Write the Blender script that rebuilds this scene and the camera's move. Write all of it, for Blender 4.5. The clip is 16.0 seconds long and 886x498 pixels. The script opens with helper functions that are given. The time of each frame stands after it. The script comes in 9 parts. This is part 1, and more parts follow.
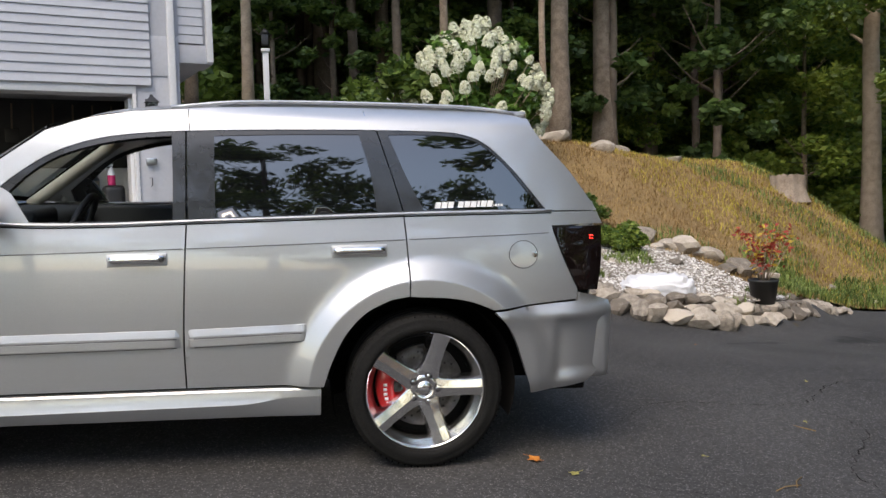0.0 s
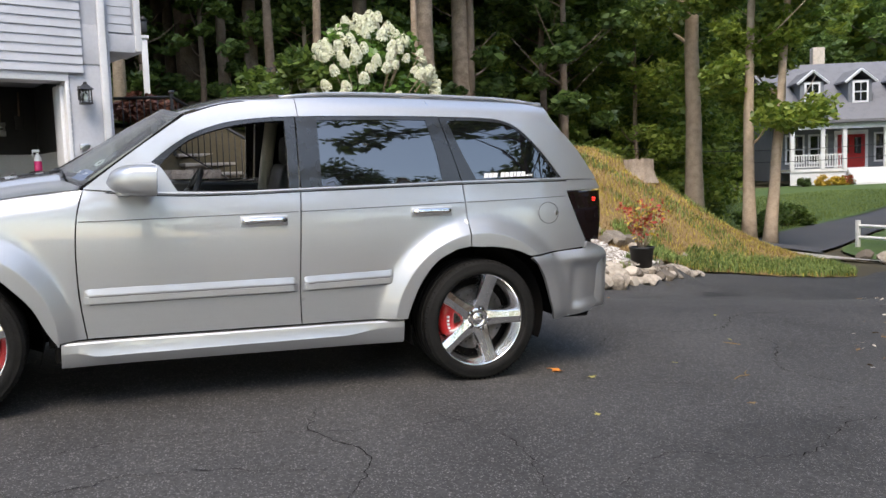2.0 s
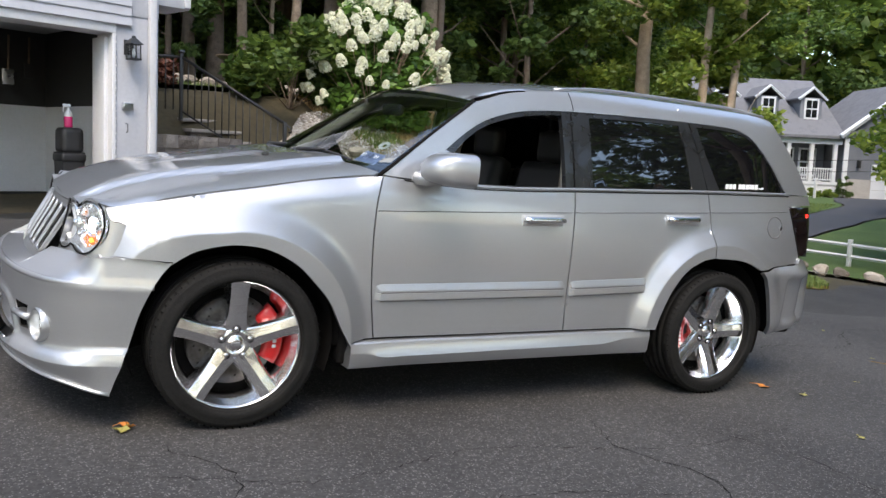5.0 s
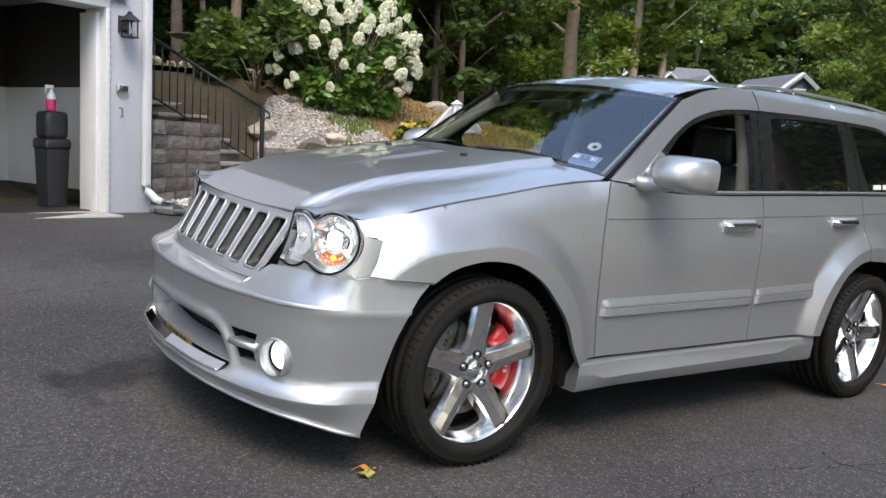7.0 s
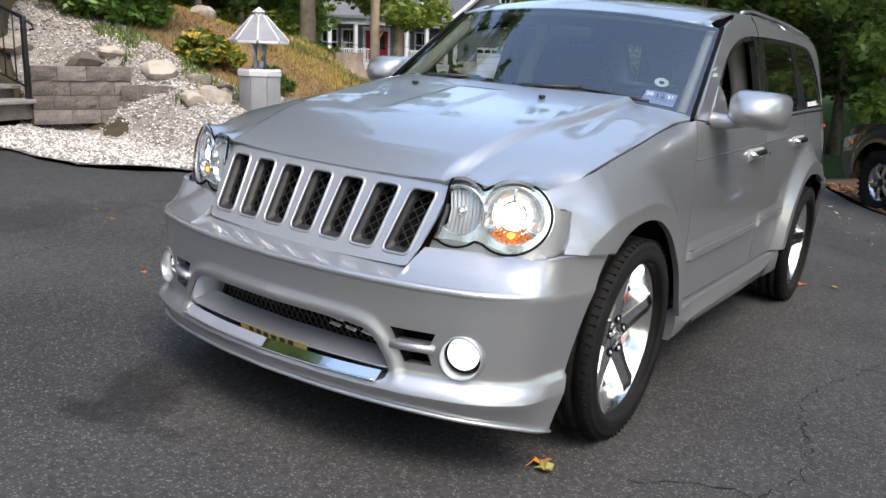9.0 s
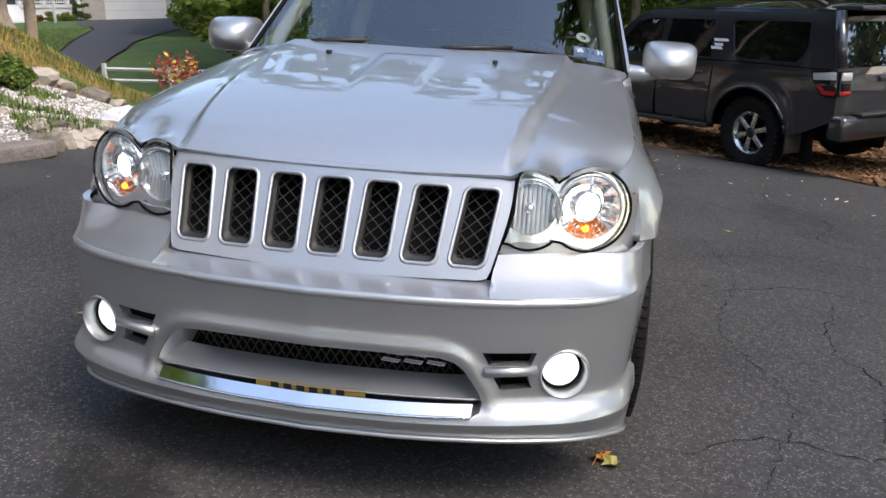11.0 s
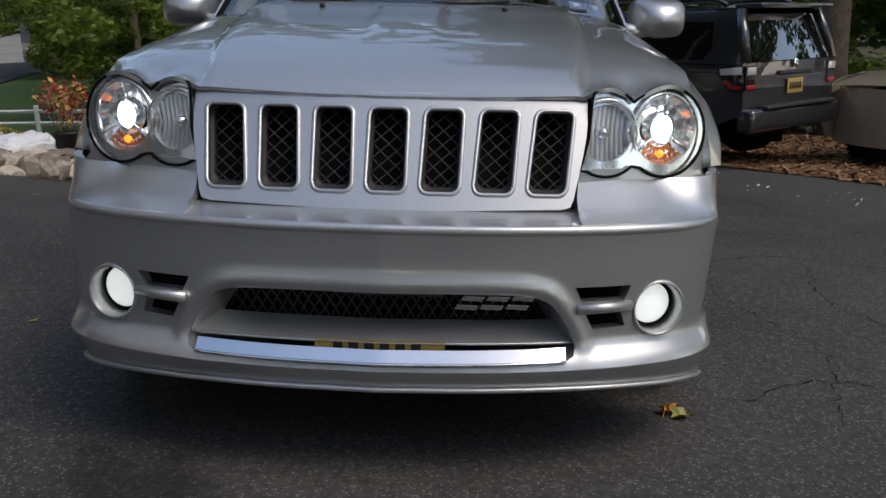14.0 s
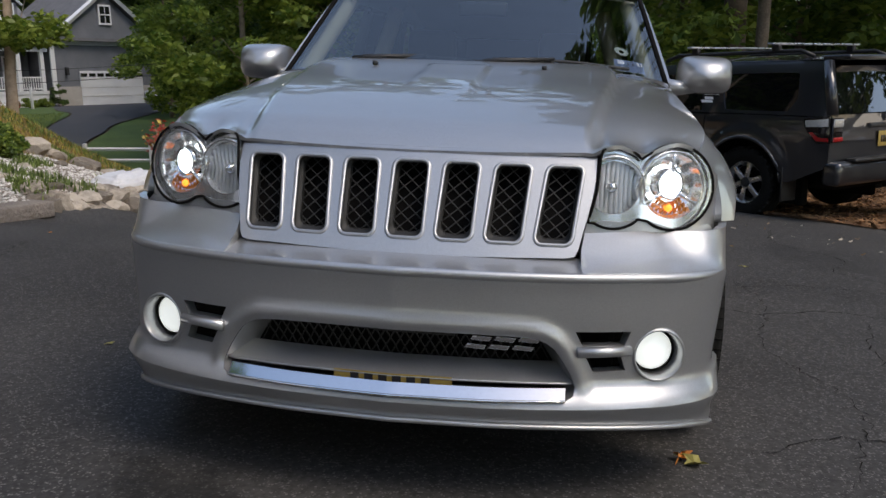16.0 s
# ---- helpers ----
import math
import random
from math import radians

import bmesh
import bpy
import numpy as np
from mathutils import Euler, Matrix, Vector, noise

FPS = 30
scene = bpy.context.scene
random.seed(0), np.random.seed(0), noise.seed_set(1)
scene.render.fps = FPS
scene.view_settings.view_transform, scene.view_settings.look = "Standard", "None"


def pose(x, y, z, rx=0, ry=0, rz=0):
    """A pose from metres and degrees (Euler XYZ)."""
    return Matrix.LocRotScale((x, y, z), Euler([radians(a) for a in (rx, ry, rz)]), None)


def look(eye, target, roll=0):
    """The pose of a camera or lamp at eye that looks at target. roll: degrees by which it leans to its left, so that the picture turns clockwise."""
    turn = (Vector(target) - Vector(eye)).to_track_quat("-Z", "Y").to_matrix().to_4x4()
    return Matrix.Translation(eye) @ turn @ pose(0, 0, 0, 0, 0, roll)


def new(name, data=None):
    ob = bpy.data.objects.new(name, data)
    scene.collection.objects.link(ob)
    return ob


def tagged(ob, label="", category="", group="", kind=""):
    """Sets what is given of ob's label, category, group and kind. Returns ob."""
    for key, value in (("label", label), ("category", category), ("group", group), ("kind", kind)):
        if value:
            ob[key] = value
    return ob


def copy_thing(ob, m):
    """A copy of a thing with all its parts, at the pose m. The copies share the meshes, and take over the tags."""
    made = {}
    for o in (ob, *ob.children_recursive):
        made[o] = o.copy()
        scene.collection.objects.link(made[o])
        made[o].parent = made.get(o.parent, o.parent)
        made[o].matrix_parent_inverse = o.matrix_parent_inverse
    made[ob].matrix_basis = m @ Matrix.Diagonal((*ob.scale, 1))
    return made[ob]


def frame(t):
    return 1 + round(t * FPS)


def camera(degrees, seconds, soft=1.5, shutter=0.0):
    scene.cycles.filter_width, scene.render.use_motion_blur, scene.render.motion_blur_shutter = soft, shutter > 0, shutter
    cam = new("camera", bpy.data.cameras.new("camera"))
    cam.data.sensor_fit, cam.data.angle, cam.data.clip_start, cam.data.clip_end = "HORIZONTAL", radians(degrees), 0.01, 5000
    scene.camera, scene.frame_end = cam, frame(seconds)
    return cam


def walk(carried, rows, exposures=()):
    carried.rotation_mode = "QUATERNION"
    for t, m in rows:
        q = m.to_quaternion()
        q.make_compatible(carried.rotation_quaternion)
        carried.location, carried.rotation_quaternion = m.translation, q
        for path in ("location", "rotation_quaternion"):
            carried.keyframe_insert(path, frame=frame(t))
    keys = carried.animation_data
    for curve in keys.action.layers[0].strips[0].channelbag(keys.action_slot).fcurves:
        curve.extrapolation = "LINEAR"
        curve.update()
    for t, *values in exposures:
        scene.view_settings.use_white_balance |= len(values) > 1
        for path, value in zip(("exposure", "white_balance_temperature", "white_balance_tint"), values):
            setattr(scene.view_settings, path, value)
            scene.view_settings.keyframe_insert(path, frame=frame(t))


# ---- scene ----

# ---- own helpers ----
from mathutils.geometry import delaunay_2d_cdt


def sm(a, b, v):
    v = min(1.0, max(0.0, (v - a) / (b - a)))
    return v * v * (3 - 2 * v)


def thing(name, m, label, category, group="", kind=""):
    ob = new(name)
    ob.empty_display_size = 0.1
    ob.matrix_basis = m
    return tagged(ob, label, category, group, kind)


def mesh_of(bm, name, material, smooth=True):
    me = bpy.data.meshes.new(name)
    if smooth:
        for f in bm.faces:
            f.smooth = True
    bm.to_mesh(me)
    bm.free()
    for mm in (material if isinstance(material, (list, tuple)) else [material]):
        me.materials.append(mm)
    return me


def part(name, bm, material, parent, label="", smooth=True, m=None):
    """One bmesh as one mesh object under a thing or part."""
    ob = new(name, mesh_of(bm, name, material, smooth))
    ob.parent = parent
    if m is not None:
        ob.matrix_basis = m
    return tagged(ob, label)


def solo(name, bm, material, label, category, group="", kind="", smooth=True, m=None):
    """One bmesh as one top-level thing."""
    ob = new(name, mesh_of(bm, name, material, smooth))
    if m is not None:
        ob.matrix_basis = m
    return tagged(ob, label, category, group, kind)


def bbox(c, s, bevel=0.0, bm=None, m=None, seg=2):
    """A box of size s about c, bevelled, added to bm."""
    bm = bm or bmesh.new()
    t = Matrix.Translation(c) @ Matrix.Diagonal((*s, 1))
    got = bmesh.ops.create_cube(bm, size=1.0, matrix=(m @ t) if m else t)
    if bevel:
        es = list({e for v in got["verts"] for e in v.link_edges})
        bmesh.ops.bevel(bm, geom=es, offset=bevel, segments=seg, profile=0.6, affect="EDGES", clamp_overlap=True)
        for f in bm.faces:
            f.smooth = True
    return bm


def lathe(profile, seg=32, axis="Z", bm=None, m=None, a0=0.0, a1=360.0):
    """Turns (r, h) pairs round an axis."""
    bm = bm or bmesh.new()
    full = abs(a1 - a0) >= 360
    rings = []
    for k in range(seg if full else seg + 1):
        a = radians(a0 + (a1 - a0) * k / seg)
        row = []
        for r, h in profile:
            p = {"Z": (r * math.cos(a), r * math.sin(a), h), "Y": (r * math.cos(a), h, r * math.sin(a)), "X": (h, r * math.cos(a), r * math.sin(a))}[axis]
            row.append(bm.verts.new(m @ Vector(p) if m else p))
        rings.append(row)
    n = len(rings)
    for k in range(n if full else n - 1):
        a, b = rings[k], rings[(k + 1) % n]
        for i in range(len(profile) - 1):
            q = [a[i], a[i + 1], b[i + 1], b[i]]
            try:
                bm.faces.new(q)
            except ValueError:
                pass
    bmesh.ops.remove_doubles(bm, verts=bm.verts, dist=1e-5)
    bmesh.ops.recalc_face_normals(bm, faces=bm.faces)
    return bm


def tube(pts, r, seg=8, bm=None, closed=False, caps=True):
    """A round bar along points; r is one radius or one for each point."""
    bm = bm or bmesh.new()
    pts = [Vector(p) for p in pts]
    n = len(pts)
    rs = r if isinstance(r, (list, tuple)) else [r] * n
    up = Vector((0.13, 0.21, 0.97))
    rings = []
    for i, p in enumerate(pts):
        d = (pts[(i + 1) % n] - pts[i - 1]) if closed else (pts[min(i + 1, n - 1)] - pts[max(i - 1, 0)])
        d.normalize()
        s = d.cross(up)
        if s.length < 0.2:
            s = d.cross(Vector((1, 0, 0)))
        s.normalize()
        t = s.cross(d)
        rings.append([bm.verts.new(p + rs[i] * (math.cos(2 * math.pi * k / seg) * s + math.sin(2 * math.pi * k / seg) * t)) for k in range(seg)])
    for i in range(n if closed else n - 1):
        a, b = rings[i], rings[(i + 1) % n]
        for k in range(seg):
            bm.faces.new((a[k], a[(k + 1) % seg], b[(k + 1) % seg], b[k]))
    if caps and not closed:
        bm.faces.new(rings[0][::-1])
        bm.faces.new(rings[-1])
    return bm


def spline(pts, step=0.03, closed=False):
    """Catmull-Rom through 2D or 3D points."""
    p = [np.array(q, float) for q in pts]
    n = len(p)
    if n < 3:
        return [tuple(q) for q in p]
    out = []
    for i in range(n if closed else n - 1):
        a, b = p[i], p[(i + 1) % n]
        z = p[i - 1] if (closed or i > 0) else 2 * a - b
        c = p[(i + 2) % n] if (closed or i + 2 < n) else 2 * b - a
        k = max(1, int(np.linalg.norm(b - a) / step))
        for j in range(k):
            t = j / k
            out.append(tuple(0.5 * (2 * a + (b - z) * t + (2 * z - 5 * a + 4 * b - c) * t * t + (3 * a - z - 3 * b + c) * t ** 3)))
    if not closed:
        out.append(tuple(p[-1]))
    return out


def outline(*segs, step=0.03):
    """A closed 2D outline out of smooth stretches that meet in corners."""
    out = []
    for s in segs:
        for q in spline(s, step):
            if not out or (abs(q[0] - out[-1][0]) + abs(q[1] - out[-1][1])) > 1e-4:
                out.append(q)
    if abs(out[0][0] - out[-1][0]) + abs(out[0][1] - out[-1][1]) < 1e-4:
        out.pop()
    return out


def inside(poly, x, y):
    c = False
    j = len(poly) - 1
    for i in range(len(poly)):
        xi, yi = poly[i]
        xj, yj = poly[j]
        if (yi > y) != (yj > y) and x < (xj - xi) * (y - yi) / (yj - yi) + xi:
            c = not c
        j = i
    return c


def dense(poly, step):
    out = []
    for i, a in enumerate(poly):
        b = poly[(i + 1) % len(poly)]
        k = max(1, int(math.hypot(b[0] - a[0], b[1] - a[1]) / step + 0.5))
        out += [(a[0] + (b[0] - a[0]) * j / k, a[1] + (b[1] - a[1]) * j / k) for j in range(k)]
    return out


def fill(poly, step, holes=(), jitter=0.0, stretch=1.0, extra=()):
    """Triangles over a 2D outline with holes: points and triples."""
    loops = [dense(poly, step)] + [dense(h, step) for h in holes]
    co, ed = [], []
    for lp in loops:
        k = len(co)
        co += [Vector(q) for q in lp]
        ed += [(k + i, k + (i + 1) % len(lp)) for i in range(len(lp))]
    edge = np.array([[v.x, v.y] for v in co])
    x0, y0 = edge.min(0)
    x1, y1 = edge.max(0)
    rnd = random.Random(5)
    nx, ny = int((x1 - x0) / step) + 1, int((y1 - y0) / (step * stretch)) + 1
    for i in range(1, nx):
        for j in range(1, ny):
            x = x0 + step * (i + (0.5 if j % 2 else 0)) + rnd.uniform(-jitter, jitter)
            y = y0 + step * stretch * j + rnd.uniform(-jitter, jitter)
            if inside(poly, x, y) and not any(inside(h, x, y) for h in holes) and np.min(np.abs(edge[:, 0] - x) + np.abs(edge[:, 1] - y)) > step * 0.45:
                co.append(Vector((x, y)))
    for x, y in extra:
        if inside(poly, x, y) and not any(inside(h, x, y) for h in holes) and np.min(np.abs(edge[:, 0] - x) + np.abs(edge[:, 1] - y)) > 0.004:
            co.append(Vector((x, y)))
    vs, _, fs, _, _, _ = delaunay_2d_cdt(co, ed, [], 0, 1e-6)
    keep = []
    for f in fs:
        cx = sum(vs[i].x for i in f) / 3
        cy = sum(vs[i].y for i in f) / 3
        if inside(poly, cx, cy) and not any(inside(h, cx, cy) for h in holes):
            keep.append(f)
    return [(v.x, v.y) for v in vs], keep


def shell(poly, fn, out, step=0.04, holes=(), thick=0.012, bm=None, extra=()):
    """A skin over a 2D outline, bent by fn(u, v), with its edges turned in."""
    bm = bm or bmesh.new()
    pts, tris = fill(poly, step, holes, extra=extra)
    used = sorted({i for f in tris for i in f})
    vs = {i: bm.verts.new(fn(*pts[i])) for i in used}
    faces = []
    for f in tris:
        try:
            faces.append(bm.faces.new([vs[i] for i in f]))
        except ValueError:
            pass
    mean = Vector()
    for f in faces:
        f.normal_update()
        mean += f.normal * f.calc_area()
    if mean.dot(Vector(out)) < 0:
        bmesh.ops.reverse_faces(bm, faces=faces)
    for v in vs.values():
        v.normal_update()
    if thick:
        rim = [e for e in {e for f in faces for e in f.edges} if len(e.link_faces) == 1]
        down = {}
        for e in rim:
            for v in e.verts:
                if v not in down:
                    down[v] = bm.verts.new(v.co - v.normal * thick)
        for e in rim:
            a, b = e.verts
            f = e.link_faces[0]
            lp = [l for l in f.loops if l.edge == e][0]
            a, b = lp.vert, lp.link_loop_next.vert
            bm.faces.new((b, a, down[a], down[b]))
            e.smooth = False
    return bm


# ---- camera ----
cam = camera(55.8, 16.0)
PATH = [
    (0, -0.556, -4.660, 1.219, 86.25, 1.38, -10.13),
    (0.5, -0.867, -4.919, 1.201, 85.92, 3.12, -13.80),
    (1, -1.261, -5.076, 1.193, 85.43, 2.81, -19.01),
    (1.5, -1.612, -5.309, 1.174, 85.42, 2.47, -20.82),
    (2, -1.985, -5.385, 1.161, 85.16, 2.00, -21.73),
    (2.5, -2.313, -5.285, 1.174, 84.76, 0.76, -23.52),
    (3, -2.514, -5.081, 1.189, 84.53, 0.20, -24.50),
    (3.5, -2.861, -4.947, 1.198, 84.42, -0.34, -26.80),
    (4, -3.148, -4.742, 1.195, 84.28, -1.82, -26.92),
    (4.2, -3.245, -4.644, 1.204, 84.10, -2.13, -26.53),
    (6.3, -4.428, -3.746, 1.279, 83.82, -3.44, -34.65),
    (6.5, -4.508, -3.609, 1.264, 83.74, -3.43, -35.03),
    (7, -4.718, -3.266, 1.266, 83.07, -3.01, -36.00),
    (7.5, -4.961, -2.931, 1.292, 81.33, -3.62, -40.17),
    (8, -5.125, -2.575, 1.311, 80.73, -3.19, -42.83),
    (8.5, -5.337, -2.231, 1.333, 79.35, -2.75, -50.14),
    (8.7, -5.406, -2.105, 1.351, 78.41, -2.44, -52.45),
    (10.8, -5.532, -0.845, 1.444, 73.40, 0.52, -77.28),
    (11, -5.520, -0.729, 1.463, 73.19, 0.05, -79.93),
    (11.5, -5.446, -0.515, 1.481, 72.48, 0.39, -84.27),
    (12, -5.320, -0.368, 1.378, 69.21, -0.26, -85.16),
    (12.5, -5.317, -0.247, 1.277, 67.95, 0.21, -87.97),
    (13, -5.360, -0.221, 1.233, 69.99, 0.78, -89.70),
    (13.5, -5.392, -0.234, 1.204, 71.60, 1.06, -89.28),
    (14, -5.416, -0.242, 1.172, 75.48, 1.45, -88.66),
    (14.5, -5.434, -0.253, 1.154, 78.26, 1.54, -88.47),
    (15, -5.433, -0.256, 1.185, 77.98, 1.53, -88.75),
    (15.5, -5.435, -0.341, 1.199, 77.79, 0.94, -86.24),
    (16, -5.557, -0.454, 1.206, 78.55, 1.00, -81.87),
]
walk(cam, [(t, pose(*p)) for t, *p in PATH], exposures=[(0, 1.06, 7350, 11), (0.5, 1.4, 7350, 11), (1, 1.45, 7350, 11), (3.5, 1.48, 7200, 10), (7, 1.42, 7150, 10), (8.5, 1.4, 7150, 10), (11, 1.25, 7250, 11), (11.5, 0.84, 7350, 11), (12, 0.46, 7350, 11), (12.5, 0.27, 7300, 10), (15, 0.34, 7300, 10), (16, 0.46, 7350, 11)])

# ---- world and sun ----
world = bpy.data.worlds.new("sky")
scene.world = world
world.use_nodes = True
wn = world.node_tree.nodes
wl = world.node_tree.links
sky = wn.new("ShaderNodeTexSky")
sky.sky_type = "NISHITA"
sky.sun_disc = False
sky.sun_elevation = radians(54)
sky.sun_rotation = radians(209)
sky.air_density, sky.dust_density, sky.ozone_density = 1.0, 1.0, 1.0
wl.new(sky.outputs[0], wn["Background"].inputs[0])
wn["Background"].inputs[1].default_value = 0.20
sun_data = bpy.data.lights.new("sun", "SUN")
sun_data.energy, sun_data.angle, sun_data.color = 1.05, radians(30), (1.0, 0.94, 0.85)
sun = new("sun", sun_data)
sun.matrix_basis = look((-14, -25, 40), (0, 0, 0))
scene.view_settings.exposure = 0.0

# ---- materials ----
def lin(r, g, b):
    return (r, g, b, 1.0)


def mat(name, c1, c2=None, rough=0.6, metal=0.0, scale=6.0, fine=80.0, bump=0.0, bump_scale=60.0, coat=0.0, spec=0.5, island=0.0, rand=0.0, detail=6.0, rough_var=0.08, emit=None, power=0.0):
    """Principled surface whose colour runs between c1 and c2 at two scales."""
    m = bpy.data.materials.new(name)
    m.use_nodes = True
    nt = m.node_tree
    n, l = nt.nodes, nt.links
    p = n["Principled BSDF"]
    p.inputs["Roughness"].default_value = rough
    p.inputs["Metallic"].default_value = metal
    p.inputs["Coat Weight"].default_value = coat
    p.inputs["Coat Roughness"].default_value = 0.03
    p.inputs["Specular IOR Level"].default_value = spec
    if emit:
        p.inputs["Emission Color"].default_value = lin(*emit)
        p.inputs["Emission Strength"].default_value = power
    if c2 is None:
        p.inputs["Base Color"].default_value = lin(*c1)
        return m
    co = n.new("ShaderNodeTexCoord")
    a = n.new("ShaderNodeTexNoise")
    a.inputs["Scale"].default_value, a.inputs["Detail"].default_value = scale, detail
    b = n.new("ShaderNodeTexNoise")
    b.inputs["Scale"].default_value, b.inputs["Detail"].default_value = fine, 3.0
    l.new(co.outputs["Object"], a.inputs["Vector"])
    l.new(co.outputs["Object"], b.inputs["Vector"])
    mx = n.new("ShaderNodeMath")
    mx.operation = "MULTIPLY_ADD"
    mx.inputs[1].default_value = 0.6
    l.new(a.outputs["Fac"], mx.inputs[0])
    mb = n.new("ShaderNodeMath")
    mb.operation = "MULTIPLY"
    mb.inputs[1].default_value = 0.4
    l.new(b.outputs["Fac"], mb.inputs[0])
    l.new(mb.outputs[0], mx.inputs[2])
    fac = mx.outputs[0]
    if island or rand:
        r = n.new("ShaderNodeNewGeometry" if island else "ShaderNodeObjectInfo")
        ad = n.new("ShaderNodeMath")
        ad.operation = "MULTIPLY_ADD"
        ad.inputs[1].default_value = island or rand
        l.new(r.outputs["Random Per Island" if island else "Random"], ad.inputs[0])
        l.new(fac, ad.inputs[2])
        sb = n.new("ShaderNodeMath")
        sb.operation = "SUBTRACT"
        sb.inputs[1].default_value = (island or rand) / 2
        l.new(ad.outputs[0], sb.inputs[0])
        fac = sb.outputs[0]
    ramp = n.new("ShaderNodeValToRGB")
    ramp.color_ramp.elements[0].position, ramp.color_ramp.elements[1].position = 0.3, 0.7
    ramp.color_ramp.elements[0].color, ramp.color_ramp.elements[1].color = lin(*c1), lin(*c2)
    l.new(fac, ramp.inputs["Fac"])
    l.new(ramp.outputs["Color"], p.inputs["Base Color"])
    if rough_var:
        rr = n.new("ShaderNodeMapRange")
        rr.inputs["To Min"].default_value, rr.inputs["To Max"].default_value = max(0, rough - rough_var), min(1, rough + rough_var)
        l.new(a.outputs["Fac"], rr.inputs["Value"])
        l.new(rr.outputs[0], p.inputs["Roughness"])
    if bump:
        h = n.new("ShaderNodeTexNoise")
        h.inputs["Scale"].default_value, h.inputs["Detail"].default_value = bump_scale, 5.0
        l.new(co.outputs["Object"], h.inputs["Vector"])
        bp = n.new("ShaderNodeBump")
        bp.inputs["Strength"].default_value, bp.inputs["Distance"].default_value = bump, 0.02
        l.new(h.outputs["Fac"], bp.inputs["Height"])
        l.new(bp.outputs[0], p.inputs["Normal"])
    return m


def asphalt_mat():
    m = bpy.data.materials.new("asphalt")
    m.use_nodes = True
    n, l = m.node_tree.nodes, m.node_tree.links
    p = n["Principled BSDF"]
    co = n.new("ShaderNodeTexCoord")
    big = n.new("ShaderNodeTexNoise")
    big.inputs["Scale"].default_value, big.inputs["Detail"].default_value = 0.7, 8.0
    mid = n.new("ShaderNodeTexNoise")
    mid.inputs["Scale"].default_value, mid.inputs["Detail"].default_value = 45.0, 6.0
    vor = n.new("ShaderNodeTexVoronoi")
    vor.inputs["Scale"].default_value = 130.0
    for t in (big, mid, vor):
        l.new(co.outputs["Object"], t.inputs["Vector"])
    r1 = n.new("ShaderNodeValToRGB")
    r1.color_ramp.elements[0].color, r1.color_ramp.elements[1].color = lin(0.040, 0.038, 0.037), lin(0.069, 0.066, 0.064)
    r1.color_ramp.elements[0].position, r1.color_ramp.elements[1].position = 0.35, 0.68
    l.new(big.outputs["Fac"], r1.inputs["Fac"])
    # pale chips of stone that show through the binder
    bw = n.new("ShaderNodeRGBToBW")
    l.new(vor.outputs["Color"], bw.inputs[0])
    r2 = n.new("ShaderNodeValToRGB")
    r2.color_ramp.elements[0].position, r2.color_ramp.elements[1].position = 0.67, 0.77
    r2.color_ramp.elements[0].color, r2.color_ramp.elements[1].color = lin(0, 0, 0), lin(0.75, 0.75, 0.75)
    l.new(bw.outputs[0], r2.inputs["Fac"])
    dm = n.new("ShaderNodeMath")
    dm.operation = "LESS_THAN"
    dm.inputs[1].default_value = 0.5
    l.new(vor.outputs["Distance"], dm.inputs[0])
    mm = n.new("ShaderNodeMath")
    mm.operation = "MULTIPLY"
    l.new(r2.outputs["Color"], mm.inputs[0])
    l.new(dm.outputs[0], mm.inputs[1])
    mix = n.new("ShaderNodeMix")
    mix.data_type = "RGBA"
    l.new(mm.outputs[0], mix.inputs["Factor"])
    l.new(r1.outputs["Color"], mix.inputs["A"])
    mix.inputs["B"].default_value = lin(0.21, 0.202, 0.19)
    mul = n.new("ShaderNodeMix")
    mul.data_type, mul.blend_type = "RGBA", "MULTIPLY"
    mul.inputs["Factor"].default_value = 0.75
    l.new(mix.outputs["Result"], mul.inputs["A"])
    r3 = n.new("ShaderNodeValToRGB")
    r3.color_ramp.elements[0].position, r3.color_ramp.elements[1].position = 0.3, 0.62
    r3.color_ramp.elements[0].color = lin(0.35, 0.35, 0.35)
    l.new(mid.outputs["Fac"], r3.inputs["Fac"])
    l.new(r3.outputs["Color"], mul.inputs["B"])
    col = mul.outputs["Result"]
    # oil and damp stains with ragged outlines
    for x, y, rz, sx, sy, dark in ((-3.78, 0.50, 0.3, 0.42, 0.30, 0.42), (6.0, 4.15, 0.42, 1.0, 0.26, 0.35), (4.0, 3.05, 0.6, 1.2, 0.08, 0.45), (-2.3, 3.4, 0.2, 1.6, 0.5, 0.75), (0.5, -2.6, 0.5, 1.5, 0.6, 0.8)):
        mp = n.new("ShaderNodeMapping")
        mp.vector_type = "TEXTURE"
        mp.inputs["Location"].default_value = (x, y, 0)
        mp.inputs["Rotation"].default_value = (0, 0, rz)
        mp.inputs["Scale"].default_value = (sx, sy, 10.0)
        l.new(co.outputs["Object"], mp.inputs["Vector"])
        ln = n.new("ShaderNodeVectorMath")
        ln.operation = "LENGTH"
        l.new(mp.outputs[0], ln.inputs[0])
        ns_ = n.new("ShaderNodeTexNoise")
        ns_.inputs["Scale"].default_value, ns_.inputs["Detail"].default_value = 5.0, 6.0
        l.new(co.outputs["Object"], ns_.inputs["Vector"])
        ad = n.new("ShaderNodeMath")
        ad.operation = "MULTIPLY_ADD"
        ad.inputs[1].default_value = 2.6
        l.new(ns_.outputs["Fac"], ad.inputs[0])
        l.new(ln.outputs["Value"], ad.inputs[2])
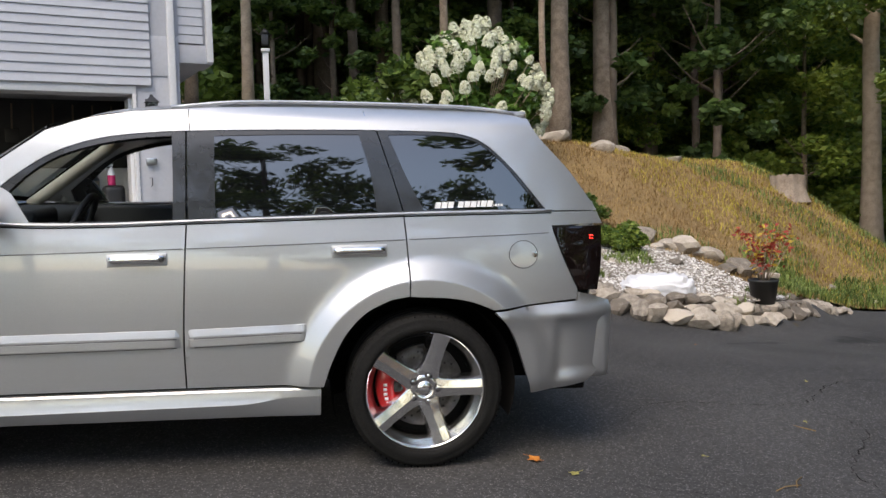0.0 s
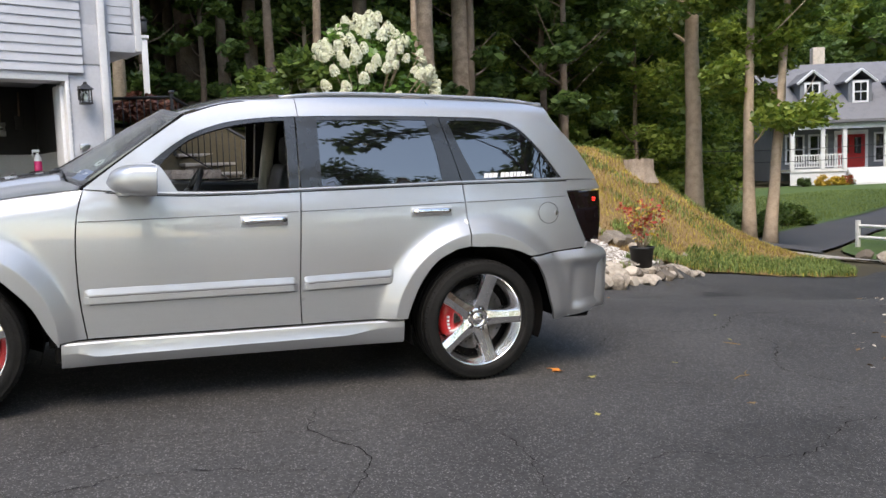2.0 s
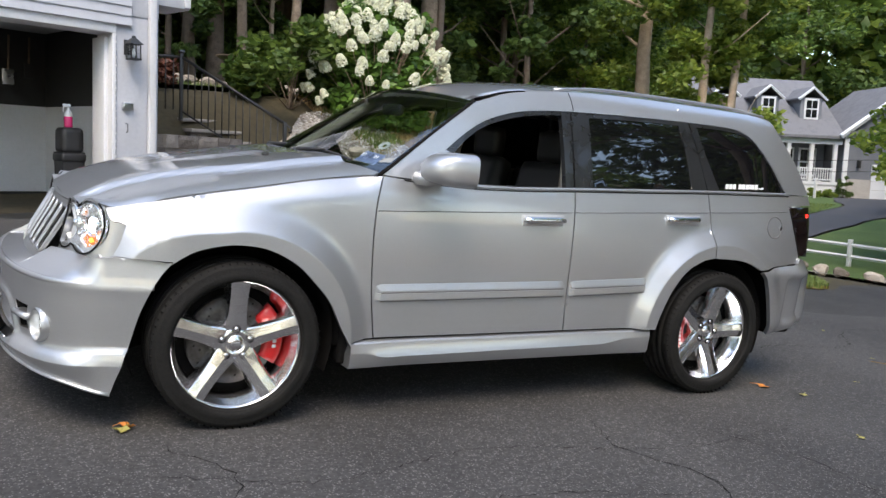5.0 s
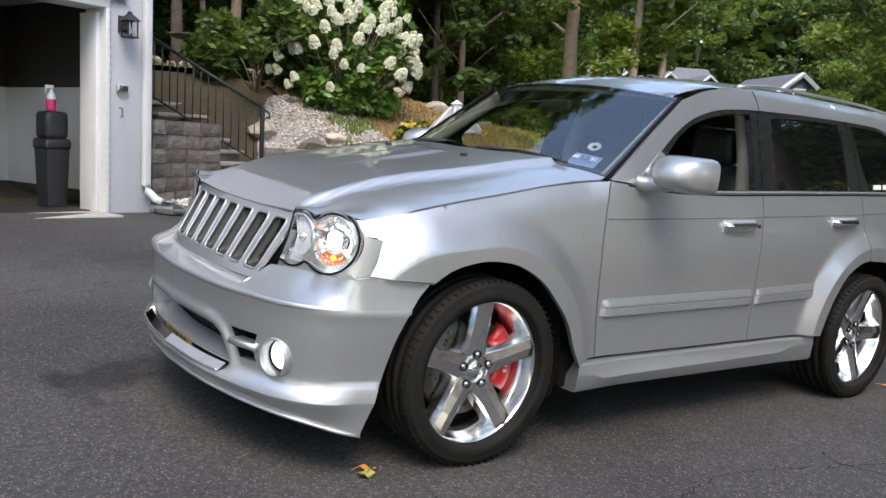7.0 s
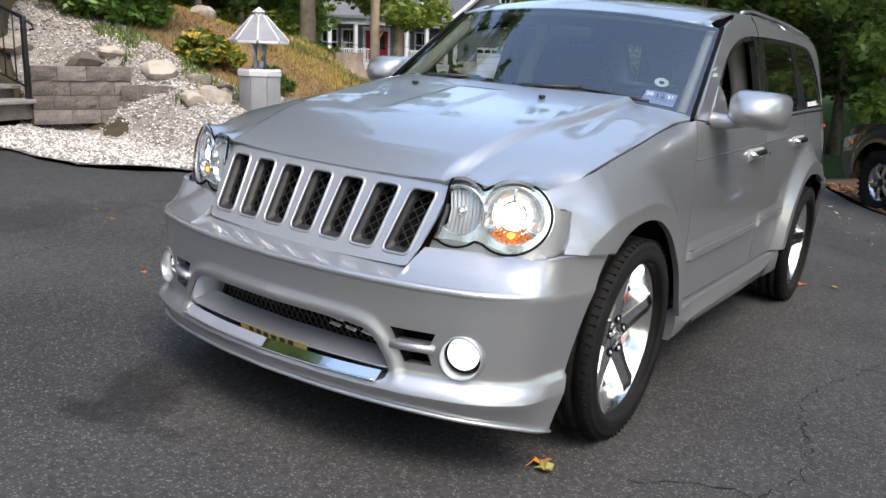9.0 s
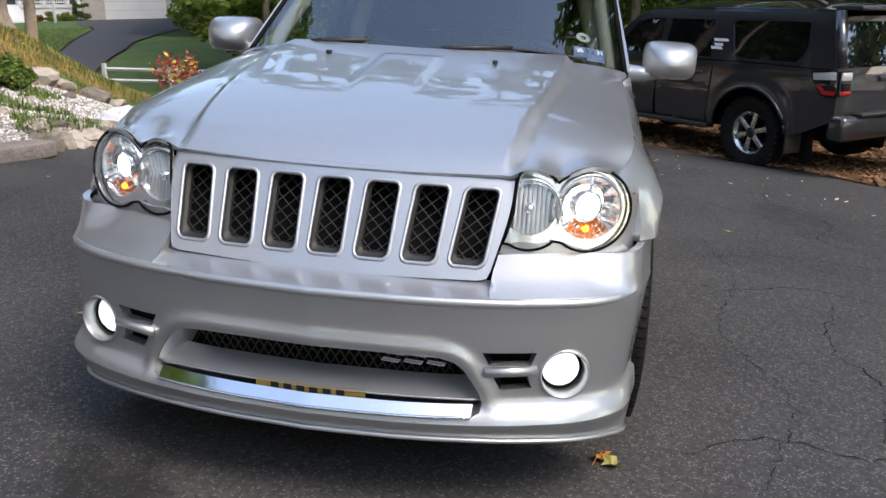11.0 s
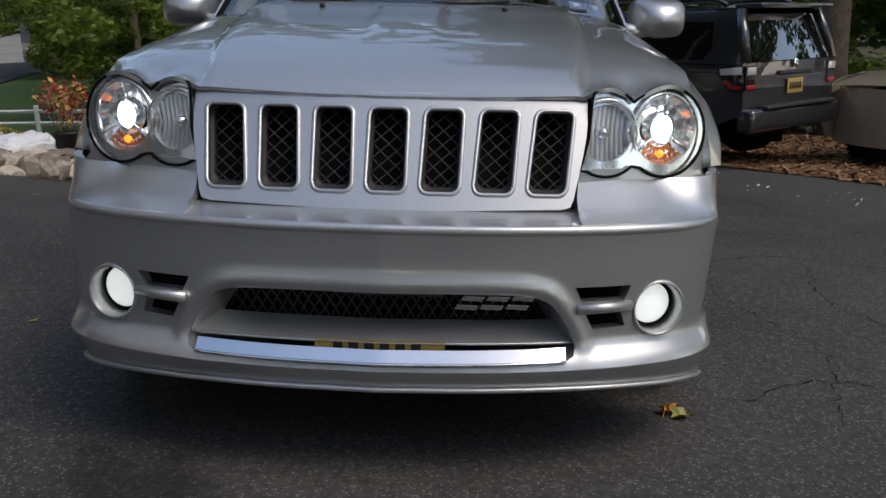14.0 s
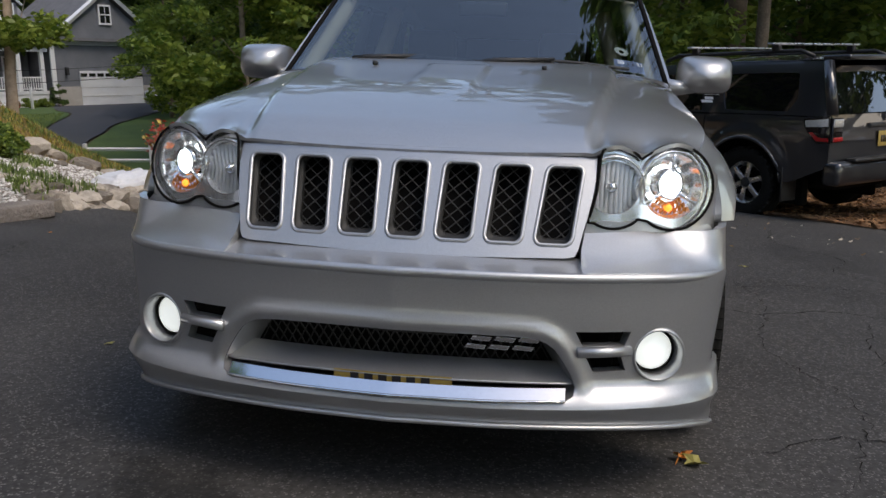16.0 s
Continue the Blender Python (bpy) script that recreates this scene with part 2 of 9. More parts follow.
        mr = n.new("ShaderNodeMapRange")
        mr.interpolation_type = "SMOOTHSTEP"
        mr.inputs["From Min"].default_value, mr.inputs["From Max"].default_value = 1.55, 2.15
        mr.inputs["To Min"].default_value, mr.inputs["To Max"].default_value = dark, 1.0
        l.new(ad.outputs[0], mr.inputs["Value"])
        mu = n.new("ShaderNodeMix")
        mu.data_type, mu.blend_type = "RGBA", "MULTIPLY"
        mu.inputs["Factor"].default_value = 1.0
        l.new(col, mu.inputs["A"])
        l.new(mr.outputs[0], mu.inputs["B"])
        col = mu.outputs["Result"]
    l.new(col, p.inputs["Base Color"])
    p.inputs["Roughness"].default_value = 0.82
    p.inputs["Specular IOR Level"].default_value = 0.35
    bp = n.new("ShaderNodeBump")
    bp.inputs["Strength"].default_value, bp.inputs["Distance"].default_value = 0.55, 0.006
    l.new(mid.outputs["Fac"], bp.inputs["Height"])
    l.new(bp.outputs[0], p.inputs["Normal"])
    return m


def paint_mat(name, base, metal=0.75, rough=0.32, flake=900.0):
    """Metallic car paint: flakes under a clear coat with faint orange peel."""
    m = bpy.data.materials.new(name)
    m.use_nodes = True
    n, l = m.node_tree.nodes, m.node_tree.links
    p = n["Principled BSDF"]
    co = n.new("ShaderNodeTexCoord")
    v = n.new("ShaderNodeTexVoronoi")
    v.inputs["Scale"].default_value = flake
    d = n.new("ShaderNodeTexNoise")
    d.inputs["Scale"].default_value, d.inputs["Detail"].default_value = 3.0, 6.0
    l.new(co.outputs["Object"], v.inputs["Vector"])
    l.new(co.outputs["Object"], d.inputs["Vector"])
    bw = n.new("ShaderNodeRGBToBW")
    l.new(v.outputs["Color"], bw.inputs[0])
    r = n.new("ShaderNodeValToRGB")
    r.color_ramp.elements[0].color = lin(*(c * 0.86 for c in base))
    r.color_ramp.elements[1].color = lin(*(min(1, c * 1.12) for c in base))
    l.new(bw.outputs[0], r.inputs["Fac"])
    l.new(r.outputs["Color"], p.inputs["Base Color"])
    p.inputs["Metallic"].default_value = metal
    rr = n.new("ShaderNodeMapRange")
    rr.inputs["To Min"].default_value, rr.inputs["To Max"].default_value = rough - 0.03, rough + 0.05
    l.new(d.outputs["Fac"], rr.inputs["Value"])
    l.new(rr.outputs[0], p.inputs["Roughness"])
    p.inputs["Coat Weight"].default_value = 1.0
    p.inputs["Coat IOR"].default_value = 1.6
    p.inputs["Coat Roughness"].default_value = 0.008
    peel = n.new("ShaderNodeTexNoise")
    peel.inputs["Scale"].default_value, peel.inputs["Detail"].default_value = 9.0, 2.0
    l.new(co.outputs["Object"], peel.inputs["Vector"])
    bp = n.new("ShaderNodeBump")
    bp.inputs["Strength"].default_value, bp.inputs["Distance"].default_value = 0.06, 0.004
    l.new(peel.outputs["Fac"], bp.inputs["Height"])
    l.new(bp.outputs[0], p.inputs["Coat Normal"])
    return m


M_ASPHALT = asphalt_mat()
M_STREET = mat("street_asphalt", (0.045, 0.047, 0.055), (0.075, 0.075, 0.08), rough=0.85, scale=0.6, fine=40)
M_GROUND = mat("forest_floor", (0.035, 0.03, 0.018), (0.09, 0.07, 0.035), rough=0.95, scale=0.8, fine=14, bump=0.6, bump_scale=9)
M_STRAW = mat("dry_grass_bank", (0.14, 0.085, 0.035), (0.30, 0.20, 0.085), rough=0.95, scale=1.3, fine=22, bump=0.8, bump_scale=30)
M_LAWN = mat("lawn", (0.035, 0.075, 0.016), (0.09, 0.14, 0.035), rough=0.95, scale=0.5, fine=12, bump=0.5, bump_scale=40)
M_GRAVELBED = mat("gravel_bed", (0.20, 0.175, 0.15), (0.46, 0.43, 0.39), rough=0.9, scale=3, fine=60, bump=0.8, bump_scale=45)
M_CHIPS = mat("white_stone_chips", (0.24, 0.20, 0.165), (0.72, 0.69, 0.65), rough=0.85, scale=2, fine=30, island=0.9)
M_MULCH = mat("bark_mulch", (0.07, 0.035, 0.016), (0.20, 0.10, 0.045), rough=0.95, scale=3, fine=30, bump=0.8, bump_scale=25)
M_STONE = mat("field_stone", (0.15, 0.125, 0.10), (0.52, 0.45, 0.37), rough=0.88, scale=4, fine=40, bump=0.5, bump_scale=18, rand=0.55)
M_BLOCK = mat("split_face_block", (0.12, 0.10, 0.088), (0.27, 0.235, 0.205), rough=0.95, scale=5, fine=40, bump=1.0, bump_scale=35, rand=0.35)
M_CAP = mat("stair_tread_stone", (0.25, 0.23, 0.21), (0.42, 0.39, 0.36), rough=0.85, scale=3, fine=40, bump=0.3)
M_SIDING = mat("white_vinyl_siding", (0.42, 0.43, 0.465), (0.49, 0.50, 0.535), rough=0.45, scale=1.2, fine=20, rand=0.12)
M_STUCCO = mat("pale_smooth_wall", (0.38, 0.39, 0.425), (0.46, 0.47, 0.505), rough=0.75, scale=1.5, fine=25, bump=0.08, bump_scale=60)
M_TRIM = mat("white_trim_paint", (0.60, 0.60, 0.61), (0.70, 0.70, 0.71), rough=0.45, scale=2.0, fine=30)
M_BLACK = mat("black_metal", (0.012, 0.012, 0.013), (0.025, 0.025, 0.027), rough=0.45, scale=6, fine=60)
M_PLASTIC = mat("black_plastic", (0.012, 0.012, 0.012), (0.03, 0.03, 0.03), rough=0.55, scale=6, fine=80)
M_BARK = mat("bark", (0.19, 0.138, 0.096), (0.45, 0.345, 0.25), rough=0.95, scale=5, fine=30, bump=0.9, bump_scale=16, rand=0.3)
M_BARKDARK = mat("dark_bark", (0.085, 0.06, 0.043), (0.22, 0.165, 0.12), rough=0.95, scale=5, fine=30, bump=0.9, bump_scale=16, rand=0.3)
M_LEAF = mat("leaf_green", (0.044, 0.090, 0.018), (0.17, 0.25, 0.048), rough=0.5, scale=0.5, fine=6, island=0.5, rough_var=0)
M_LEAFLIGHT = mat("leaf_bright_green", (0.09, 0.16, 0.024), (0.30, 0.37, 0.065), rough=0.5, scale=0.5, fine=6, island=0.5, rough_var=0)
M_LEAFDARK = mat("leaf_dark_green", (0.036, 0.074, 0.018), (0.125, 0.195, 0.044), rough=0.55, scale=0.5, fine=6, island=0.5, rough_var=0)


def thin_leaf(m, share=0.45):
    """Lets part of the light through the leaf."""
    n, l = m.node_tree.nodes, m.node_tree.links
    p = n["Principled BSDF"]
    tr = n.new("ShaderNodeBsdfTranslucent")
    mx = n.new("ShaderNodeMixShader")
    mx.inputs[0].default_value = share
    for k in list(l):
        if k.to_socket == p.inputs["Base Color"]:
            l.new(k.from_socket, tr.inputs["Color"])
    l.new(p.outputs[0], mx.inputs[1])
    l.new(tr.outputs[0], mx.inputs[2])
    l.new(mx.outputs[0], n["Material Output"].inputs[0])
    return m


for leaf_m in (M_LEAF, M_LEAFLIGHT, M_LEAFDARK):
    thin_leaf(leaf_m)
M_CONCRETE = mat("concrete", (0.32, 0.30, 0.27), (0.50, 0.47, 0.43), rough=0.9, scale=2, fine=40, bump=0.25)
M_GREYSIDE = mat("grey_clapboard", (0.13, 0.14, 0.16), (0.19, 0.20, 0.22), rough=0.6, scale=1.5, fine=20, rand=0.2)
M_SHINGLE = mat("grey_roof_shingle", (0.07, 0.072, 0.08), (0.16, 0.16, 0.17), rough=0.9, scale=2, fine=12, rand=0.4)
M_GLASSDARK = mat("house_window_glass", (0.012, 0.014, 0.017), None, rough=0.06, spec=0.8)
M_RED = mat("red_door_paint", (0.28, 0.012, 0.015), (0.36, 0.02, 0.02), rough=0.4, scale=2)

# ---- ground ----
def drive_z(x, y):
    """Height of the driveway: a plane under the car that falls away behind it."""
    g = min(max(x + 0.5, 0), 8) + 0.35 * max(0, x - 7.5)
    return -0.042 * x + 0.05 * y - 0.09 * g * sm(0, 4, y)


def ground_z(x, y):
    xc, yc = max(-14, min(x, 17)), max(-14, min(y, 9))
    d = drive_z(xc, yc)
    # the rockery behind the low stone wall
    q = y - max(4.15, 4.15 + 0.80 * (x - 4.85))
    d += sm(1.0, 2.0, x) * (0.27 * sm(0.0, 0.5, q) + 0.30 * sm(0.45, 2.6, q)) * (1 - sm(6.4, 7.9, x - 0.25 * max(0, y - 6)))
    # the bank behind it, with its crest falling off towards the street
    west = 1 - sm(0.8, 2.2, x)
    crest = 2.0 - 0.045 * max(0, x - 3) + 0.035 * max(0, y - 12) + 0.35 * west + 0.32 * sm(0.8, 2.2, x) * (1 - sm(4.5, 7.5, x))
    right = 1 - sm(8.4, 13.6, x - 0.10 * (y - 9))
    front = 6.0 + 0.12 * max(0, x - 5) + 2.2 * west
    up = sm(front, front + 6.0 - 3.4 * west, y) * right
    far = -1.2 + 1.0 * (1 - sm(14, 34, x - 0.3 * y)) * sm(12, 24, y)
    z = d + (crest - d) * up
    k = sm(11, 20, math.hypot(max(x, 0), max(y, 0) * 0.5)) * (1 - up)
    z = z + (far - z) * k
    z -= 0.8 * sm(14, 22, x) * (1 - sm(32, 44, math.hypot(x, y))) * (1 - up) * sm(-6, 3, y)
    # rise to the far house
    u = 0.83 * x + 0.55 * y
    rise = -1.8 + 1.35 * min(1.0, max(0.0, (u - 30) / 38))
    z += (rise - z) * sm(23, 29, u) * sm(0.6, 0.95, x / max(y, 1.0)) * sm(0, 9, y)
    return z


def sheet(name, poly, step, lift, material, label, category, kind="structure", smooth=True, rough=0.0):
    pts, tris = fill(poly, step)
    bm = bmesh.new()
    vs = [bm.verts.new((x, y, ground_z(x, y) + lift + rough * noise.noise(Vector((x * 3, y * 3, 0))))) for x, y in pts]
    for f in tris:
        bm.faces.new([vs[i] for i in f])
    bmesh.ops.recalc_face_normals(bm, faces=bm.faces)
    bm.faces.ensure_lookup_table()
    if bm.faces[0].normal.z < 0:
        bmesh.ops.reverse_faces(bm, faces=bm.faces)
    for v in [v for v in bm.verts if not v.link_faces]:
        bm.verts.remove(v)
    return solo(name, bm, material, label, category, kind=kind, smooth=smooth)


def build_ground():
    bm = bmesh.new()
    ts = [-400, -200, -110, -70, -50, -40] + [-32 + 1.0 * i for i in range(0, 29)] + [-3.5 + 0.5 * i for i in range(0, 36)] + [14.5 + 1.0 * i for i in range(0, 51)] + [70, 80, 95, 120, 180, 260, 400]
    grid = [[bm.verts.new((x, y, ground_z(x, y) - 0.06)) for y in ts] for x in ts]
    for i in range(len(ts) - 1):
        for j in range(len(ts) - 1):
            bm.faces.new((grid[i][j], grid[i + 1][j], grid[i + 1][j + 1], grid[i][j + 1]))
    solo("ground", bm, M_GROUND, "leaf-strewn brown earth under the trees", "ground", kind="structure")


build_ground()
ROCKLINE = [(-0.6, 4.75), (0.6, 4.5), (1.6, 4.35), (2.6, 4.3), (3.5, 4.1), (4.2, 4.05), (4.9, 4.4), (5.6, 4.95), (6.4, 5.6), (7.6, 6.55)]
DRIVE = outline([(-16, -12), (-2, -7.5), (1.0, -5.2), (3.2, -3.3), (5.2, -1.0), (9, 0.6), (17, 2.5)], [(17, 2.5), (17.5, 6.5), (13.5, 7.4), (11.3, 6.45), (10.4, 6.3), (9.3, 6.4), (8.4, 6.7), (7.6, 6.6)],
                [(7.6, 6.6), (6.4, 5.75), (5.6, 5.1), (4.9, 4.6), (4.2, 4.3), (3.5, 4.3), (2.6, 4.5), (1.6, 4.5), (0.6, 4.65), (-0.65, 4.75)],
                [(-0.65, 4.75), (-1.0, 5.12), (-1.05, 5.6), (-1.0, 6.3), (-1.1, 6.8), (-1.5, 6.75)], [(-1.5, 6.75), (-1.87, 6.1)], [(-1.87, 6.1), (-16, 1.5)], [(-16, 1.5), (-16, -12)], step=0.4)
driveway = sheet("driveway", DRIVE, 0.4, 0.0, M_ASPHALT, "dark grey worn asphalt driveway with fine cracks", "driveway")
BANK = outline([(2.4, 6.6), (4.2, 6.7), (5.2, 6.3), (5.9, 5.55), (6.5, 5.85), (7.4, 6.62), (8.4, 6.78), (9.3, 6.5), (10.4, 6.38), (11.2, 6.5), (11.9, 7.2)], [(11.9, 7.2), (12.9, 9.5), (13.2, 12), (11, 14), (7, 15), (3, 14.5), (1.5, 11.5), (2.4, 6.6)], step=0.4)
sheet("grass_bank", BANK, 0.35, 0.012, M_STRAW, "sloping bank of dry straw-coloured grass", "bank", rough=0.05)
BED = outline([(-0.55, 4.85), (1.6, 4.45), (3.5, 4.35), (4.3, 4.3), (5.0, 4.7), (5.9, 5.4)], [(5.9, 5.4), (5.3, 6.3), (4.6, 6.8), (3.9, 6.9), (3.0, 8.0), (2.6, 9.6), (1.6, 10.2), (0.9, 9.6), (0.5, 8.6), (-0.4, 7.9), (-1.5, 6.85), (-1.05, 6.2), (-1.1, 5.6), (-1.0, 5.15), (-0.55, 4.85)], step=0.3)
sheet("gravel_bed", BED, 0.2, 0.03, M_GRAVELBED, "bed of white stone chips", "gravel bed", rough=0.02)
sheet("mulch_bed", outline([(1.0, -5.2), (3.2, -3.3), (5.2, -1.0), (9, 0.6)], [(9, 0.6), (12, -1), (9, -7), (3, -10), (-2, -7.5), (1.0, -5.2)], step=0.4), 0.4, 0.015, M_MULCH, "brown bark mulch beside the driveway", "mulch", rough=0.03)
sheet("lawn_near_house", outline([(22.5, 22), (23.7, 22.4), (32.8, 25.8), (41.5, 30.2), (49.5, 33.9), (52.5, 36.8)], [(52.5, 36.8), (57.5, 41.0), (52, 45), (47, 48), (38, 46), (28, 40), (22.5, 22)], step=1), 1.0, 0.03, M_LAWN, "mown green lawn before the grey house", "lawn")
sheet("lawn_by_fence", outline([(19.4, 13.6), (20.5, 15.4), (22, 16.8), (26, 19.2), (33, 22.5), (37, 24.0), (42, 26.1), (52, 28.4), (66, 31.8)], [(66, 31.8), (80, 33), (70, 10), (30, 0), (20, 2), (19.0, 10.5), (19.4, 13.6)], step=1), 1.0, 0.03, M_LAWN, "green lawn behind the white fence", "lawn")
sheet("upper_lawn", outline([(-1.5, 10.5), (1.5, 11.5), (3, 14.5)], [(3, 14.5), (1, 17.5), (-4, 17.5), (-8, 14), (-1.5, 10.5)], step=0.6), 0.5, 0.02, M_LAWN, "patchy lawn above the stone steps", "lawn", rough=0.03)

# ---- garage building ----
# local frame: x along the wall towards the door, y into the building, z up; origin at the wall's right corner
GA = radians(18)
GM = Matrix(((-math.cos(GA), -math.sin(GA), 0, -1.87), (-math.sin(GA), math.cos(GA), 0, 6.08), (0, 0, 1, 0), (0, 0, 0, 1)))
GZ = 0.42


def gbox(name, x0, x1, y0, y1, z0, z1, material, parent, label="", bevel=0.004):
    return part(name, bbox(((x0 + x1) / 2, (y0 + y1) / 2, (z0 + z1) / 2), (x1 - x0, y1 - y0, z1 - z0), bevel), material, parent, label, smooth=False)


garage = thing("garage_building", GM, "white sided house wing with an open garage door", "building", kind="structure")
gbox("pier_wall", 0.0, 0.52, 0.0, 0.25, GZ - 0.3, 2.72, M_STUCCO, garage, "smooth pale grey wall beside the garage opening")
gbox("door_jamb", 0.52, 0.56, -0.02, 0.36, GZ - 0.02, 2.5, M_TRIM, garage, "white painted jamb of the garage opening")
gbox("door_jamb_inner", 0.56, 0.60, 0.10, 0.40, GZ - 0.02, 2.46, M_TRIM, garage)
gbox("door_header", 0.52, 6.2, -0.02, 0.36, 2.5, 2.64, M_TRIM, garage, "white header over the garage opening")
gbox("upper_wall", 0.34, 9.0, 0.0, 0.25, 2.64, 6.2, M_STUCCO, garage)
gbox("upper_corner_wall", -0.40, 0.0, 0.05, 3.0, 2.92, 6.2, M_STUCCO, garage)
gbox("upper_pier_wall", 0.0, 0.34, 0.0, 0.25, 2.72, 6.2, M_STUCCO, garage)
gbox("side_wall", 0.0, 0.25, 0.25, 7.0, GZ - 0.3, 6.2, M_STUCCO, garage)
gbox("side_wall_panel", 0.25, 0.27, 0.40, 2.58, GZ + 0.15, 1.72, M_TRIM, garage, "white lower lining of the garage wall")
gbox("side_wall_skirting", 0.25, 0.275, 0.40, 2.57, GZ - 0.01, GZ + 0.15, M_PLASTIC, garage, "black skirting along the garage wall")
# upper walls and floor take the black plastic material
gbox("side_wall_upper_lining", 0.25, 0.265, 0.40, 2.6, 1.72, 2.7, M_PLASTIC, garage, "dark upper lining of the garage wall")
gbox("far_pier", 5.9, 9.0, 0.0, 0.25, GZ - 0.3, 2.64, M_STUCCO, garage)
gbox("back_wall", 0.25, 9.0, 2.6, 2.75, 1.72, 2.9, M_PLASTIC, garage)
gbox("back_wall_panel", 0.25, 9.0, 2.58, 2.75, GZ + 0.15, 1.72, M_TRIM, garage, "white lower lining of the garage wall")
gbox("back_wall_skirting", 0.25, 9.0, 2.57, 2.75, GZ - 0.1, GZ + 0.15, M_PLASTIC, garage, "black skirting along the garage wall")
gbox("garage_ceiling", 0.25, 9.0, 0.25, 2.75, 2.7, 2.9, M_STUCCO, garage)
gbox("garage_floor", 0.25, 9.0, 0.2, 2.75, GZ - 0.25, GZ - 0.01, M_PLASTIC, garage, "dark garage floor")
gbox("threshold", 0.55, 6.2, -0.32, 0.2, GZ - 0.25, GZ - 0.02, M_CONCRETE, garage, "worn concrete threshold of the garage")
gbox("siding_backing", 0.34, 9.0, -0.03, 0.0, 2.62, 6.2, M_STUCCO, garage)
gbox("corner_trim", -0.42, -0.34, -0.0, 0.10, 2.92, 6.2, M_TRIM, garage, "white corner board")
gbox("soffit_board", -0.42, 0.0, 0.02, 0.6, 2.90, 3.12, M_STUCCO, garage)
gbox("upper_gutter_board", 0.0, 0.34, -0.012, 0.0, 2.72, 3.2, M_STUCCO, garage)
part("downspout", bbox((0.095, -0.045, 3.4), (0.085, 0.065, 5.45), 0.012), M_TRIM, garage, "white downspout down the corner")
part("downspout_shoe", tube([(0.095, -0.045, 0.70), (0.085, -0.06, 0.62), (0.04, -0.14, 0.54), (0.0, -0.20, 0.51)], [0.045, 0.045, 0.045, 0.042], 10), M_TRIM, garage)
for k in range(26):
    z = GZ + 0.10 + 0.085 * k
    gbox("light_clip", 0.512, 0.522, -0.028, -0.019, z, z + 0.022, M_TRIM, garage)
for k in range(24):
    x = 0.62 + 0.21 * k
    gbox("light_clip", x, x + 0.03, -0.03, -0.021, 2.60 - 0.012 * (k % 3), 2.612 - 0.012 * (k % 3), M_TRIM, garage)


def stone_bm(seed, rough=0.10):
    """A broken field stone about one metre across, with worn flat faces."""
    bm = bmesh.new()
    bmesh.ops.create_icosphere(bm, subdivisions=2, radius=0.56)
    rnd = random.Random(seed * 13 + 5)
    cuts = []
    for k in range(13):
        d = Vector((rnd.gauss(0, 1), rnd.gauss(0, 1), rnd.gauss(0, 1))).normalized()
        cuts.append((d, rnd.uniform(0.32, 0.45)))
    off = Vector((seed * 7.3, seed * 3.1, seed * 1.7))
    for v in bm.verts:
        for d, o in cuts:
            over = v.co.dot(d) - o
            if over > 0:
                v.co -= d * over
        v.co *= 1 + noise.noise(v.co * 3.0 + off) * rough
    bm.normal_update()
    for e in bm.edges:
        if len(e.link_faces) == 2 and e.calc_face_angle() > 0.42:
            e.smooth = False
    return bm


STONES = []
for k in range(12):
    STONES.append(mesh_of(stone_bm(k), "stone", M_STONE))


def put_stone(parent, k, x, y, z, sx, sy, sz, rz, tilt=0.0, name="stone"):
    ob = new(name, STONES[k % len(STONES)])
    ob.parent = parent
    ob.matrix_basis = Matrix.LocRotScale((x, y, z), Euler((tilt, tilt * 0.6, rz)), (sx, sy, sz))
    return ob


# ---- block walls and steps ----
def split_block(w, t, h, seed):
    """A block whose front face is broken rough."""
    bm = bmesh.new()
    nx, nz = max(3, int(w / 0.07)), 3
    front = []
    for i in range(nx + 1):
        col = []
        for j in range(nz + 1):
            edge = 0 < i < nx and 0 < j < nz
            d = 0.016 * noise.noise(Vector((i * 0.9 + seed, j * 0.8, seed * 2.3))) - (0.012 if edge else -0.004)
            col.append(bm.verts.new((w * i / nx, d, h * j / nz)))
        front.append(col)
    for i in range(nx):
        for j in range(nz):
            bm.faces.new((front[i][j], front[i + 1][j], front[i + 1][j + 1], front[i][j + 1]))
    back = [bm.verts.new(p) for p in ((0, t, 0), (w, t, 0), (w, t, h), (0, t, h))]
    bm.faces.new([c[nz] for c in front] + [back[2], back[3]])
    bm.faces.new([c[0] for c in front][::-1] + [back[0], back[1]])
    bm.faces.new(front[0][::1] + [back[3], back[0]])
    bm.faces.new(front[nx][::-1] + [back[1], back[2]])
    bm.faces.new(back[::-1])
    bmesh.ops.recalc_face_normals(bm, faces=bm.faces)
    return bm


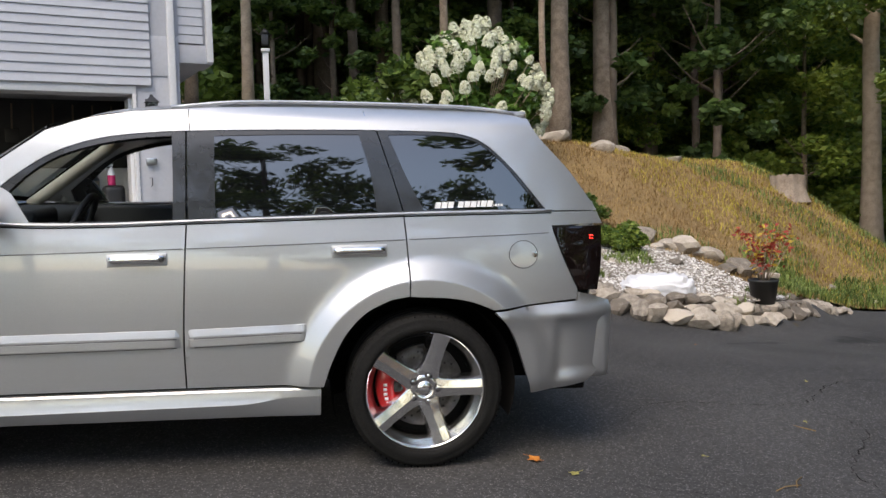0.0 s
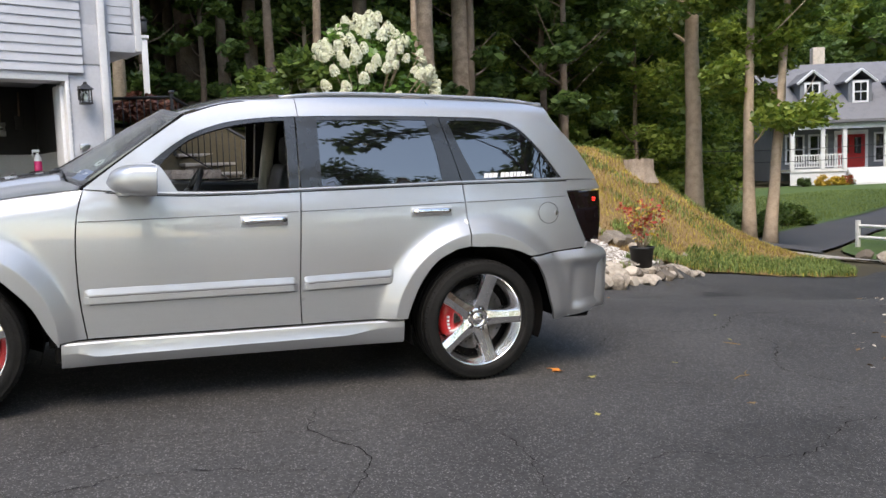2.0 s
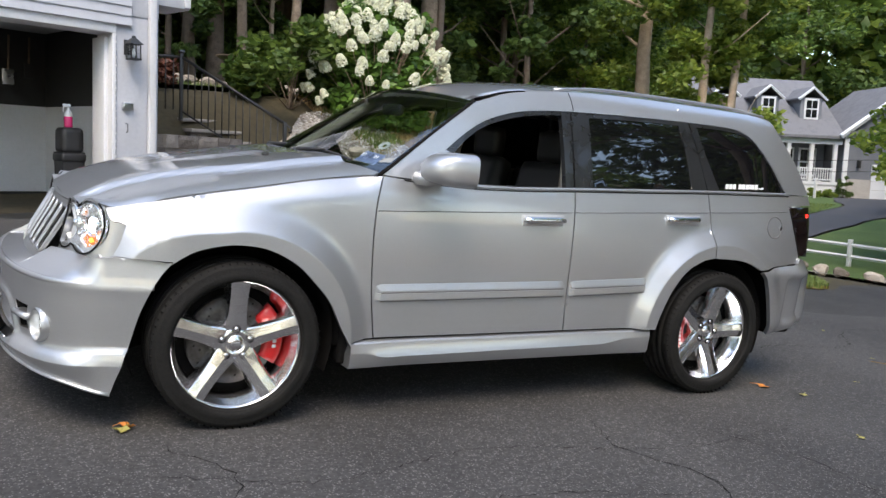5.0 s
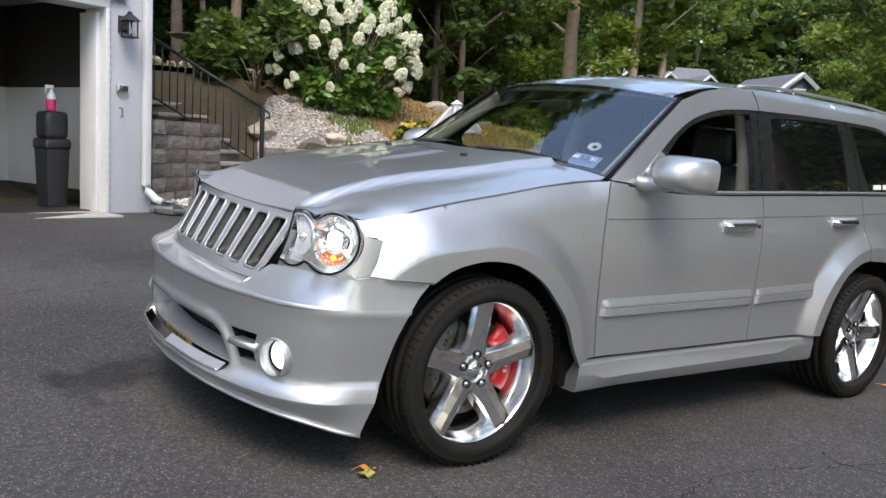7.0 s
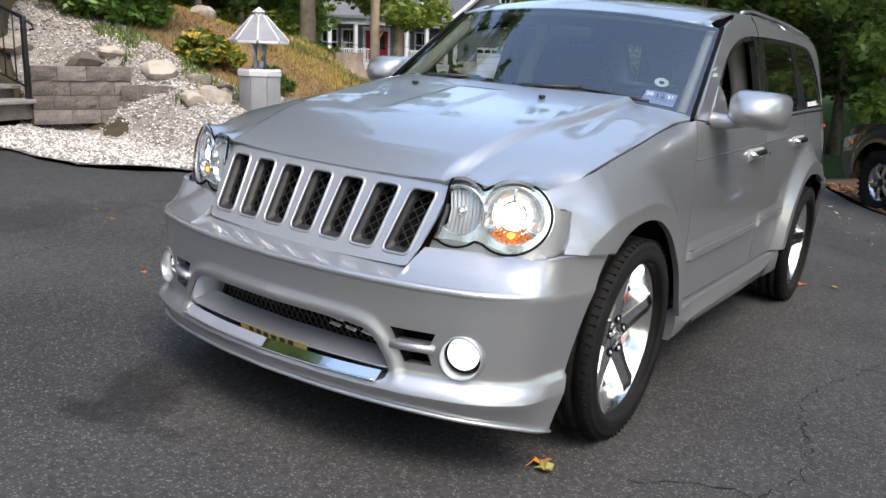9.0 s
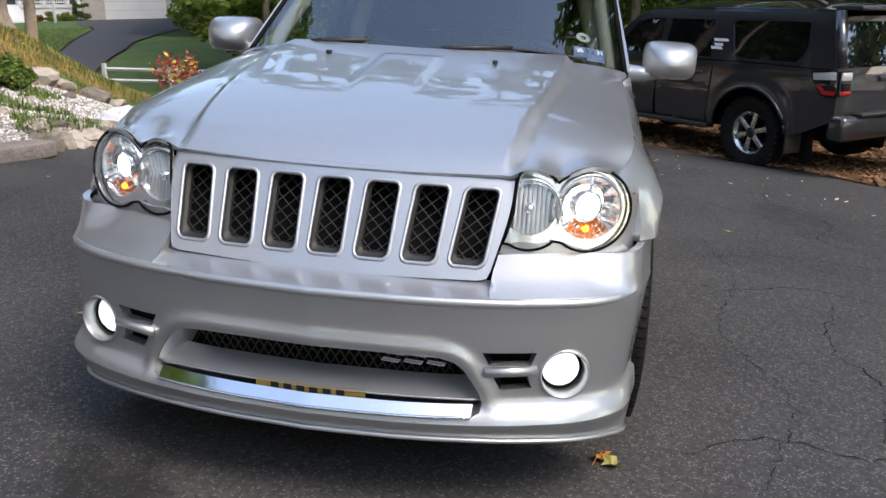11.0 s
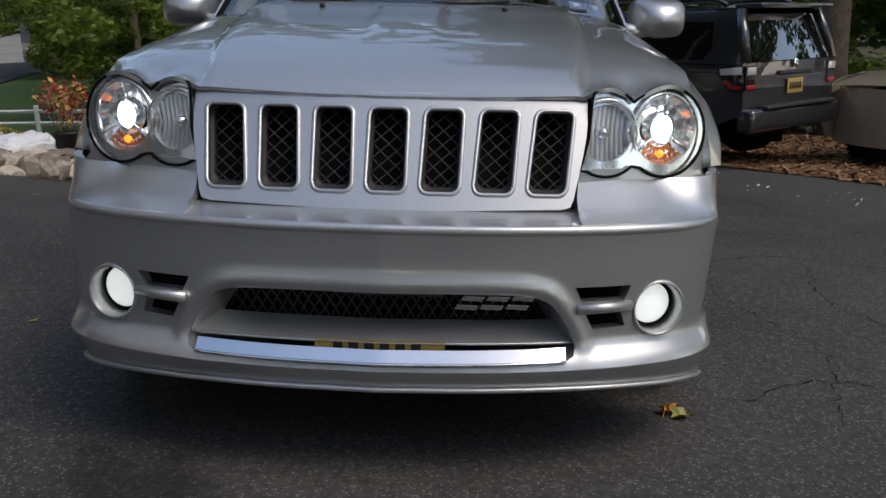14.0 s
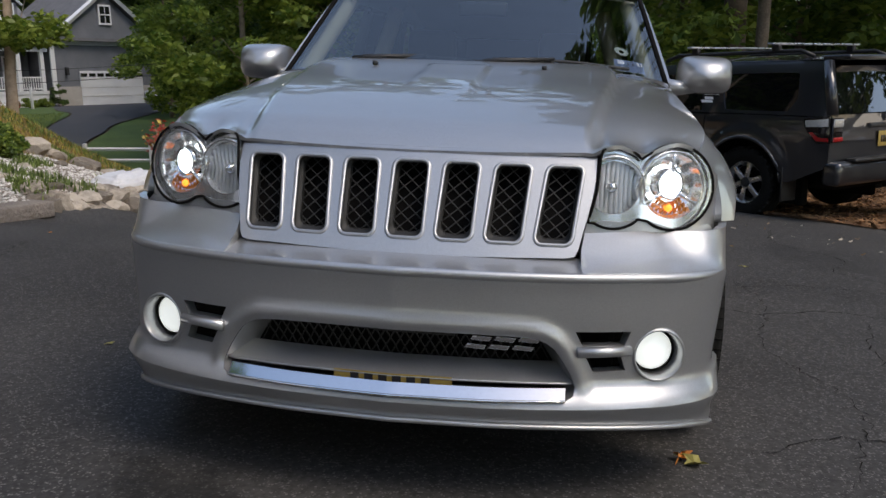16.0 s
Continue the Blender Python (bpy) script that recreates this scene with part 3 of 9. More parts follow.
def block_wall(name, a, b, z0, z1, thick, label, course=0.185):
    """Courses of split-faced blocks from a to b, each block its own piece."""
    a, b = Vector((*a, 0)), Vector((*b, 0))
    d = b - a
    m = Matrix.Translation((a.x, a.y, 0)) @ Matrix.Rotation(math.atan2(d.y, d.x), 4, "Z")
    w = thing(name, m, label, "wall", kind="structure")
    n = max(1, round((z1 - z0) / course))
    h = (z1 - z0) / n
    rnd = random.Random(len(name) + int(z1 * 100))
    for i in range(n):
        x = 0.0
        first = True
        while x < d.length - 0.02:
            ln = rnd.choice((0.36, 0.46, 0.55)) * (0.55 if first and i % 2 else 1)
            first = False
            ln = min(ln, d.length - x)
            if d.length - x - ln < 0.12:
                ln = d.length - x
            j = rnd.uniform(-0.008, 0.008)
            top = i == n - 1
            bm = split_block(ln - 0.007, thick + (0.03 if top else 0), h - 0.006, rnd.random() * 50)
            ob = part("block", bm, M_BLOCK, w, smooth=False, m=Matrix.Translation((x, j - (0.015 if top else 0), z0 + i * h)))
            x += ln
    return w


block_wall("stair_cheek_wall", (-1.66, 6.72), (-0.36, 7.94), 0.38, 1.42, 0.45, "grey split-face block wall beside the steps")
block_wall("stair_cheek_return", (-0.36, 7.94), (-0.75, 8.9), 0.40, 1.42, 0.35, "end of the grey block wall at the steps")
block_wall("retaining_wall_upper", (0.44, 8.30), (1.62, 7.93), 0.40, 1.13, 0.30, "low grey block retaining wall before the gravel")
block_wall("retaining_wall_lower", (1.45, 7.92), (1.90, 7.45), 0.30, 0.90, 0.30, "lower step of the grey block retaining wall")
steps = thing("stone_steps", Matrix.Translation((-0.30, 8.02, 0)) @ Matrix.Rotation(radians(17), 4, "Z"), "pale stone steps between block walls", "steps", kind="structure")
for k in range(7):
    part("tread", bbox((0.43, 0.20 + 0.29 * k, 0.69 + 0.17 * k), (0.92, 0.36, 0.055), 0.012), M_CAP, steps)
    part("riser", bbox((0.43, 0.26 + 0.29 * k, 0.57 + 0.17 * k), (0.86, 0.30, 0.20), 0.006), M_BLOCK, steps)

# ---- silver off-roader ----
# local frame: nose towards -x, driver's side towards -y, z up from the tyres' contact; origin under the rear axle
CAR_TILT = Matrix(((0.99912, 0.00105, 0.04191, 0), (0.00105, 0.99875, -0.04989, 0), (-0.04191, 0.04989, 0.99787, 0), (0, 0, 0, 1)))
CAR_M = CAR_TILT @ Matrix.Translation((0, -0.017, 0))
M_SILVER = paint_mat("silver_metallic_paint", (0.45, 0.457, 0.47), metal=0.74, rough=0.38)
M_CHROME = mat("chrome", (0.80, 0.80, 0.81), (0.86, 0.86, 0.87), rough=0.07, metal=1.0, scale=4, rough_var=0.03)
M_POLISH = mat("polished_alloy", (0.88, 0.88, 0.89), (0.94, 0.94, 0.95), rough=0.17, metal=1.0, scale=9, fine=120, rough_var=0.06)
M_ALLOY = mat("machined_alloy", (0.55, 0.55, 0.56), (0.66, 0.66, 0.67), rough=0.28, metal=1.0, scale=9, fine=120)
M_TYRE = mat("tyre_rubber", (0.007, 0.007, 0.007), (0.017, 0.016, 0.015), rough=0.75, scale=8, fine=90, bump=0.15, bump_scale=120, spec=0.15)
M_REDCAL = mat("red_caliper_paint", (0.45, 0.01, 0.012), (0.55, 0.02, 0.02), rough=0.3, scale=6, coat=0.5)
M_DISC = mat("brake_disc_steel", (0.07, 0.065, 0.06), (0.13, 0.12, 0.115), rough=0.5, metal=1.0, scale=20)
M_TRIMBLK = mat("black_pillar_film", (0.010, 0.010, 0.011), (0.022, 0.022, 0.023), rough=0.28, scale=5, coat=0.4)
# near-black for rubber and underbody, also for sheets that stand in for shade
M_NEARBLACK = mat("near_black_parts_and_shade", (0.006, 0.006, 0.006), (0.012, 0.011, 0.011), rough=0.95, scale=6, spec=0.08)
M_SATIN = mat("satin_silver", (0.50, 0.51, 0.53), (0.58, 0.59, 0.61), rough=0.5, metal=0.6, scale=20)
M_FROST = mat("fluted_reflector", (0.82, 0.83, 0.84), (0.92, 0.93, 0.94), rough=0.25, metal=0.0, scale=30, coat=0.3)
M_REFLECT = mat("satin_reflector", (0.92, 0.93, 0.94), (0.96, 0.97, 0.97), rough=0.12, metal=0.8, scale=30, rough_var=0.08)
M_TINT = mat("privacy_glass", (0.004, 0.004, 0.005), None, rough=0.012, spec=1.0, coat=1.0)
M_LEATHER = mat("black_leather", (0.010, 0.010, 0.011), (0.022, 0.021, 0.021), rough=0.5, scale=8, fine=150, bump=0.1, bump_scale=150)
M_BEIGE = mat("beige_lining", (0.42, 0.38, 0.31), (0.50, 0.46, 0.39), rough=0.85, scale=4, fine=150)
M_DASH = mat("dashboard_vinyl", (0.015, 0.016, 0.018), (0.028, 0.029, 0.032), rough=0.7, scale=6, fine=160, bump=0.1, bump_scale=160)
M_SMOKE = mat("smoked_lamp_cover", (0.006, 0.004, 0.004), (0.010, 0.006, 0.006), rough=0.03, scale=6, spec=0.7, rough_var=0)
M_AMBER = mat("amber_reflector", (0.70, 0.18, 0.03), (0.80, 0.28, 0.06), rough=0.25, scale=60, coat=0.5)
M_XENON = mat("xenon_bulb", (0.9, 0.95, 1.0), None, rough=0.3, emit=(0.80, 0.93, 1.0), power=4.0)
M_FOGGLOW = mat("lit_fog_lamp", (0.9, 0.92, 0.95), None, rough=0.3, emit=(0.86, 0.96, 1.0), power=0.5)
M_AMBERLIT = mat("lit_marker_bulb", (0.9, 0.35, 0.05), None, rough=0.3, emit=(1.0, 0.30, 0.03), power=1.5)
M_REDLIT = mat("lit_red_bulb", (0.8, 0.02, 0.02), None, rough=0.3, emit=(1.0, 0.03, 0.02), power=2.4)
M_WIRE = mat("dull_black_wire", (0.018, 0.018, 0.019), (0.03, 0.03, 0.031), rough=0.5, scale=8)
M_SEAM = mat("shaded_crease", (0.10, 0.10, 0.105), (0.16, 0.16, 0.165), rough=0.5, scale=8)
M_WHITEPRINT = mat("white_decal", (0.75, 0.75, 0.75), None, rough=0.5)
M_PLATE = mat("yellow_plate", (0.34, 0.24, 0.06), (0.42, 0.30, 0.08), rough=0.4, scale=10)
M_INK = mat("dark_print", (0.02, 0.02, 0.025), None, rough=0.5)
M_LABELBLUE = mat("pale_blue_sticker", (0.30, 0.36, 0.62), None, rough=0.4)
M_LABELWHITE = mat("white_sticker", (0.75, 0.78, 0.78), None, rough=0.4)


def pane_mat(name, tint, gloss=1.0):
    """A thin clear pane: gloss by the angle, the rest passes through."""
    m = bpy.data.materials.new(name)
    m.use_nodes = True
    n, l = m.node_tree.nodes, m.node_tree.links
    n.remove(n["Principled BSDF"])
    fr = n.new("ShaderNodeLayerWeight")
    fr.inputs["Blend"].default_value = 0.5
    pw = n.new("ShaderNodeMath")
    pw.operation = "POWER"
    pw.inputs[1].default_value = 5.0
    l.new(fr.outputs["Facing"], pw.inputs[0])
    tr = n.new("ShaderNodeBsdfTransparent")
    tr.inputs[0].default_value = lin(*tint)
    gl = n.new("ShaderNodeBsdfGlossy")
    gl.inputs["Roughness"].default_value = 0.005
    mx = n.new("ShaderNodeMixShader")
    k = n.new("ShaderNodeMath")
    k.operation = "MULTIPLY_ADD"
    k.inputs[1].default_value, k.inputs[2].default_value = 0.90, 0.055 * gloss
    l.new(pw.outputs[0], k.inputs[0])
    l.new(k.outputs[0], mx.inputs[0])
    l.new(tr.outputs[0], mx.inputs[1])
    l.new(gl.outputs[0], mx.inputs[2])
    l.new(mx.outputs[0], n["Material Output"].inputs[0])
    return m


M_SCREEN = pane_mat("windscreen_glass", (0.60, 0.66, 0.65), 3.4)
M_LENS = pane_mat("clear_lamp_lens", (0.93, 0.94, 0.95), 1.0)


def lerp_table(tab, v):
    if v <= tab[0][0]:
        return tab[0][1]
    for (a, p), (b, q) in zip(tab, tab[1:]):
        if v <= b:
            t = (v - a) / (b - a)
            return p + (q - p) * t
    return tab[-1][1]


def smooth_table(tab, v):
    """Catmull-Rom through (v, value) pairs."""
    if v <= tab[0][0]:
        return tab[0][1]
    if v >= tab[-1][0]:
        return tab[-1][1]
    for i in range(len(tab) - 1):
        (a, p), (b, q) = tab[i], tab[i + 1]
        if v <= b:
            t = (v - a) / (b - a)
            m0 = (q - tab[i - 1][1]) / (b - tab[i - 1][0]) * (b - a) if i > 0 else q - p
            m1 = (tab[i + 2][1] - p) / (tab[i + 2][0] - a) * (b - a) if i + 2 < len(tab) else q - p
            return (2 * t ** 3 - 3 * t * t + 1) * p + (t ** 3 - 2 * t * t + t) * m0 + (-2 * t ** 3 + 3 * t * t) * q + (t ** 3 - t * t) * m1


WHEELBASE = 2.781
SIDE = [(0.20, 0.820), (0.30, 0.830), (0.40, 0.835), (0.55, 0.839), (0.70, 0.840), (0.82, 0.837), (0.92, 0.830), (1.00, 0.821), (1.06, 0.810), (1.10, 0.800), (1.20, 0.778), (1.32, 0.748), (1.44, 0.717), (1.52, 0.692), (1.57, 0.672), (1.61, 0.645), (1.64, 0.61), (1.665, 0.55)]
GAP = [(-3.40, 0.872), (-3.16, 0.940), (-2.94, 0.988), (-2.71, 1.030), (-2.467, 1.076), (-2.155, 1.120)]
ARCHES = ((0.0, 0.36, 0.520, 0.100), (-WHEELBASE, 0.36, 0.487, 0.105))


def arch_r0(cx, x, r0):
    """Radius of the crease round the arch; it reaches further out ahead of the front wheel."""
    return r0 + (0.075 * sm(-2.85, -3.22, x) if cx < -1 else 0.0)


def flare(x, z):
    """Flat lip round the arches with a crease, and a ledge that slopes back into the flank."""
    out = 0.0
    for cx, cz, r0, w in ARCHES:
        r = math.hypot((x - cx) * 0.97, (z - cz) * (1.0 if z > cz else 0.75))
        r0 = arch_r0(cx, x, r0)
        t = (r - r0) / w
        h = 1.0 if t <= 0 else max(0.0, 1.0 - t * 1.08) if t < 0.86 else 0.0712 * max(0.0, (1.3 - t) / 0.44) ** 2
        out = max(out, 0.052 * h)
    return out


CREASE = []
for cx, cz, r0, w in ARCHES:
    for a in np.linspace(-35, 215, 260):
        c, d = math.cos(radians(a)), math.sin(radians(a))
        for dr in (-0.005, 0.0, 0.006):
            x = cx + 0.5 * c / 0.97
            r = arch_r0(cx, x, r0) + dr
            CREASE.append((cx + r * c / 0.97, cz + r * d / (1.0 if d > 0 else 0.75)))


def side_y(x, z):
    y = smooth_table(SIDE, z) + flare(x, z)
    y -= 0.24 * max(0, x - 0.30) ** 2
    y -= 0.45 * max(0, -3.05 - x) ** 1.6
    if x < -2.12 and z > 0.8:
        zg = lerp_table(GAP, x)
        y -= 0.040 * max(0, 1 - (zg - z) / 0.09) ** 2 * sm(-2.12, -2.3, x)
    return y


def sidef(s):
    return lambda x, z: Vector((x, s * side_y(x, z), z))


ARCH_F = [(-3.072, 0.705), (-3.00, 0.752), (-2.90, 0.781), (-2.80, 0.789), (-2.68, 0.771), (-2.56, 0.712), (-2.47, 0.63), (-2.395, 0.545), (-2.335, 0.43), (-2.28, 0.345)]
ARCH_R = [(-0.462, 0.388), (-0.43, 0.50), (-0.37, 0.625), (-0.28, 0.725), (-0.17, 0.782), (-0.05, 0.799), (0.08, 0.795), (0.20, 0.776), (0.305, 0.737)]
DOOR_F0 = [(-2.155, 1.118), (-2.185, 0.985), (-2.193, 0.81), (-2.182, 0.60), (-2.158, 0.43), (-2.148, 0.372)]
DOOR_MID = [(-1.066, 1.122), (-1.072, 0.85), (-1.074, 0.58), (-1.064, 0.387)]
DOOR_R1 = [(-0.110, 1.168), (-0.095, 1.03), (-0.086, 0.90), (-0.086, 0.803)]
BELT = [(-2.155, 1.118), (-1.75, 1.098), (-1.40, 1.104), (-1.05, 1.122), (-0.55, 1.146), (-0.10, 1.168), (0.30, 1.183), (0.60, 1.193)]
ROOF = [(-1.66, 1.505), (-1.43, 1.577), (-1.07, 1.620), (-0.72, 1.643), (-0.27, 1.653), (0.05, 1.655), (0.36, 1.652), (0.50, 1.638)]
DLO_TOP = [(-1.915, 1.185), (-1.83, 1.262), (-1.716, 1.355), (-1.60, 1.424), (-1.44, 1.478), (-1.28, 1.504), (-1.08, 1.521), (-0.70, 1.538), (-0.31, 1.549), (0.05, 1.552), (0.18, 1.540), (0.28, 1.502), (0.40, 1.397), (0.50, 1.285), (0.575, 1.195)]


def belt(x):
    return smooth_table(BELT, x)


jeep = thing("silver_suv", CAR_M, "silver metallic off-road car with front windows down on the driveway", "car")
GAPW = 0.0035


def shrink(poly, d):
    """Moves a closed outline inwards by about d."""
    n = len(poly)
    area = sum(poly[i][0] * poly[(i + 1) % n][1] - poly[(i + 1) % n][0] * poly[i][1] for i in range(n))
    sg = 1 if area > 0 else -1
    out = []
    for i in range(n):
        a, b = poly[i - 1], poly[(i + 1) % n]
        dx, dy = b[0] - a[0], b[1] - a[1]
        q = math.hypot(dx, dy) or 1
        out.append((poly[i][0] - sg * dy / q * d, poly[i][1] + sg * dx / q * d))
    return out


def body_side(s):
    f = sidef(s)
    o = (0, s, 0)
    # front wing
    wing = outline([(-2.155, 1.118), *[q for q in reversed(GAP[1:-1])], (-3.315, 0.904)], [(-3.315, 0.904), (-3.312, 0.872), (-3.298, 0.853)], [(-3.298, 0.853), (-3.262, 0.850), (-3.249, 0.836)], [(-3.249, 0.836), (-3.270, 0.77), (-3.290, 0.722)], [(-3.290, 0.722), (-3.072, 0.712)], ARCH_F, [(-2.28, 0.345), (-2.27, 0.362), (-2.148, 0.372)], DOOR_F0[::-1])
    part("front_wing", shell(shrink(wing, GAPW), f, o, 0.021, thick=0.022, extra=CREASE), M_SILVER, jeep)
    # front door
    fd = outline([(x, belt(x)) for x in (-2.155, -1.95, -1.75, -1.4, -1.066)], DOOR_MID, [(-1.064, 0.387), (-1.6, 0.379), (-2.148, 0.372)], DOOR_F0[::-1])
    door_f = part("front_door", shell(shrink(fd, GAPW), f, o, 0.03, thick=0.02), M_SILVER, jeep)
    rd = outline([(x, belt(x)) for x in (-1.066, -0.8, -0.5, -0.11)], DOOR_R1, [(-0.086, 0.803), (-0.17, 0.787)], [(-0.17, 0.787), (-0.28, 0.73), (-0.37, 0.63), (-0.43, 0.505), (-0.465, 0.393)], [(-0.465, 0.393), (-0.7, 0.392), (-1.064, 0.387)], DOOR_MID[::-1])
    door_r = part("rear_door", shell(shrink(rd, GAPW), f, o, 0.021, thick=0.02, extra=CREASE), M_SILVER, jeep)
    # rear quarter
    tail = [(0.600, 1.122), (0.655, 0.985), (0.715, 0.865), (0.738, 0.823)]
    rq = outline([(-0.11, 1.168), (0.1, 1.177), (0.3, 1.184), (0.60, 1.194)], [(0.60, 1.194), (0.845, 1.196)], [(0.845, 1.196), (0.872, 1.135)], [(0.872, 1.135), (0.600, 1.122)], tail, [(0.738, 0.823), (0.735, 0.775)], [(0.735, 0.775), (0.52, 0.757), (0.305, 0.737)], ARCH_R[::-1][:4], [(-0.05, 0.799), (-0.086, 0.803)], DOOR_R1[::-1])
    part("rear_quarter", shell(shrink(rq, GAPW), f, o, 0.021, thick=0.022, extra=CREASE), M_SILVER, jeep)
    # roof side and pillars around the glass
    dlo = outline([(x, belt(x) + 0.012) for x in (-1.90, -1.5, -1.05, -0.5, -0.1, 0.3, 0.575)], DLO_TOP[::-1])
    up = outline([(x, belt(x) + GAPW) for x in (-2.155, -1.95, -1.75, -1.4, -1.05, -0.5, -0.1, 0.3, 0.6)], [(0.60, 1.1965), (0.845, 1.1995)], [(0.845, 1.1995), (0.70, 1.385), (0.545, 1.545), (0.50, 1.638)], ROOF[::-1], [(-1.66, 1.505), (-1.90, 1.325), (-2.155, 1.1215)])
    part("pillar_frame", shell(up, f, o, 0.03, holes=[dlo], thick=0.02), M_SILVER, jeep)
    # panes and black pillar covers
    def inset(x, z):
        return Vector((x, s * (side_y(x, z) - 0.010), z))

    def inset2(x, z):
        return Vector((x, s * (side_y(x, z) - 0.005), z))

    top = lambda x: smooth_table(DLO_TOP, x)
    b = lambda x: belt(x) + 0.012
    frame_f = outline([(-1.895, b(-1.895)), (-1.4, b(-1.4)), (-1.072, b(-1.072))], [(-1.072, b(-1.072)), (-1.075, 1.3), (-1.082, top(-1.082))], [q for q in reversed(DLO_TOP[:7])], [DLO_TOP[0], (-1.895, b(-1.895))])
    hole_f = outline([(-1.705, 1.113), (-1.4, b(-1.4) + 0.004), (-1.125, 1.130)], [(-1.125, 1.130), (-1.128, 1.3), (-1.138, 1.496)], [(-1.138, 1.496), (-1.28, 1.482), (-1.44, 1.452), (-1.60, 1.397), (-1.71, 1.325), (-1.80, 1.235)], [(-1.80, 1.235), (-1.705, 1.113)])
    part("window_frame", shell(frame_f, inset2, o, 0.03, holes=[hole_f], thick=0.03), M_TRIMBLK, door_f, "black front window frame, pane lowered")
    frame_r = outline([(-1.060, b(-1.060)), (-0.6, b(-0.6)), (-0.115, b(-0.115))], [(-0.115, b(-0.115)), (-0.15, 1.3), (-0.235, top(-0.235))], [(-0.235, top(-0.235)), (-0.6, top(-0.6)), (-1.074, top(-1.074))], [(-1.074, top(-1.074)), (-1.066, 1.3), (-1.060, b(-1.060))])
    hole_r = outline([(-0.945, b(-0.945) + 0.004), (-0.23, b(-0.23) + 0.004)], [(-0.23, b(-0.23) + 0.004), (-0.26, 1.35), (-0.312, 1.527)], [(-0.312, 1.527), (-0.6, 1.519), (-0.958, 1.502)], [(-0.958, 1.502), (-0.95, 1.3), (-0.945, b(-0.945) + 0.004)])
    part("window_frame", shell(frame_r, inset2, o, 0.03, holes=[hole_r], thick=0.02), M_TRIMBLK, door_r, "glossy black pillar cover")
    part("window_pane", shell(shrink(hole_r, -0.004), inset, o, 0.06, thick=0.0), M_TINT, door_r, "dark privacy glass")
    frame_q = outline([(-0.108, b(-0.108)), (0.3, b(0.3)), (0.573, b(0.573) - 0.008)], [q for q in reversed(DLO_TOP[9:])], [(0.05, 1.552), (-0.228, top(-0.228))], [(-0.228, top(-0.228)), (-0.145, 1.3), (-0.108, b(-0.108))])
    hole_q = outline([(-0.015, b(0.0) + 0.004), (0.3, b(0.3) + 0.003), (0.545, b(0.545) + 0.002)], [(0.545, b(0.545) + 0.002), (0.47, 1.295), (0.375, 1.405), (0.26, 1.498), (0.17, 1.528)], [(0.17, 1.528), (0.0, 1.535), (-0.178, 1.530)], [(-0.178, 1.530), (-0.10, 1.35), (-0.015, b(0.0) + 0.004)])
    pil = part("quarter_window", shell(frame_q, inset2, o, 0.03, holes=[hole_q], thick=0.02), M_TRIMBLK, jeep, "black surround of the rear side window")
    part("window_pane", shell(shrink(hole_q, -0.004), inset, o, 0.06, thick=0.0), M_TINT, pil, "dark privacy glass")
    if s < 0:
        # sticker of white bars along the lower edge of the rear side pane
        x = 0.035
        for k, w in enumerate((0.026, 0.026, 0.026, 0.0, 0.026, 0.026, 0.026, 0.014, 0.026, 0.026, 0.004, 0.010, 0.010, 0.012)):
            if w:
                bm = bmesh.new()
                hh = 0.028 if k < 10 else 0.010
                z0 = b(0.15) + 0.014 + 0.05 * (x - 0.15)
                pts = [(x, z0), (x + w, z0), (x + w + hh * 0.25, z0 + hh), (x + hh * 0.25, z0 + hh)]
                bm.faces.new([bm.verts.new((px, -(side_y(px, pz) - 0.006), pz)) for px, pz in pts])
                part("decal_bar", bm, M_WHITEPRINT, pil, "white sticker bar")
            x += (w or 0.014) + 0.004
    # bright strip under the glass; dark tubes paint the flank's swage line shade
    part("belt_moulding", tube([Vector((x, s * (side_y(x, belt(x) + 0.004) + 0.001), belt(x) + 0.004)) for x in np.linspace(-1.93, 0.60, 50)], 0.0075, 6), M_SILVER, jeep)
    part("weather_strip", tube([Vector((x, s * (side_y(x, belt(x) - 0.008) + 0.0005), belt(x) - 0.008)) for x in np.linspace(-2.05, 0.60, 50)], 0.0032, 6), M_NEARBLACK, jeep, "thin black strip under the glass")
    crease = [(-2.62, 0.945), (-2.19, 0.960), (-1.73, 0.978), (-1.04, 1.009), (-0.09, 1.056), (0.40, 1.082), (0.585, 1.092)]
    for a, c in ((-2.178, -1.082), (-1.064, -0.104), (-0.084, 0.585)):
        part("swage_line_shade", tube([Vector((x, s * (side_y(x, smooth_table(crease, x)) + 0.0010), smooth_table(crease, x))) for x in np.linspace(a, c, 24)], 0.0026, 5), M_SEAM, jeep)
    # flank mouldings: a sloping upper face over an upright pad
    for dr, x0, x1, z0, z1 in ((door_f, -2.165, -1.084, 0.583, 0.611), (door_r, -1.060, -0.545, 0.611, 0.634)):
        bm = bmesh.new()
        n = 40
        rows = []
        for i in range(n + 1):
            t = i / n
            x = x0 + (x1 - x0) * t
            zc = z0 + (z1 - z0) * t
            ends = min(1, min(t, 1 - t) * n / 1.6) ** 0.5
            y = side_y(x, zc)
            sec = [(0.043, 0.0), (0.041, 0.004), (0.012, 0.013), (0.007, 0.013), (0.003, 0.008), (-0.001, 0.017), (-0.030, 0.018), (-0.035, 0.014), (-0.037, 0.0)]
            rows.append([bm.verts.new((x, s * (y - 0.002 + d * ends), zc + h)) for h, d in sec])
        for a, c in zip(rows, rows[1:]):
            for k in range(len(a) - 1):
                bm.faces.new((a[k], c[k], c[k + 1], a[k + 1]))
        bm.faces.new(rows[0])
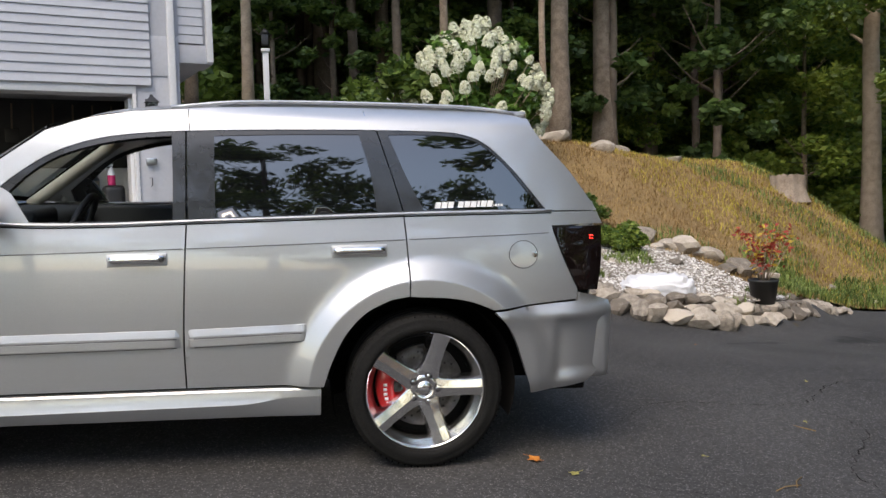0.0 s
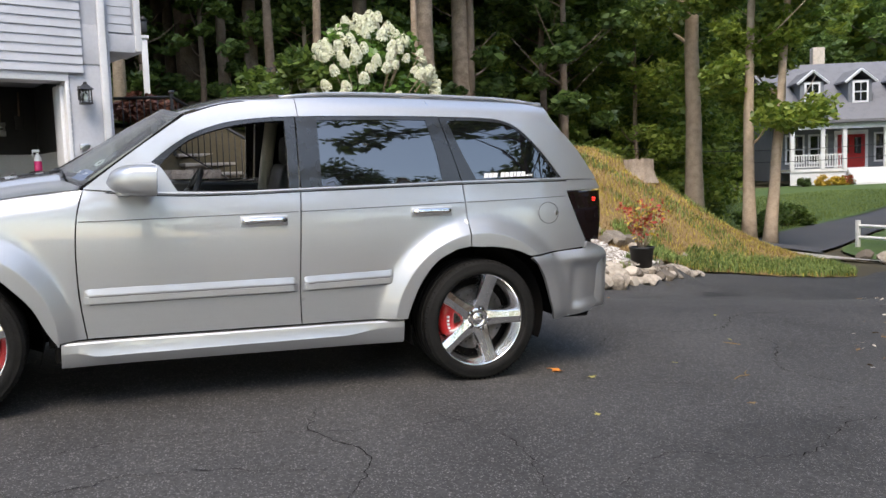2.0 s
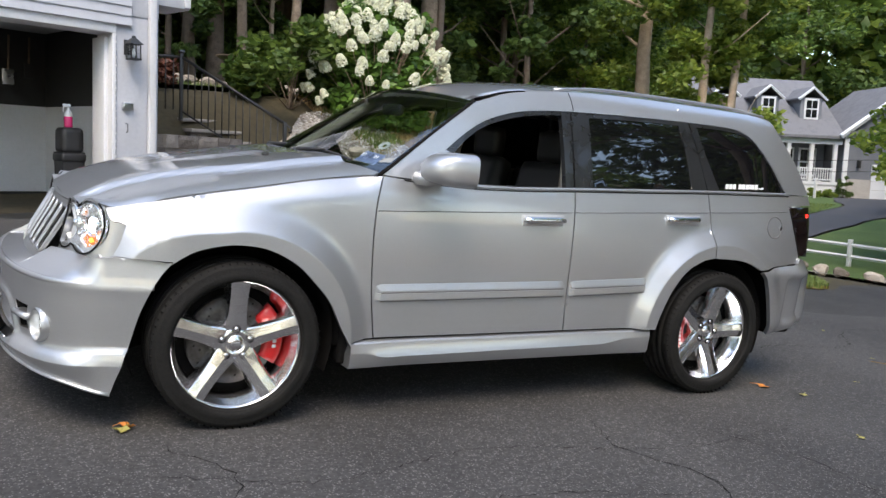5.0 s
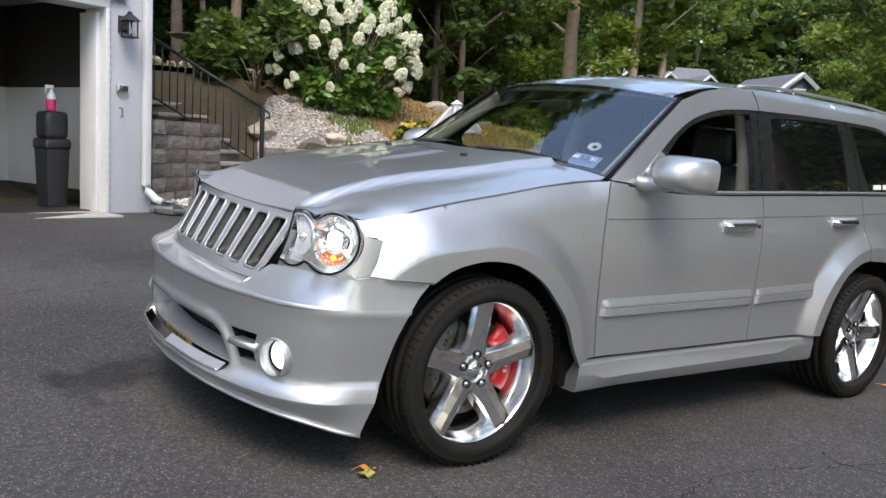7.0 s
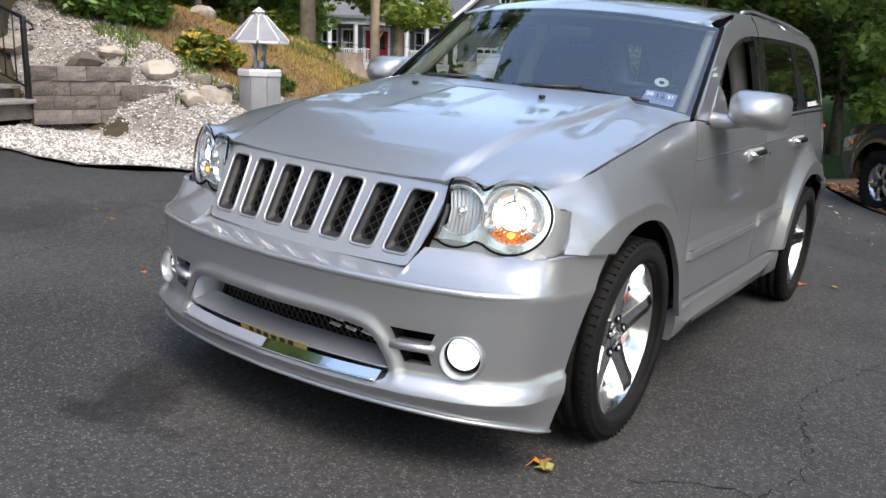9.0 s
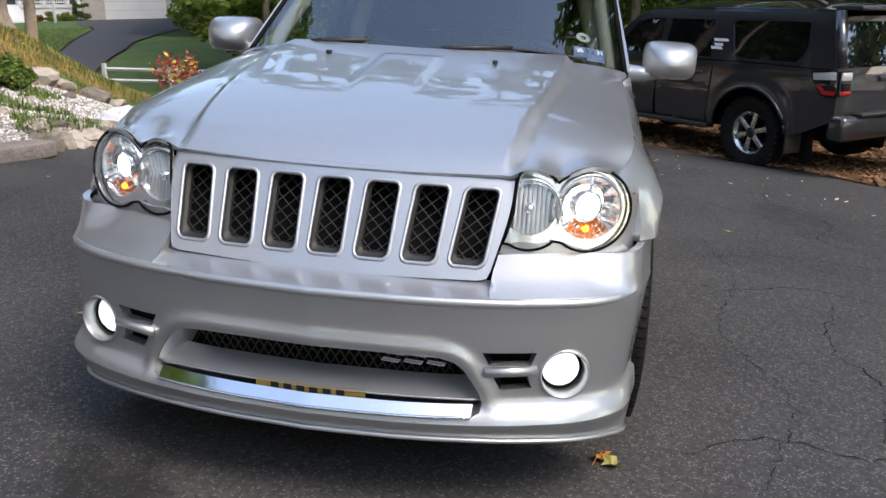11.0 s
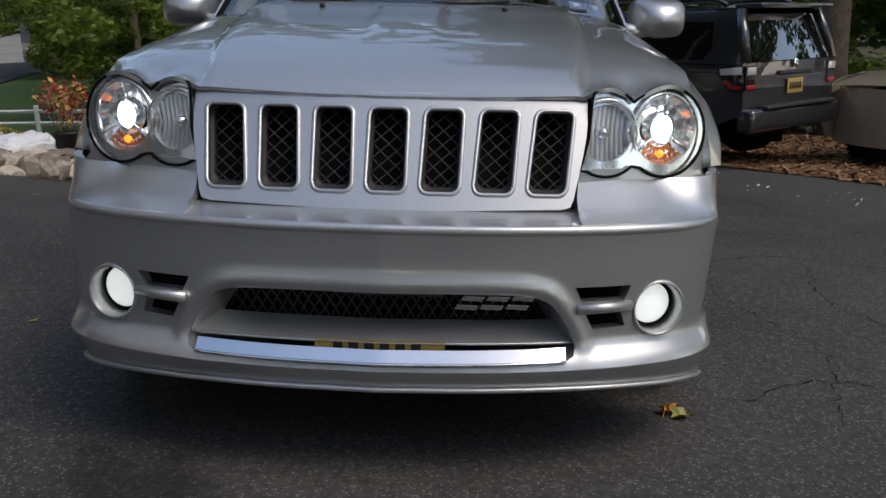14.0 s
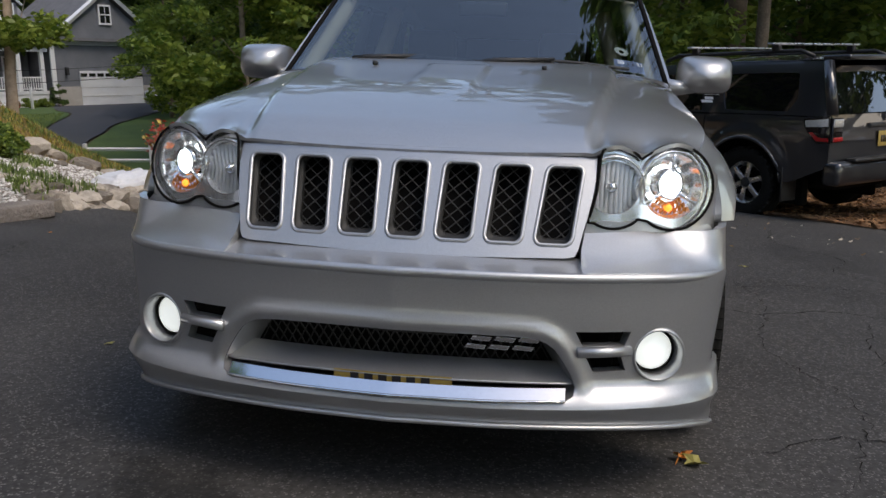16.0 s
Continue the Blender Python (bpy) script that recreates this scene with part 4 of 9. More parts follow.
        bm.faces.new(rows[-1])
        bmesh.ops.recalc_face_normals(bm, faces=bm.faces)
        # dark tubes put the shade of groove and pad edge into colour
        part("moulding_groove_shade", tube([Vector((x, s * (side_y(x, z0 + (z1 - z0) * (x - x0) / (x1 - x0)) + 0.0105), z0 + (z1 - z0) * (x - x0) / (x1 - x0) + 0.003)) for x in np.linspace(x0 + 0.03, x1 - 0.02, 20)], 0.0032, 6), M_SEAM, dr, "dark line painting the shade in the moulding's groove")
        part("moulding_groove_shade", tube([Vector((x, s * (side_y(x, z0 + (z1 - z0) * (x - x0) / (x1 - x0)) + 0.003), z0 + (z1 - z0) * (x - x0) / (x1 - x0) - 0.038)) for x in np.linspace(x0 + 0.03, x1 - 0.02, 20)], 0.0028, 6), M_SEAM, dr)
        ob = part("side_moulding", bm, M_SILVER, dr)
        for p in ob.data.polygons:
            p.use_smooth = False
    # handles
    for dr, x0, z0, key in ((door_f, -1.268, 0.958, True), (door_r, -0.312, 1.003, False)):
        y = side_y(x0, z0)
        m = Matrix.Translation((x0, s * y, z0)) @ Matrix.Rotation(radians(-2.2), 4, "Y")
        bm = bbox((0, 0, 0), (0.250, 0.010, 0.056), 0.004, m=m)
        part("handle_recess", bm, M_SATIN, dr)
        bm = bmesh.new()
        rings = []
        for i in range(25):
            t = i / 24
            x = -0.122 + 0.244 * t
            e = min(1, min(t, 1 - t) * 9) ** 0.5
            hz, dy = 0.018 * (0.60 + 0.40 * e), 0.036 * (0.35 + 0.65 * e)
            ring = []
            for k in range(10):
                a = 2 * math.pi * k / 10
                ring.append(bm.verts.new(m @ Vector((x, s * (0.002 + dy * (0.5 + 0.5 * math.cos(a))), hz * math.sin(a) + 0.004))))
            rings.append(ring)
        for a, c in zip(rings, rings[1:]):
            for k in range(10):
                bm.faces.new((a[k], a[(k + 1) % 10], c[(k + 1) % 10], c[k]))
        bm.faces.new(rings[0])
        bm.faces.new(rings[-1])
        bmesh.ops.recalc_face_normals(bm, faces=bm.faces)
        part("door_handle", bm, M_POLISH, dr, "bright satin chrome handle")
        if key:
            part("key_lock", lathe([(0.001, 0.006), (0.009, 0.006), (0.011, 0.0)], 16, "Y", m=m @ Matrix.Translation((0.105, s * 0.040, 0.004)) @ Matrix.Diagonal((1, s, 1, 1))), M_BLACK, dr)
    if s < 0:
        ring = [Vector((0.455 + 0.070 * math.cos(a), s * (side_y(0.455 + 0.07 * math.cos(a), 0.992 + 0.064 * math.sin(a)) + 0.0003), 0.992 + 0.064 * math.sin(a))) for a in np.linspace(0, 2 * math.pi, 40, endpoint=False)]
        flap = part("fuel_flap", tube(ring, 0.0026, 5, closed=True), M_SEAM, jeep, "round fuel filler flap")
        part("finger_dimple", lathe([(0.001, 0.001), (0.010, 0.002), (0.016, 0.0)], 16, "Y", m=Matrix.Translation((0.508, s * side_y(0.508, 0.99), 0.99)) @ Matrix.Diagonal((1, s, 1, 1))), M_ALLOY, flap)
    # sill with its sculpted bright step
    bm = bmesh.new()
    rows = []
    for i in range(49):
        t = i / 48
        x = -2.268 + (2.268 - 0.478) * t
        zt = 0.363 + (0.390 - 0.363) * t
        zb = 0.232 + (0.252 - 0.232) * t
        w = 0.848 + 0.018 * (1 - sm(0.0, 0.18, t)) + 0.010 * sm(0.85, 1.0, t)
        k = sm(0.04, 0.10, t) * (1 - sm(0.80, 0.93, t))
        zs = zt - 0.040 - 0.012 * (1 - t)
        zl = zs - 0.024 * k - 0.003
        sec = [(w - 0.03, zt), (w - 0.006, zt - 0.004), (w, zt - 0.012), (w + 0.004, zs), (w + 0.004 + 0.011 * k, zl), (w + 0.003 + 0.010 * k, zl - 0.005), (w - 0.002, zb + 0.02), (w - 0.012, zb + 0.004), (w - 0.10, zb)]
        rows.append([bm.verts.new((x, s * y, z)) for y, z in sec])
    for a, c in zip(rows, rows[1:]):
        for k in range(len(a) - 1):
            bm.faces.new((a[k], c[k], c[k + 1], a[k + 1]))
    bm.faces.new(rows[0])
    bm.faces.new(rows[-1])
    bmesh.ops.recalc_face_normals(bm, faces=bm.faces)
    for e in bm.edges:
        if len(e.link_faces) == 2 and e.calc_face_angle() > 0.5:
            e.smooth = False
    part("sill", bm, M_SILVER, jeep)
    # rear lamp
    tl = outline([(0.604, 1.120), (0.655, 0.985), (0.715, 0.865), (0.742, 0.820)], [(0.742, 0.820), (0.845, 0.815)], [(0.845, 0.815), (0.868, 0.95), (0.872, 1.130)], [(0.872, 1.130), (0.604, 1.120)])
    lamp = part("tail_lamp", shell(shrink(tl, 0.003), lambda x, z: Vector((x, s * (side_y(x, z) + 0.006 - 3.0 * max(0, x - 0.80) ** 2), z)), o, 0.03, thick=0.03), M_SMOKE, jeep, "smoked dark tail lamp")
    for dx in (0, 0.012):
        for dz in (0, 0.014):
            part("bulb", lathe([(0.0005, 0.004), (0.003, 0.003), (0.004, 0.0)], 8, "Y", m=Matrix.Translation((0.80 + dx, s * (side_y(0.80, 1.07) + 0.006), 1.066 + dz)) @ Matrix.Diagonal((1, s, 1, 1))), M_REDLIT, lamp, "small glowing red bulb")
    # rear bumper side
    def rb(x, z):
        p = smooth_table([(0.32, -0.045), (0.38, -0.006), (0.45, 0.008), (0.60, 0.016), (0.66, 0.02), (0.70, 0.03), (0.735, 0.022), (0.76, -0.01)], z)
        y = 0.842 + flare(x, z) * 0.75 + p - 0.02 * sm(0.3, 0.5, x)
        y -= 1.6 * max(0, x - 0.66) ** 2
        # the recessed facet with a step at its foot
        k = sm(0.60, 0.66, x) * (1 - sm(0.675, 0.695, z)) * sm(0.385, 0.44, z + 0.10 * (0.9 - x) - 0.02)
        y -= 0.028 * k
        return Vector((x, s * y, z))

    bump = outline([(0.308, 0.734), (0.52, 0.754), (0.735, 0.772)], [(0.735, 0.772), (0.742, 0.812)], [(0.742, 0.812), (0.80, 0.80), (0.93, 0.757)], [(0.93, 0.757), (0.935, 0.66), (0.915, 0.52), (0.865, 0.42), (0.80, 0.365)], [(0.80, 0.365), (0.66, 0.342), (0.512, 0.327)], [(0.512, 0.327), (0.47, 0.44), (0.40, 0.62), (0.308, 0.734)])
    part("rear_bumper_side", shell(shrink(bump, GAPW * 0.7), rb, o, 0.022, thick=0.025), M_SILVER, jeep)
    # mirror
    mir = part("door_mirror", mirror_head(s), M_SILVER, jeep)
    part("mirror_glass", bbox((-1.818, s * 0.955, 1.175), (0.006, 0.18, 0.115), 0.01), M_CHROME, mir)
    bm = tube([(-1.98, s * 0.79, 1.120), (-1.955, s * 0.86, 1.118), (-1.93, s * 0.92, 1.13)], [0.035, 0.030, 0.03], 10)
    part("mirror_foot", bm, M_SILVER, mir)
    sail = outline([(-2.02, 1.108), (-1.70, 1.103)], [(-1.70, 1.103), (-1.785, 1.235), (-1.84, 1.262)], [(-1.84, 1.262), (-1.93, 1.185), (-2.02, 1.108)])
    part("mirror_sail", shell(sail, lambda x, z: Vector((x, s * (side_y(x, z) + 0.004), z)), o, 0.04), M_SILVER, mir)


def mirror_head(s):
    """Rounded housing, blunt towards the front."""
    bm = bmesh.new()
    rings = []
    for i in range(13):
        t = i / 12
        x = -2.045 + 0.225 * t
        k = (1 - (1 - t) ** 3.4) ** 0.5
        k = max(0.05, k)
        ring = []
        for j in range(24):
            a = 2 * math.pi * j / 24
            c, d = math.cos(a), math.sin(a)
            q = 1.0 - 0.52 * min(1.0, t * 2.2)
            cy = 0.95 + 0.012 * t
            hw, hh = 0.112 * k, 0.078 * k
            yy = cy + hw * (abs(c) ** q) * (1 if c > 0 else -1)
            zz = 1.178 + hh * (abs(d) ** q) * (1 if d > 0 else -1) - 0.02 * (1 - k) + 0.08 * (yy - cy) * (-0.25)
            ring.append(bm.verts.new((x, s * yy, zz)))
        rings.append(ring)
    for a, c in zip(rings, rings[1:]):
        for k in range(24):
            bm.faces.new((a[k], a[(k + 1) % 24], c[(k + 1) % 24], c[k]))
    bm.faces.new(rings[0])
    bmesh.ops.recalc_face_normals(bm, faces=bm.faces)
    return bm


for s in (-1, 1):
    body_side(s)

# roof skin between the two sides, windscreen and bonnet
def roof_fn(x, y):
    e = smooth_table(ROOF, x)
    ye = side_inv(e)
    t = abs(y) / ye
    return Vector((x, y, e + 0.052 * (1 - t ** 2.2)))


def side_inv(z):
    """Half width of the roof edge at its height."""
    return smooth_table(SIDE, z)


def roof_outline(x):
    return side_inv(smooth_table(ROOF, x)) + 0.002


xs = np.linspace(-1.655, 0.50, 30)
rp = [(x, -roof_outline(x)) for x in xs] + [(0.54, 0.0)] + [(x, roof_outline(x)) for x in xs[::-1]] + [(-1.72, 0.3), (-1.735, 0.0), (-1.72, -0.3)]
roof = part("roof", shell(rp, lambda x, y: roof_fn(min(max(x, -1.74), 0.5), max(-0.62, min(0.62, y))) + Vector((x - min(max(x, -1.74), 0.5), 0, -0.25 * max(0, -1.655 - x) + 0)), (0, 0, 1), 0.07, thick=0.02), M_SILVER, jeep)
for s in (-1, 1):
    part("roof_rail", tube([Vector((x, s * (side_inv(smooth_table(ROOF, x)) - 0.03), smooth_table(ROOF, x) + 0.012 + 0.012 * min(1, 6 * min((x + 1.15) / 1.6, (0.45 - x) / 1.6)))) for x in np.linspace(-1.15, 0.45, 24)], 0.009, 8), M_SILVER, roof)
    part("roof_seam", tube([Vector((-0.27 - 0.02 * t, s * (side_y(-0.27, 1.56 + 0.09 * t) + 0.001), 1.553 + 0.092 * t)) for t in np.linspace(0, 1, 8)], 0.002, 5), M_CHROME, roof)
    part("roof_seam", tube([Vector((-1.062 - 0.01 * t, s * (side_y(-1.06, 1.525 + 0.09 * t) + 0.001), 1.524 + 0.092 * t)) for t in np.linspace(0, 1, 8)], 0.002, 5), M_NEARBLACK, roof)
part("rear_spoiler", bbox((0.455, 0, 1.652), (0.12, 1.12, 0.03), 0.012), M_SILVER, roof)


def screen(u, v):
    """Windscreen: v runs from the cowl to the roof, u across."""
    w = 0.775 + (0.685 - 0.775) * v
    y = u * w
    x = -2.165 + 0.505 * v - (0.20 * (1 - 0.55 * v)) * (1 - abs(u) ** 2.1)
    z = 1.118 + 0.392 * v + 0.045 * (1 - abs(u) ** 2.1)
    return Vector((x, y, z))


def grid_bm(fn, nu, nv, u0=-1.0, u1=1.0, v0=0.0, v1=1.0, back=None):
    bm = bmesh.new()
    g = [[bm.verts.new(fn(u0 + (u1 - u0) * i / nu, v0 + (v1 - v0) * j / nv)) for j in range(nv + 1)] for i in range(nu + 1)]
    for i in range(nu):
        for j in range(nv):
            bm.faces.new((g[i][j], g[i + 1][j], g[i + 1][j + 1], g[i][j + 1]))
    return bm


def faced(bm, out):
    """Turns all faces so that they look towards out."""
    bm.normal_update()
    if sum((f.normal for f in bm.faces), Vector()).dot(Vector(out)) < 0:
        bmesh.ops.reverse_faces(bm, faces=bm.faces)
    return bm


ws = part("windscreen", faced(grid_bm(screen, 32, 14), (-1, 0, 1)), M_SCREEN, jeep, "clear windscreen reflecting sky and trees")
for u0, u1, v0, v1 in ((-1, 1, -0.005, 0.055), (-1, -0.965, 0, 1), (0.965, 1, 0, 1), (-1, 1, 0.955, 1.0)):
    part("black_border", grid_bm(lambda u, v: screen(u, v) + Vector((0.003, 0, -0.004)), 30, 6, u0, u1, v0, v1), M_NEARBLACK, ws)
part("a_pillar_seal", tube([screen(-1.0, v) for v in np.linspace(0, 1, 14)], 0.010, 6), M_NEARBLACK, ws)
part("a_pillar_seal", tube([screen(1.0, v) for v in np.linspace(0, 1, 14)], 0.010, 6), M_NEARBLACK, ws)
# registration sticker inside the lower corner of the glass
st = lambda d: (lambda u, v: screen(u, v) + Vector((d, 0, d * 0.9)))
part("sticker", grid_bm(st(-0.002), 6, 3, -0.90, -0.745, 0.085, 0.205), M_LABELBLUE, ws, "pale blue registration sticker")
part("sticker_field", grid_bm(st(-0.003), 4, 3, -0.848, -0.797, 0.105, 0.190), M_LABELWHITE, ws)
part("sticker_foot", grid_bm(st(-0.003), 6, 2, -0.90, -0.745, 0.085, 0.100), M_LABELWHITE, ws)


def text_on(body, size, material, parent, m):
    cu = bpy.data.curves.new("lettering", "FONT")
    cu.body, cu.size, cu.align_x, cu.align_y = body, size, "CENTER", "CENTER"
    ob = new("lettering", cu)
    me = bpy.data.meshes.new_from_object(ob)
    bpy.data.objects.remove(ob)
    bpy.data.curves.remove(cu)
    me.materials.append(material)
    ob = new("lettering", me)
    ob.parent = parent
    ob.matrix_basis = m
    return ob


def screen_frame(u, v, d):
    p = screen(u, v)
    ex = (screen(u + 0.02, v) - screen(u - 0.02, v)).normalized() * -1
    ey = (screen(u, v + 0.02) - screen(u, v - 0.02)).normalized()
    ez = ex.cross(ey).normalized()
    ey = ez.cross(ex)
    m = Matrix((ex, ey, ez)).transposed().to_4x4()
    m.translation = p + ez * d
    return m


for txt, u, size in (("20", -0.772, 0.030), ("12", -0.8225, 0.042), ("21", -0.873, 0.030)):
    text_on(txt, size, M_INK if txt == "12" else M_LABELWHITE, ws, screen_frame(u, 0.145, 0.010))
part("inspection_disc", lathe([(0.012, 0.0), (0.030, 0.0), (0.030, 0.002)], 24, "Z", m=screen_frame(-0.80, 0.30, -0.004)), M_LABELWHITE, ws)
for y0, x1, y1 in ((-0.05, -2.20, -0.62), (0.45, -2.31, -0.12)):
    pts = [Vector((-2.335 + 0.02, y0, 1.172)), Vector((-2.27, (y0 + y1) / 2, 1.192)), Vector((x1 - 0.05, y1, 1.172))]
    wiper = part("wiper", tube(spline(pts, 0.05), 0.007, 6), M_BLACK, jeep)
    part("wiper_arm", tube([pts[0], pts[0] + Vector((-0.02, -0.06, 0.012)), pts[1] + Vector((0, 0, 0.008))], [0.016, 0.012, 0.007], 6), M_BLACK, wiper)


def hood_half(x):
    """Half width of the bonnet where it meets the wings."""
    return side_y(x, lerp_table(GAP, x) - 0.004) - 0.003


BROW_X = [(0.0, -3.442), (0.20, -3.438), (0.40, -3.426), (0.478, -3.420), (0.512, -3.424), (0.56, -3.408), (0.592, -3.392), (0.625, -3.386), (0.675, -3.372), (0.722, -3.342), (0.775, -3.275)]
BROW_Z = [(0.455, 0.884), (0.48, 0.906), (0.505, 0.917), (0.535, 0.919), (0.565, 0.908), (0.592, 0.899), (0.618, 0.910), (0.648, 0.924), (0.678, 0.930), (0.712, 0.924), (0.742, 0.908), (0.775, 0.892)]


def hood_z(x, y):
    zg = smooth_table([(-3.48, 0.878), (-3.40, 0.884), (-3.30, 0.904), *GAP[1:], (-2.0, 1.135)], x)
    t = min(1, abs(y) / max(0.74, hood_half(max(-3.25, min(-2.17, x)))))
    z = zg + 0.058 * (1 - t ** 5.5) * sm(-3.75, -3.0, x) + 0.004
    # raised centre field between two converging creases
    c = 0.47 + 0.085 * sm(-3.40, -2.5, x)
    z += 0.024 * (1 - sm(c - 0.010, c + 0.014, abs(y))) * sm(-3.44, -3.3, x)
    # inner panel beside the middle
    z += 0.009 * (1 - sm(0.098, 0.116, abs(y))) * sm(-3.15, -2.75, x) * (1 - sm(-2.56, -2.48, x))
    # rolled front edge and the hollow between the lamps
    z -= 0.024 * (1 - sm(-3.47, -3.38, x + 0.10 * max(0, abs(y) - 0.47))) * (1 - 0.3 * sm(0.45, 0.6, abs(y)))
    # the edge rises in two arcs over the lamps
    e = x - lerp_table(BROW_X, abs(y))
    z += (smooth_table(BROW_Z, abs(y)) - z) * (1 - sm(0.0, 0.20, e)) ** 1.5 * sm(0.452, 0.482, abs(y))
    return z


def hood_fn(x, y):
    return Vector((x, y, hood_z(x, y)))


half = [(x, y) for y, x in BROW_X[:4]]
half2 = [(x, y) for y, x in BROW_X[3:10]] + [(-3.275, hood_half(-3.275))]
edge = [(-3.275, hood_half(-3.275))] + [(x, hood_half(x)) for x in (-3.2, -3.1, -3.0, -2.9, -2.8, -2.7, -2.6, -2.5, -2.4, -2.3, -2.2)] + [(-2.17, 0.770)]
rear = [(-2.17, 0.770), (-2.25, 0.60), (-2.33, 0.35), (-2.355, 0.0)]
hood_poly = outline(half, half2, edge, rear)
hood_poly = hood_poly + [(x, -y) for x, y in reversed(hood_poly[1:-1])]
hood = part("bonnet", shell(hood_poly, hood_fn, (0, 0, 1), 0.016, thick=0.010), M_SILVER, jeep)
for s in (-1, 1):
    part("washer_jet", bbox((-2.56, s * 0.305, hood_z(-2.56, 0.305) + 0.006), (0.03, 0.018, 0.014), 0.005), M_BLACK, hood)

def grille_fn(y, z):
    t = (z - 0.642) / 0.25
    return Vector((-3.560 + 0.128 * t + 0.12 * y * y, y, z))


# front bumper, bent round the nose: a shallow curve, then a rounded corner and a flat cheek
NOSE = [(-3.672, 0.0), (-3.655, 0.25), (-3.618, 0.45), (-3.568, 0.60), (-3.518, 0.70), (-3.452, 0.775), (-3.372, 0.822), (-3.26, 0.848), (-3.12, 0.872), (-2.95, 0.896)]
tab = []
acc = 0.0
prev = None
for x, y in spline(NOSE, 0.004):
    if prev:
        acc += math.hypot(x - prev[0], y - prev[1])
    tab.append((acc, x, y))
    prev = (x, y)
TS = np.array(tab)


def plan(sv):
    a = abs(sv)
    x = float(np.interp(a, TS[:, 0], TS[:, 1]))
    y = float(np.interp(a, TS[:, 0], TS[:, 2]))
    x2 = float(np.interp(a + 0.01, TS[:, 0], TS[:, 1])) - float(np.interp(max(0, a - 0.01), TS[:, 0], TS[:, 1]))
    y2 = float(np.interp(a + 0.01, TS[:, 0], TS[:, 2])) - float(np.interp(max(0, a - 0.01), TS[:, 0], TS[:, 2]))
    q = math.hypot(x2, y2) or 1
    return x, y, y2 / q, x2 / q


def s_y(y):
    return float(np.interp(y, TS[:, 2], TS[:, 0]))


def s_x(x):
    return float(np.interp(x, TS[:, 1], TS[:, 0]))


BPROF = [(0.14, 0.060), (0.17, 0.040), (0.205, 0.026), (0.235, 0.010), (0.262, -0.006), (0.278, -0.016), (0.286, -0.019), (0.294, -0.017), (0.312, -0.004), (0.330, 0.012), (0.342, 0.018), (0.37, 0.018), (0.42, 0.014), (0.50, 0.006), (0.56, 0.001), (0.598, -0.004), (0.612, -0.005), (0.622, 0.014), (0.64, 0.050), (0.68, 0.108), (0.71, 0.15)]
# opening of the mouth, in arc length and height
mouth_h = [(0.0, 0.462), (0.20, 0.462), (s_y(0.31), 0.459), (s_y(0.358), 0.452), (s_y(0.395), 0.430), (s_y(0.436), 0.371), (s_y(0.452), 0.334)]
mouth_l = [(s_y(0.452), 0.334), (s_y(0.446), 0.314), (s_y(0.425), 0.304)]
mouth_b = [(s_y(0.425), 0.304), (0.25, 0.298), (0.0, 0.296)]
mh = outline(mouth_h, mouth_l, mouth_b, step=0.02)
mouth = mh + [(-a, z) for a, z in reversed(mh[1:-1])]
MOUTH = np.array(dense(mouth, 0.008))


def surround(sv, z):
    """Rounded swelling that frames the mouth and runs down beside the vents."""
    if abs(sv) > 0.62 or z < 0.30 or z > 0.54:
        return 0.0
    d = float(np.min(np.hypot(MOUTH[:, 0] - sv, MOUTH[:, 1] - z)))
    return 0.014 * (0.35 + 0.65 * sm(0.0, 0.014, d)) * (1 - sm(0.018, 0.052, d)) * sm(0.305, 0.345, z)


def bumper_fn(sv, z, push=0.0):
    x, y, ny, nx = plan(sv)
    side = sm(0.72, 0.98, abs(sv))
    p = smooth_table(BPROF, z)
    if z > 0.6:
        p *= 1 - 0.92 * side
    elif z < 0.345:
        p *= 1 - 0.75 * sm(0.86, 1.0, abs(sv))
    p -= push + surround(sv, z)
    sg = 1 if sv >= 0 else -1
    return Vector((x + p * max(0.35, ny), sg * (y - p * abs(nx) * 0.8), z))


end = [(s_x(-3.285), 0.722), (s_x(-3.075), 0.708)]
low = [(s_x(-3.278), 0.170), (s_x(-3.36), 0.186), (s_y(0.76), 0.212), (s_y(0.65), 0.226), (s_y(0.436), 0.236), (0.2, 0.238), (0.0, 0.238)]
notch = [(s_y(0.452), 0.630), (s_y(0.464), 0.666), (s_y(0.482), 0.698)]
topc = [(s_y(0.482), 0.698), (s_y(0.62), 0.703), (s_x(-3.42), 0.708), (s_x(-3.285), 0.722)]
EDGE_U, EDGE_L = 0.612, 0.286
su, sl = s_x(-3.138), s_x(-3.238)
hb = outline([(0.0, EDGE_U), (0.25, EDGE_U), (0.5, EDGE_U), (0.75, EDGE_U), (su, EDGE_U)], [(su, EDGE_U), (s_x(-3.185), 0.50), (s_x(-3.222), 0.36), (sl, EDGE_L)], [(sl, EDGE_L), (0.75, EDGE_L), (0.5, EDGE_L), (0.25, EDGE_L), (0.0, EDGE_L)])
poly = hb + [(-a, z) for a, z in reversed(hb[1:-1])]
lip_h = outline([(0.0, EDGE_L), (0.25, EDGE_L), (0.5, EDGE_L), (0.75, EDGE_L), (sl, EDGE_L)], [(sl, EDGE_L), (s_x(-3.262), 0.22), (s_x(-3.278), 0.170)], low)
lip_poly = lip_h + [(-a, z) for a, z in reversed(lip_h[1:-1])]
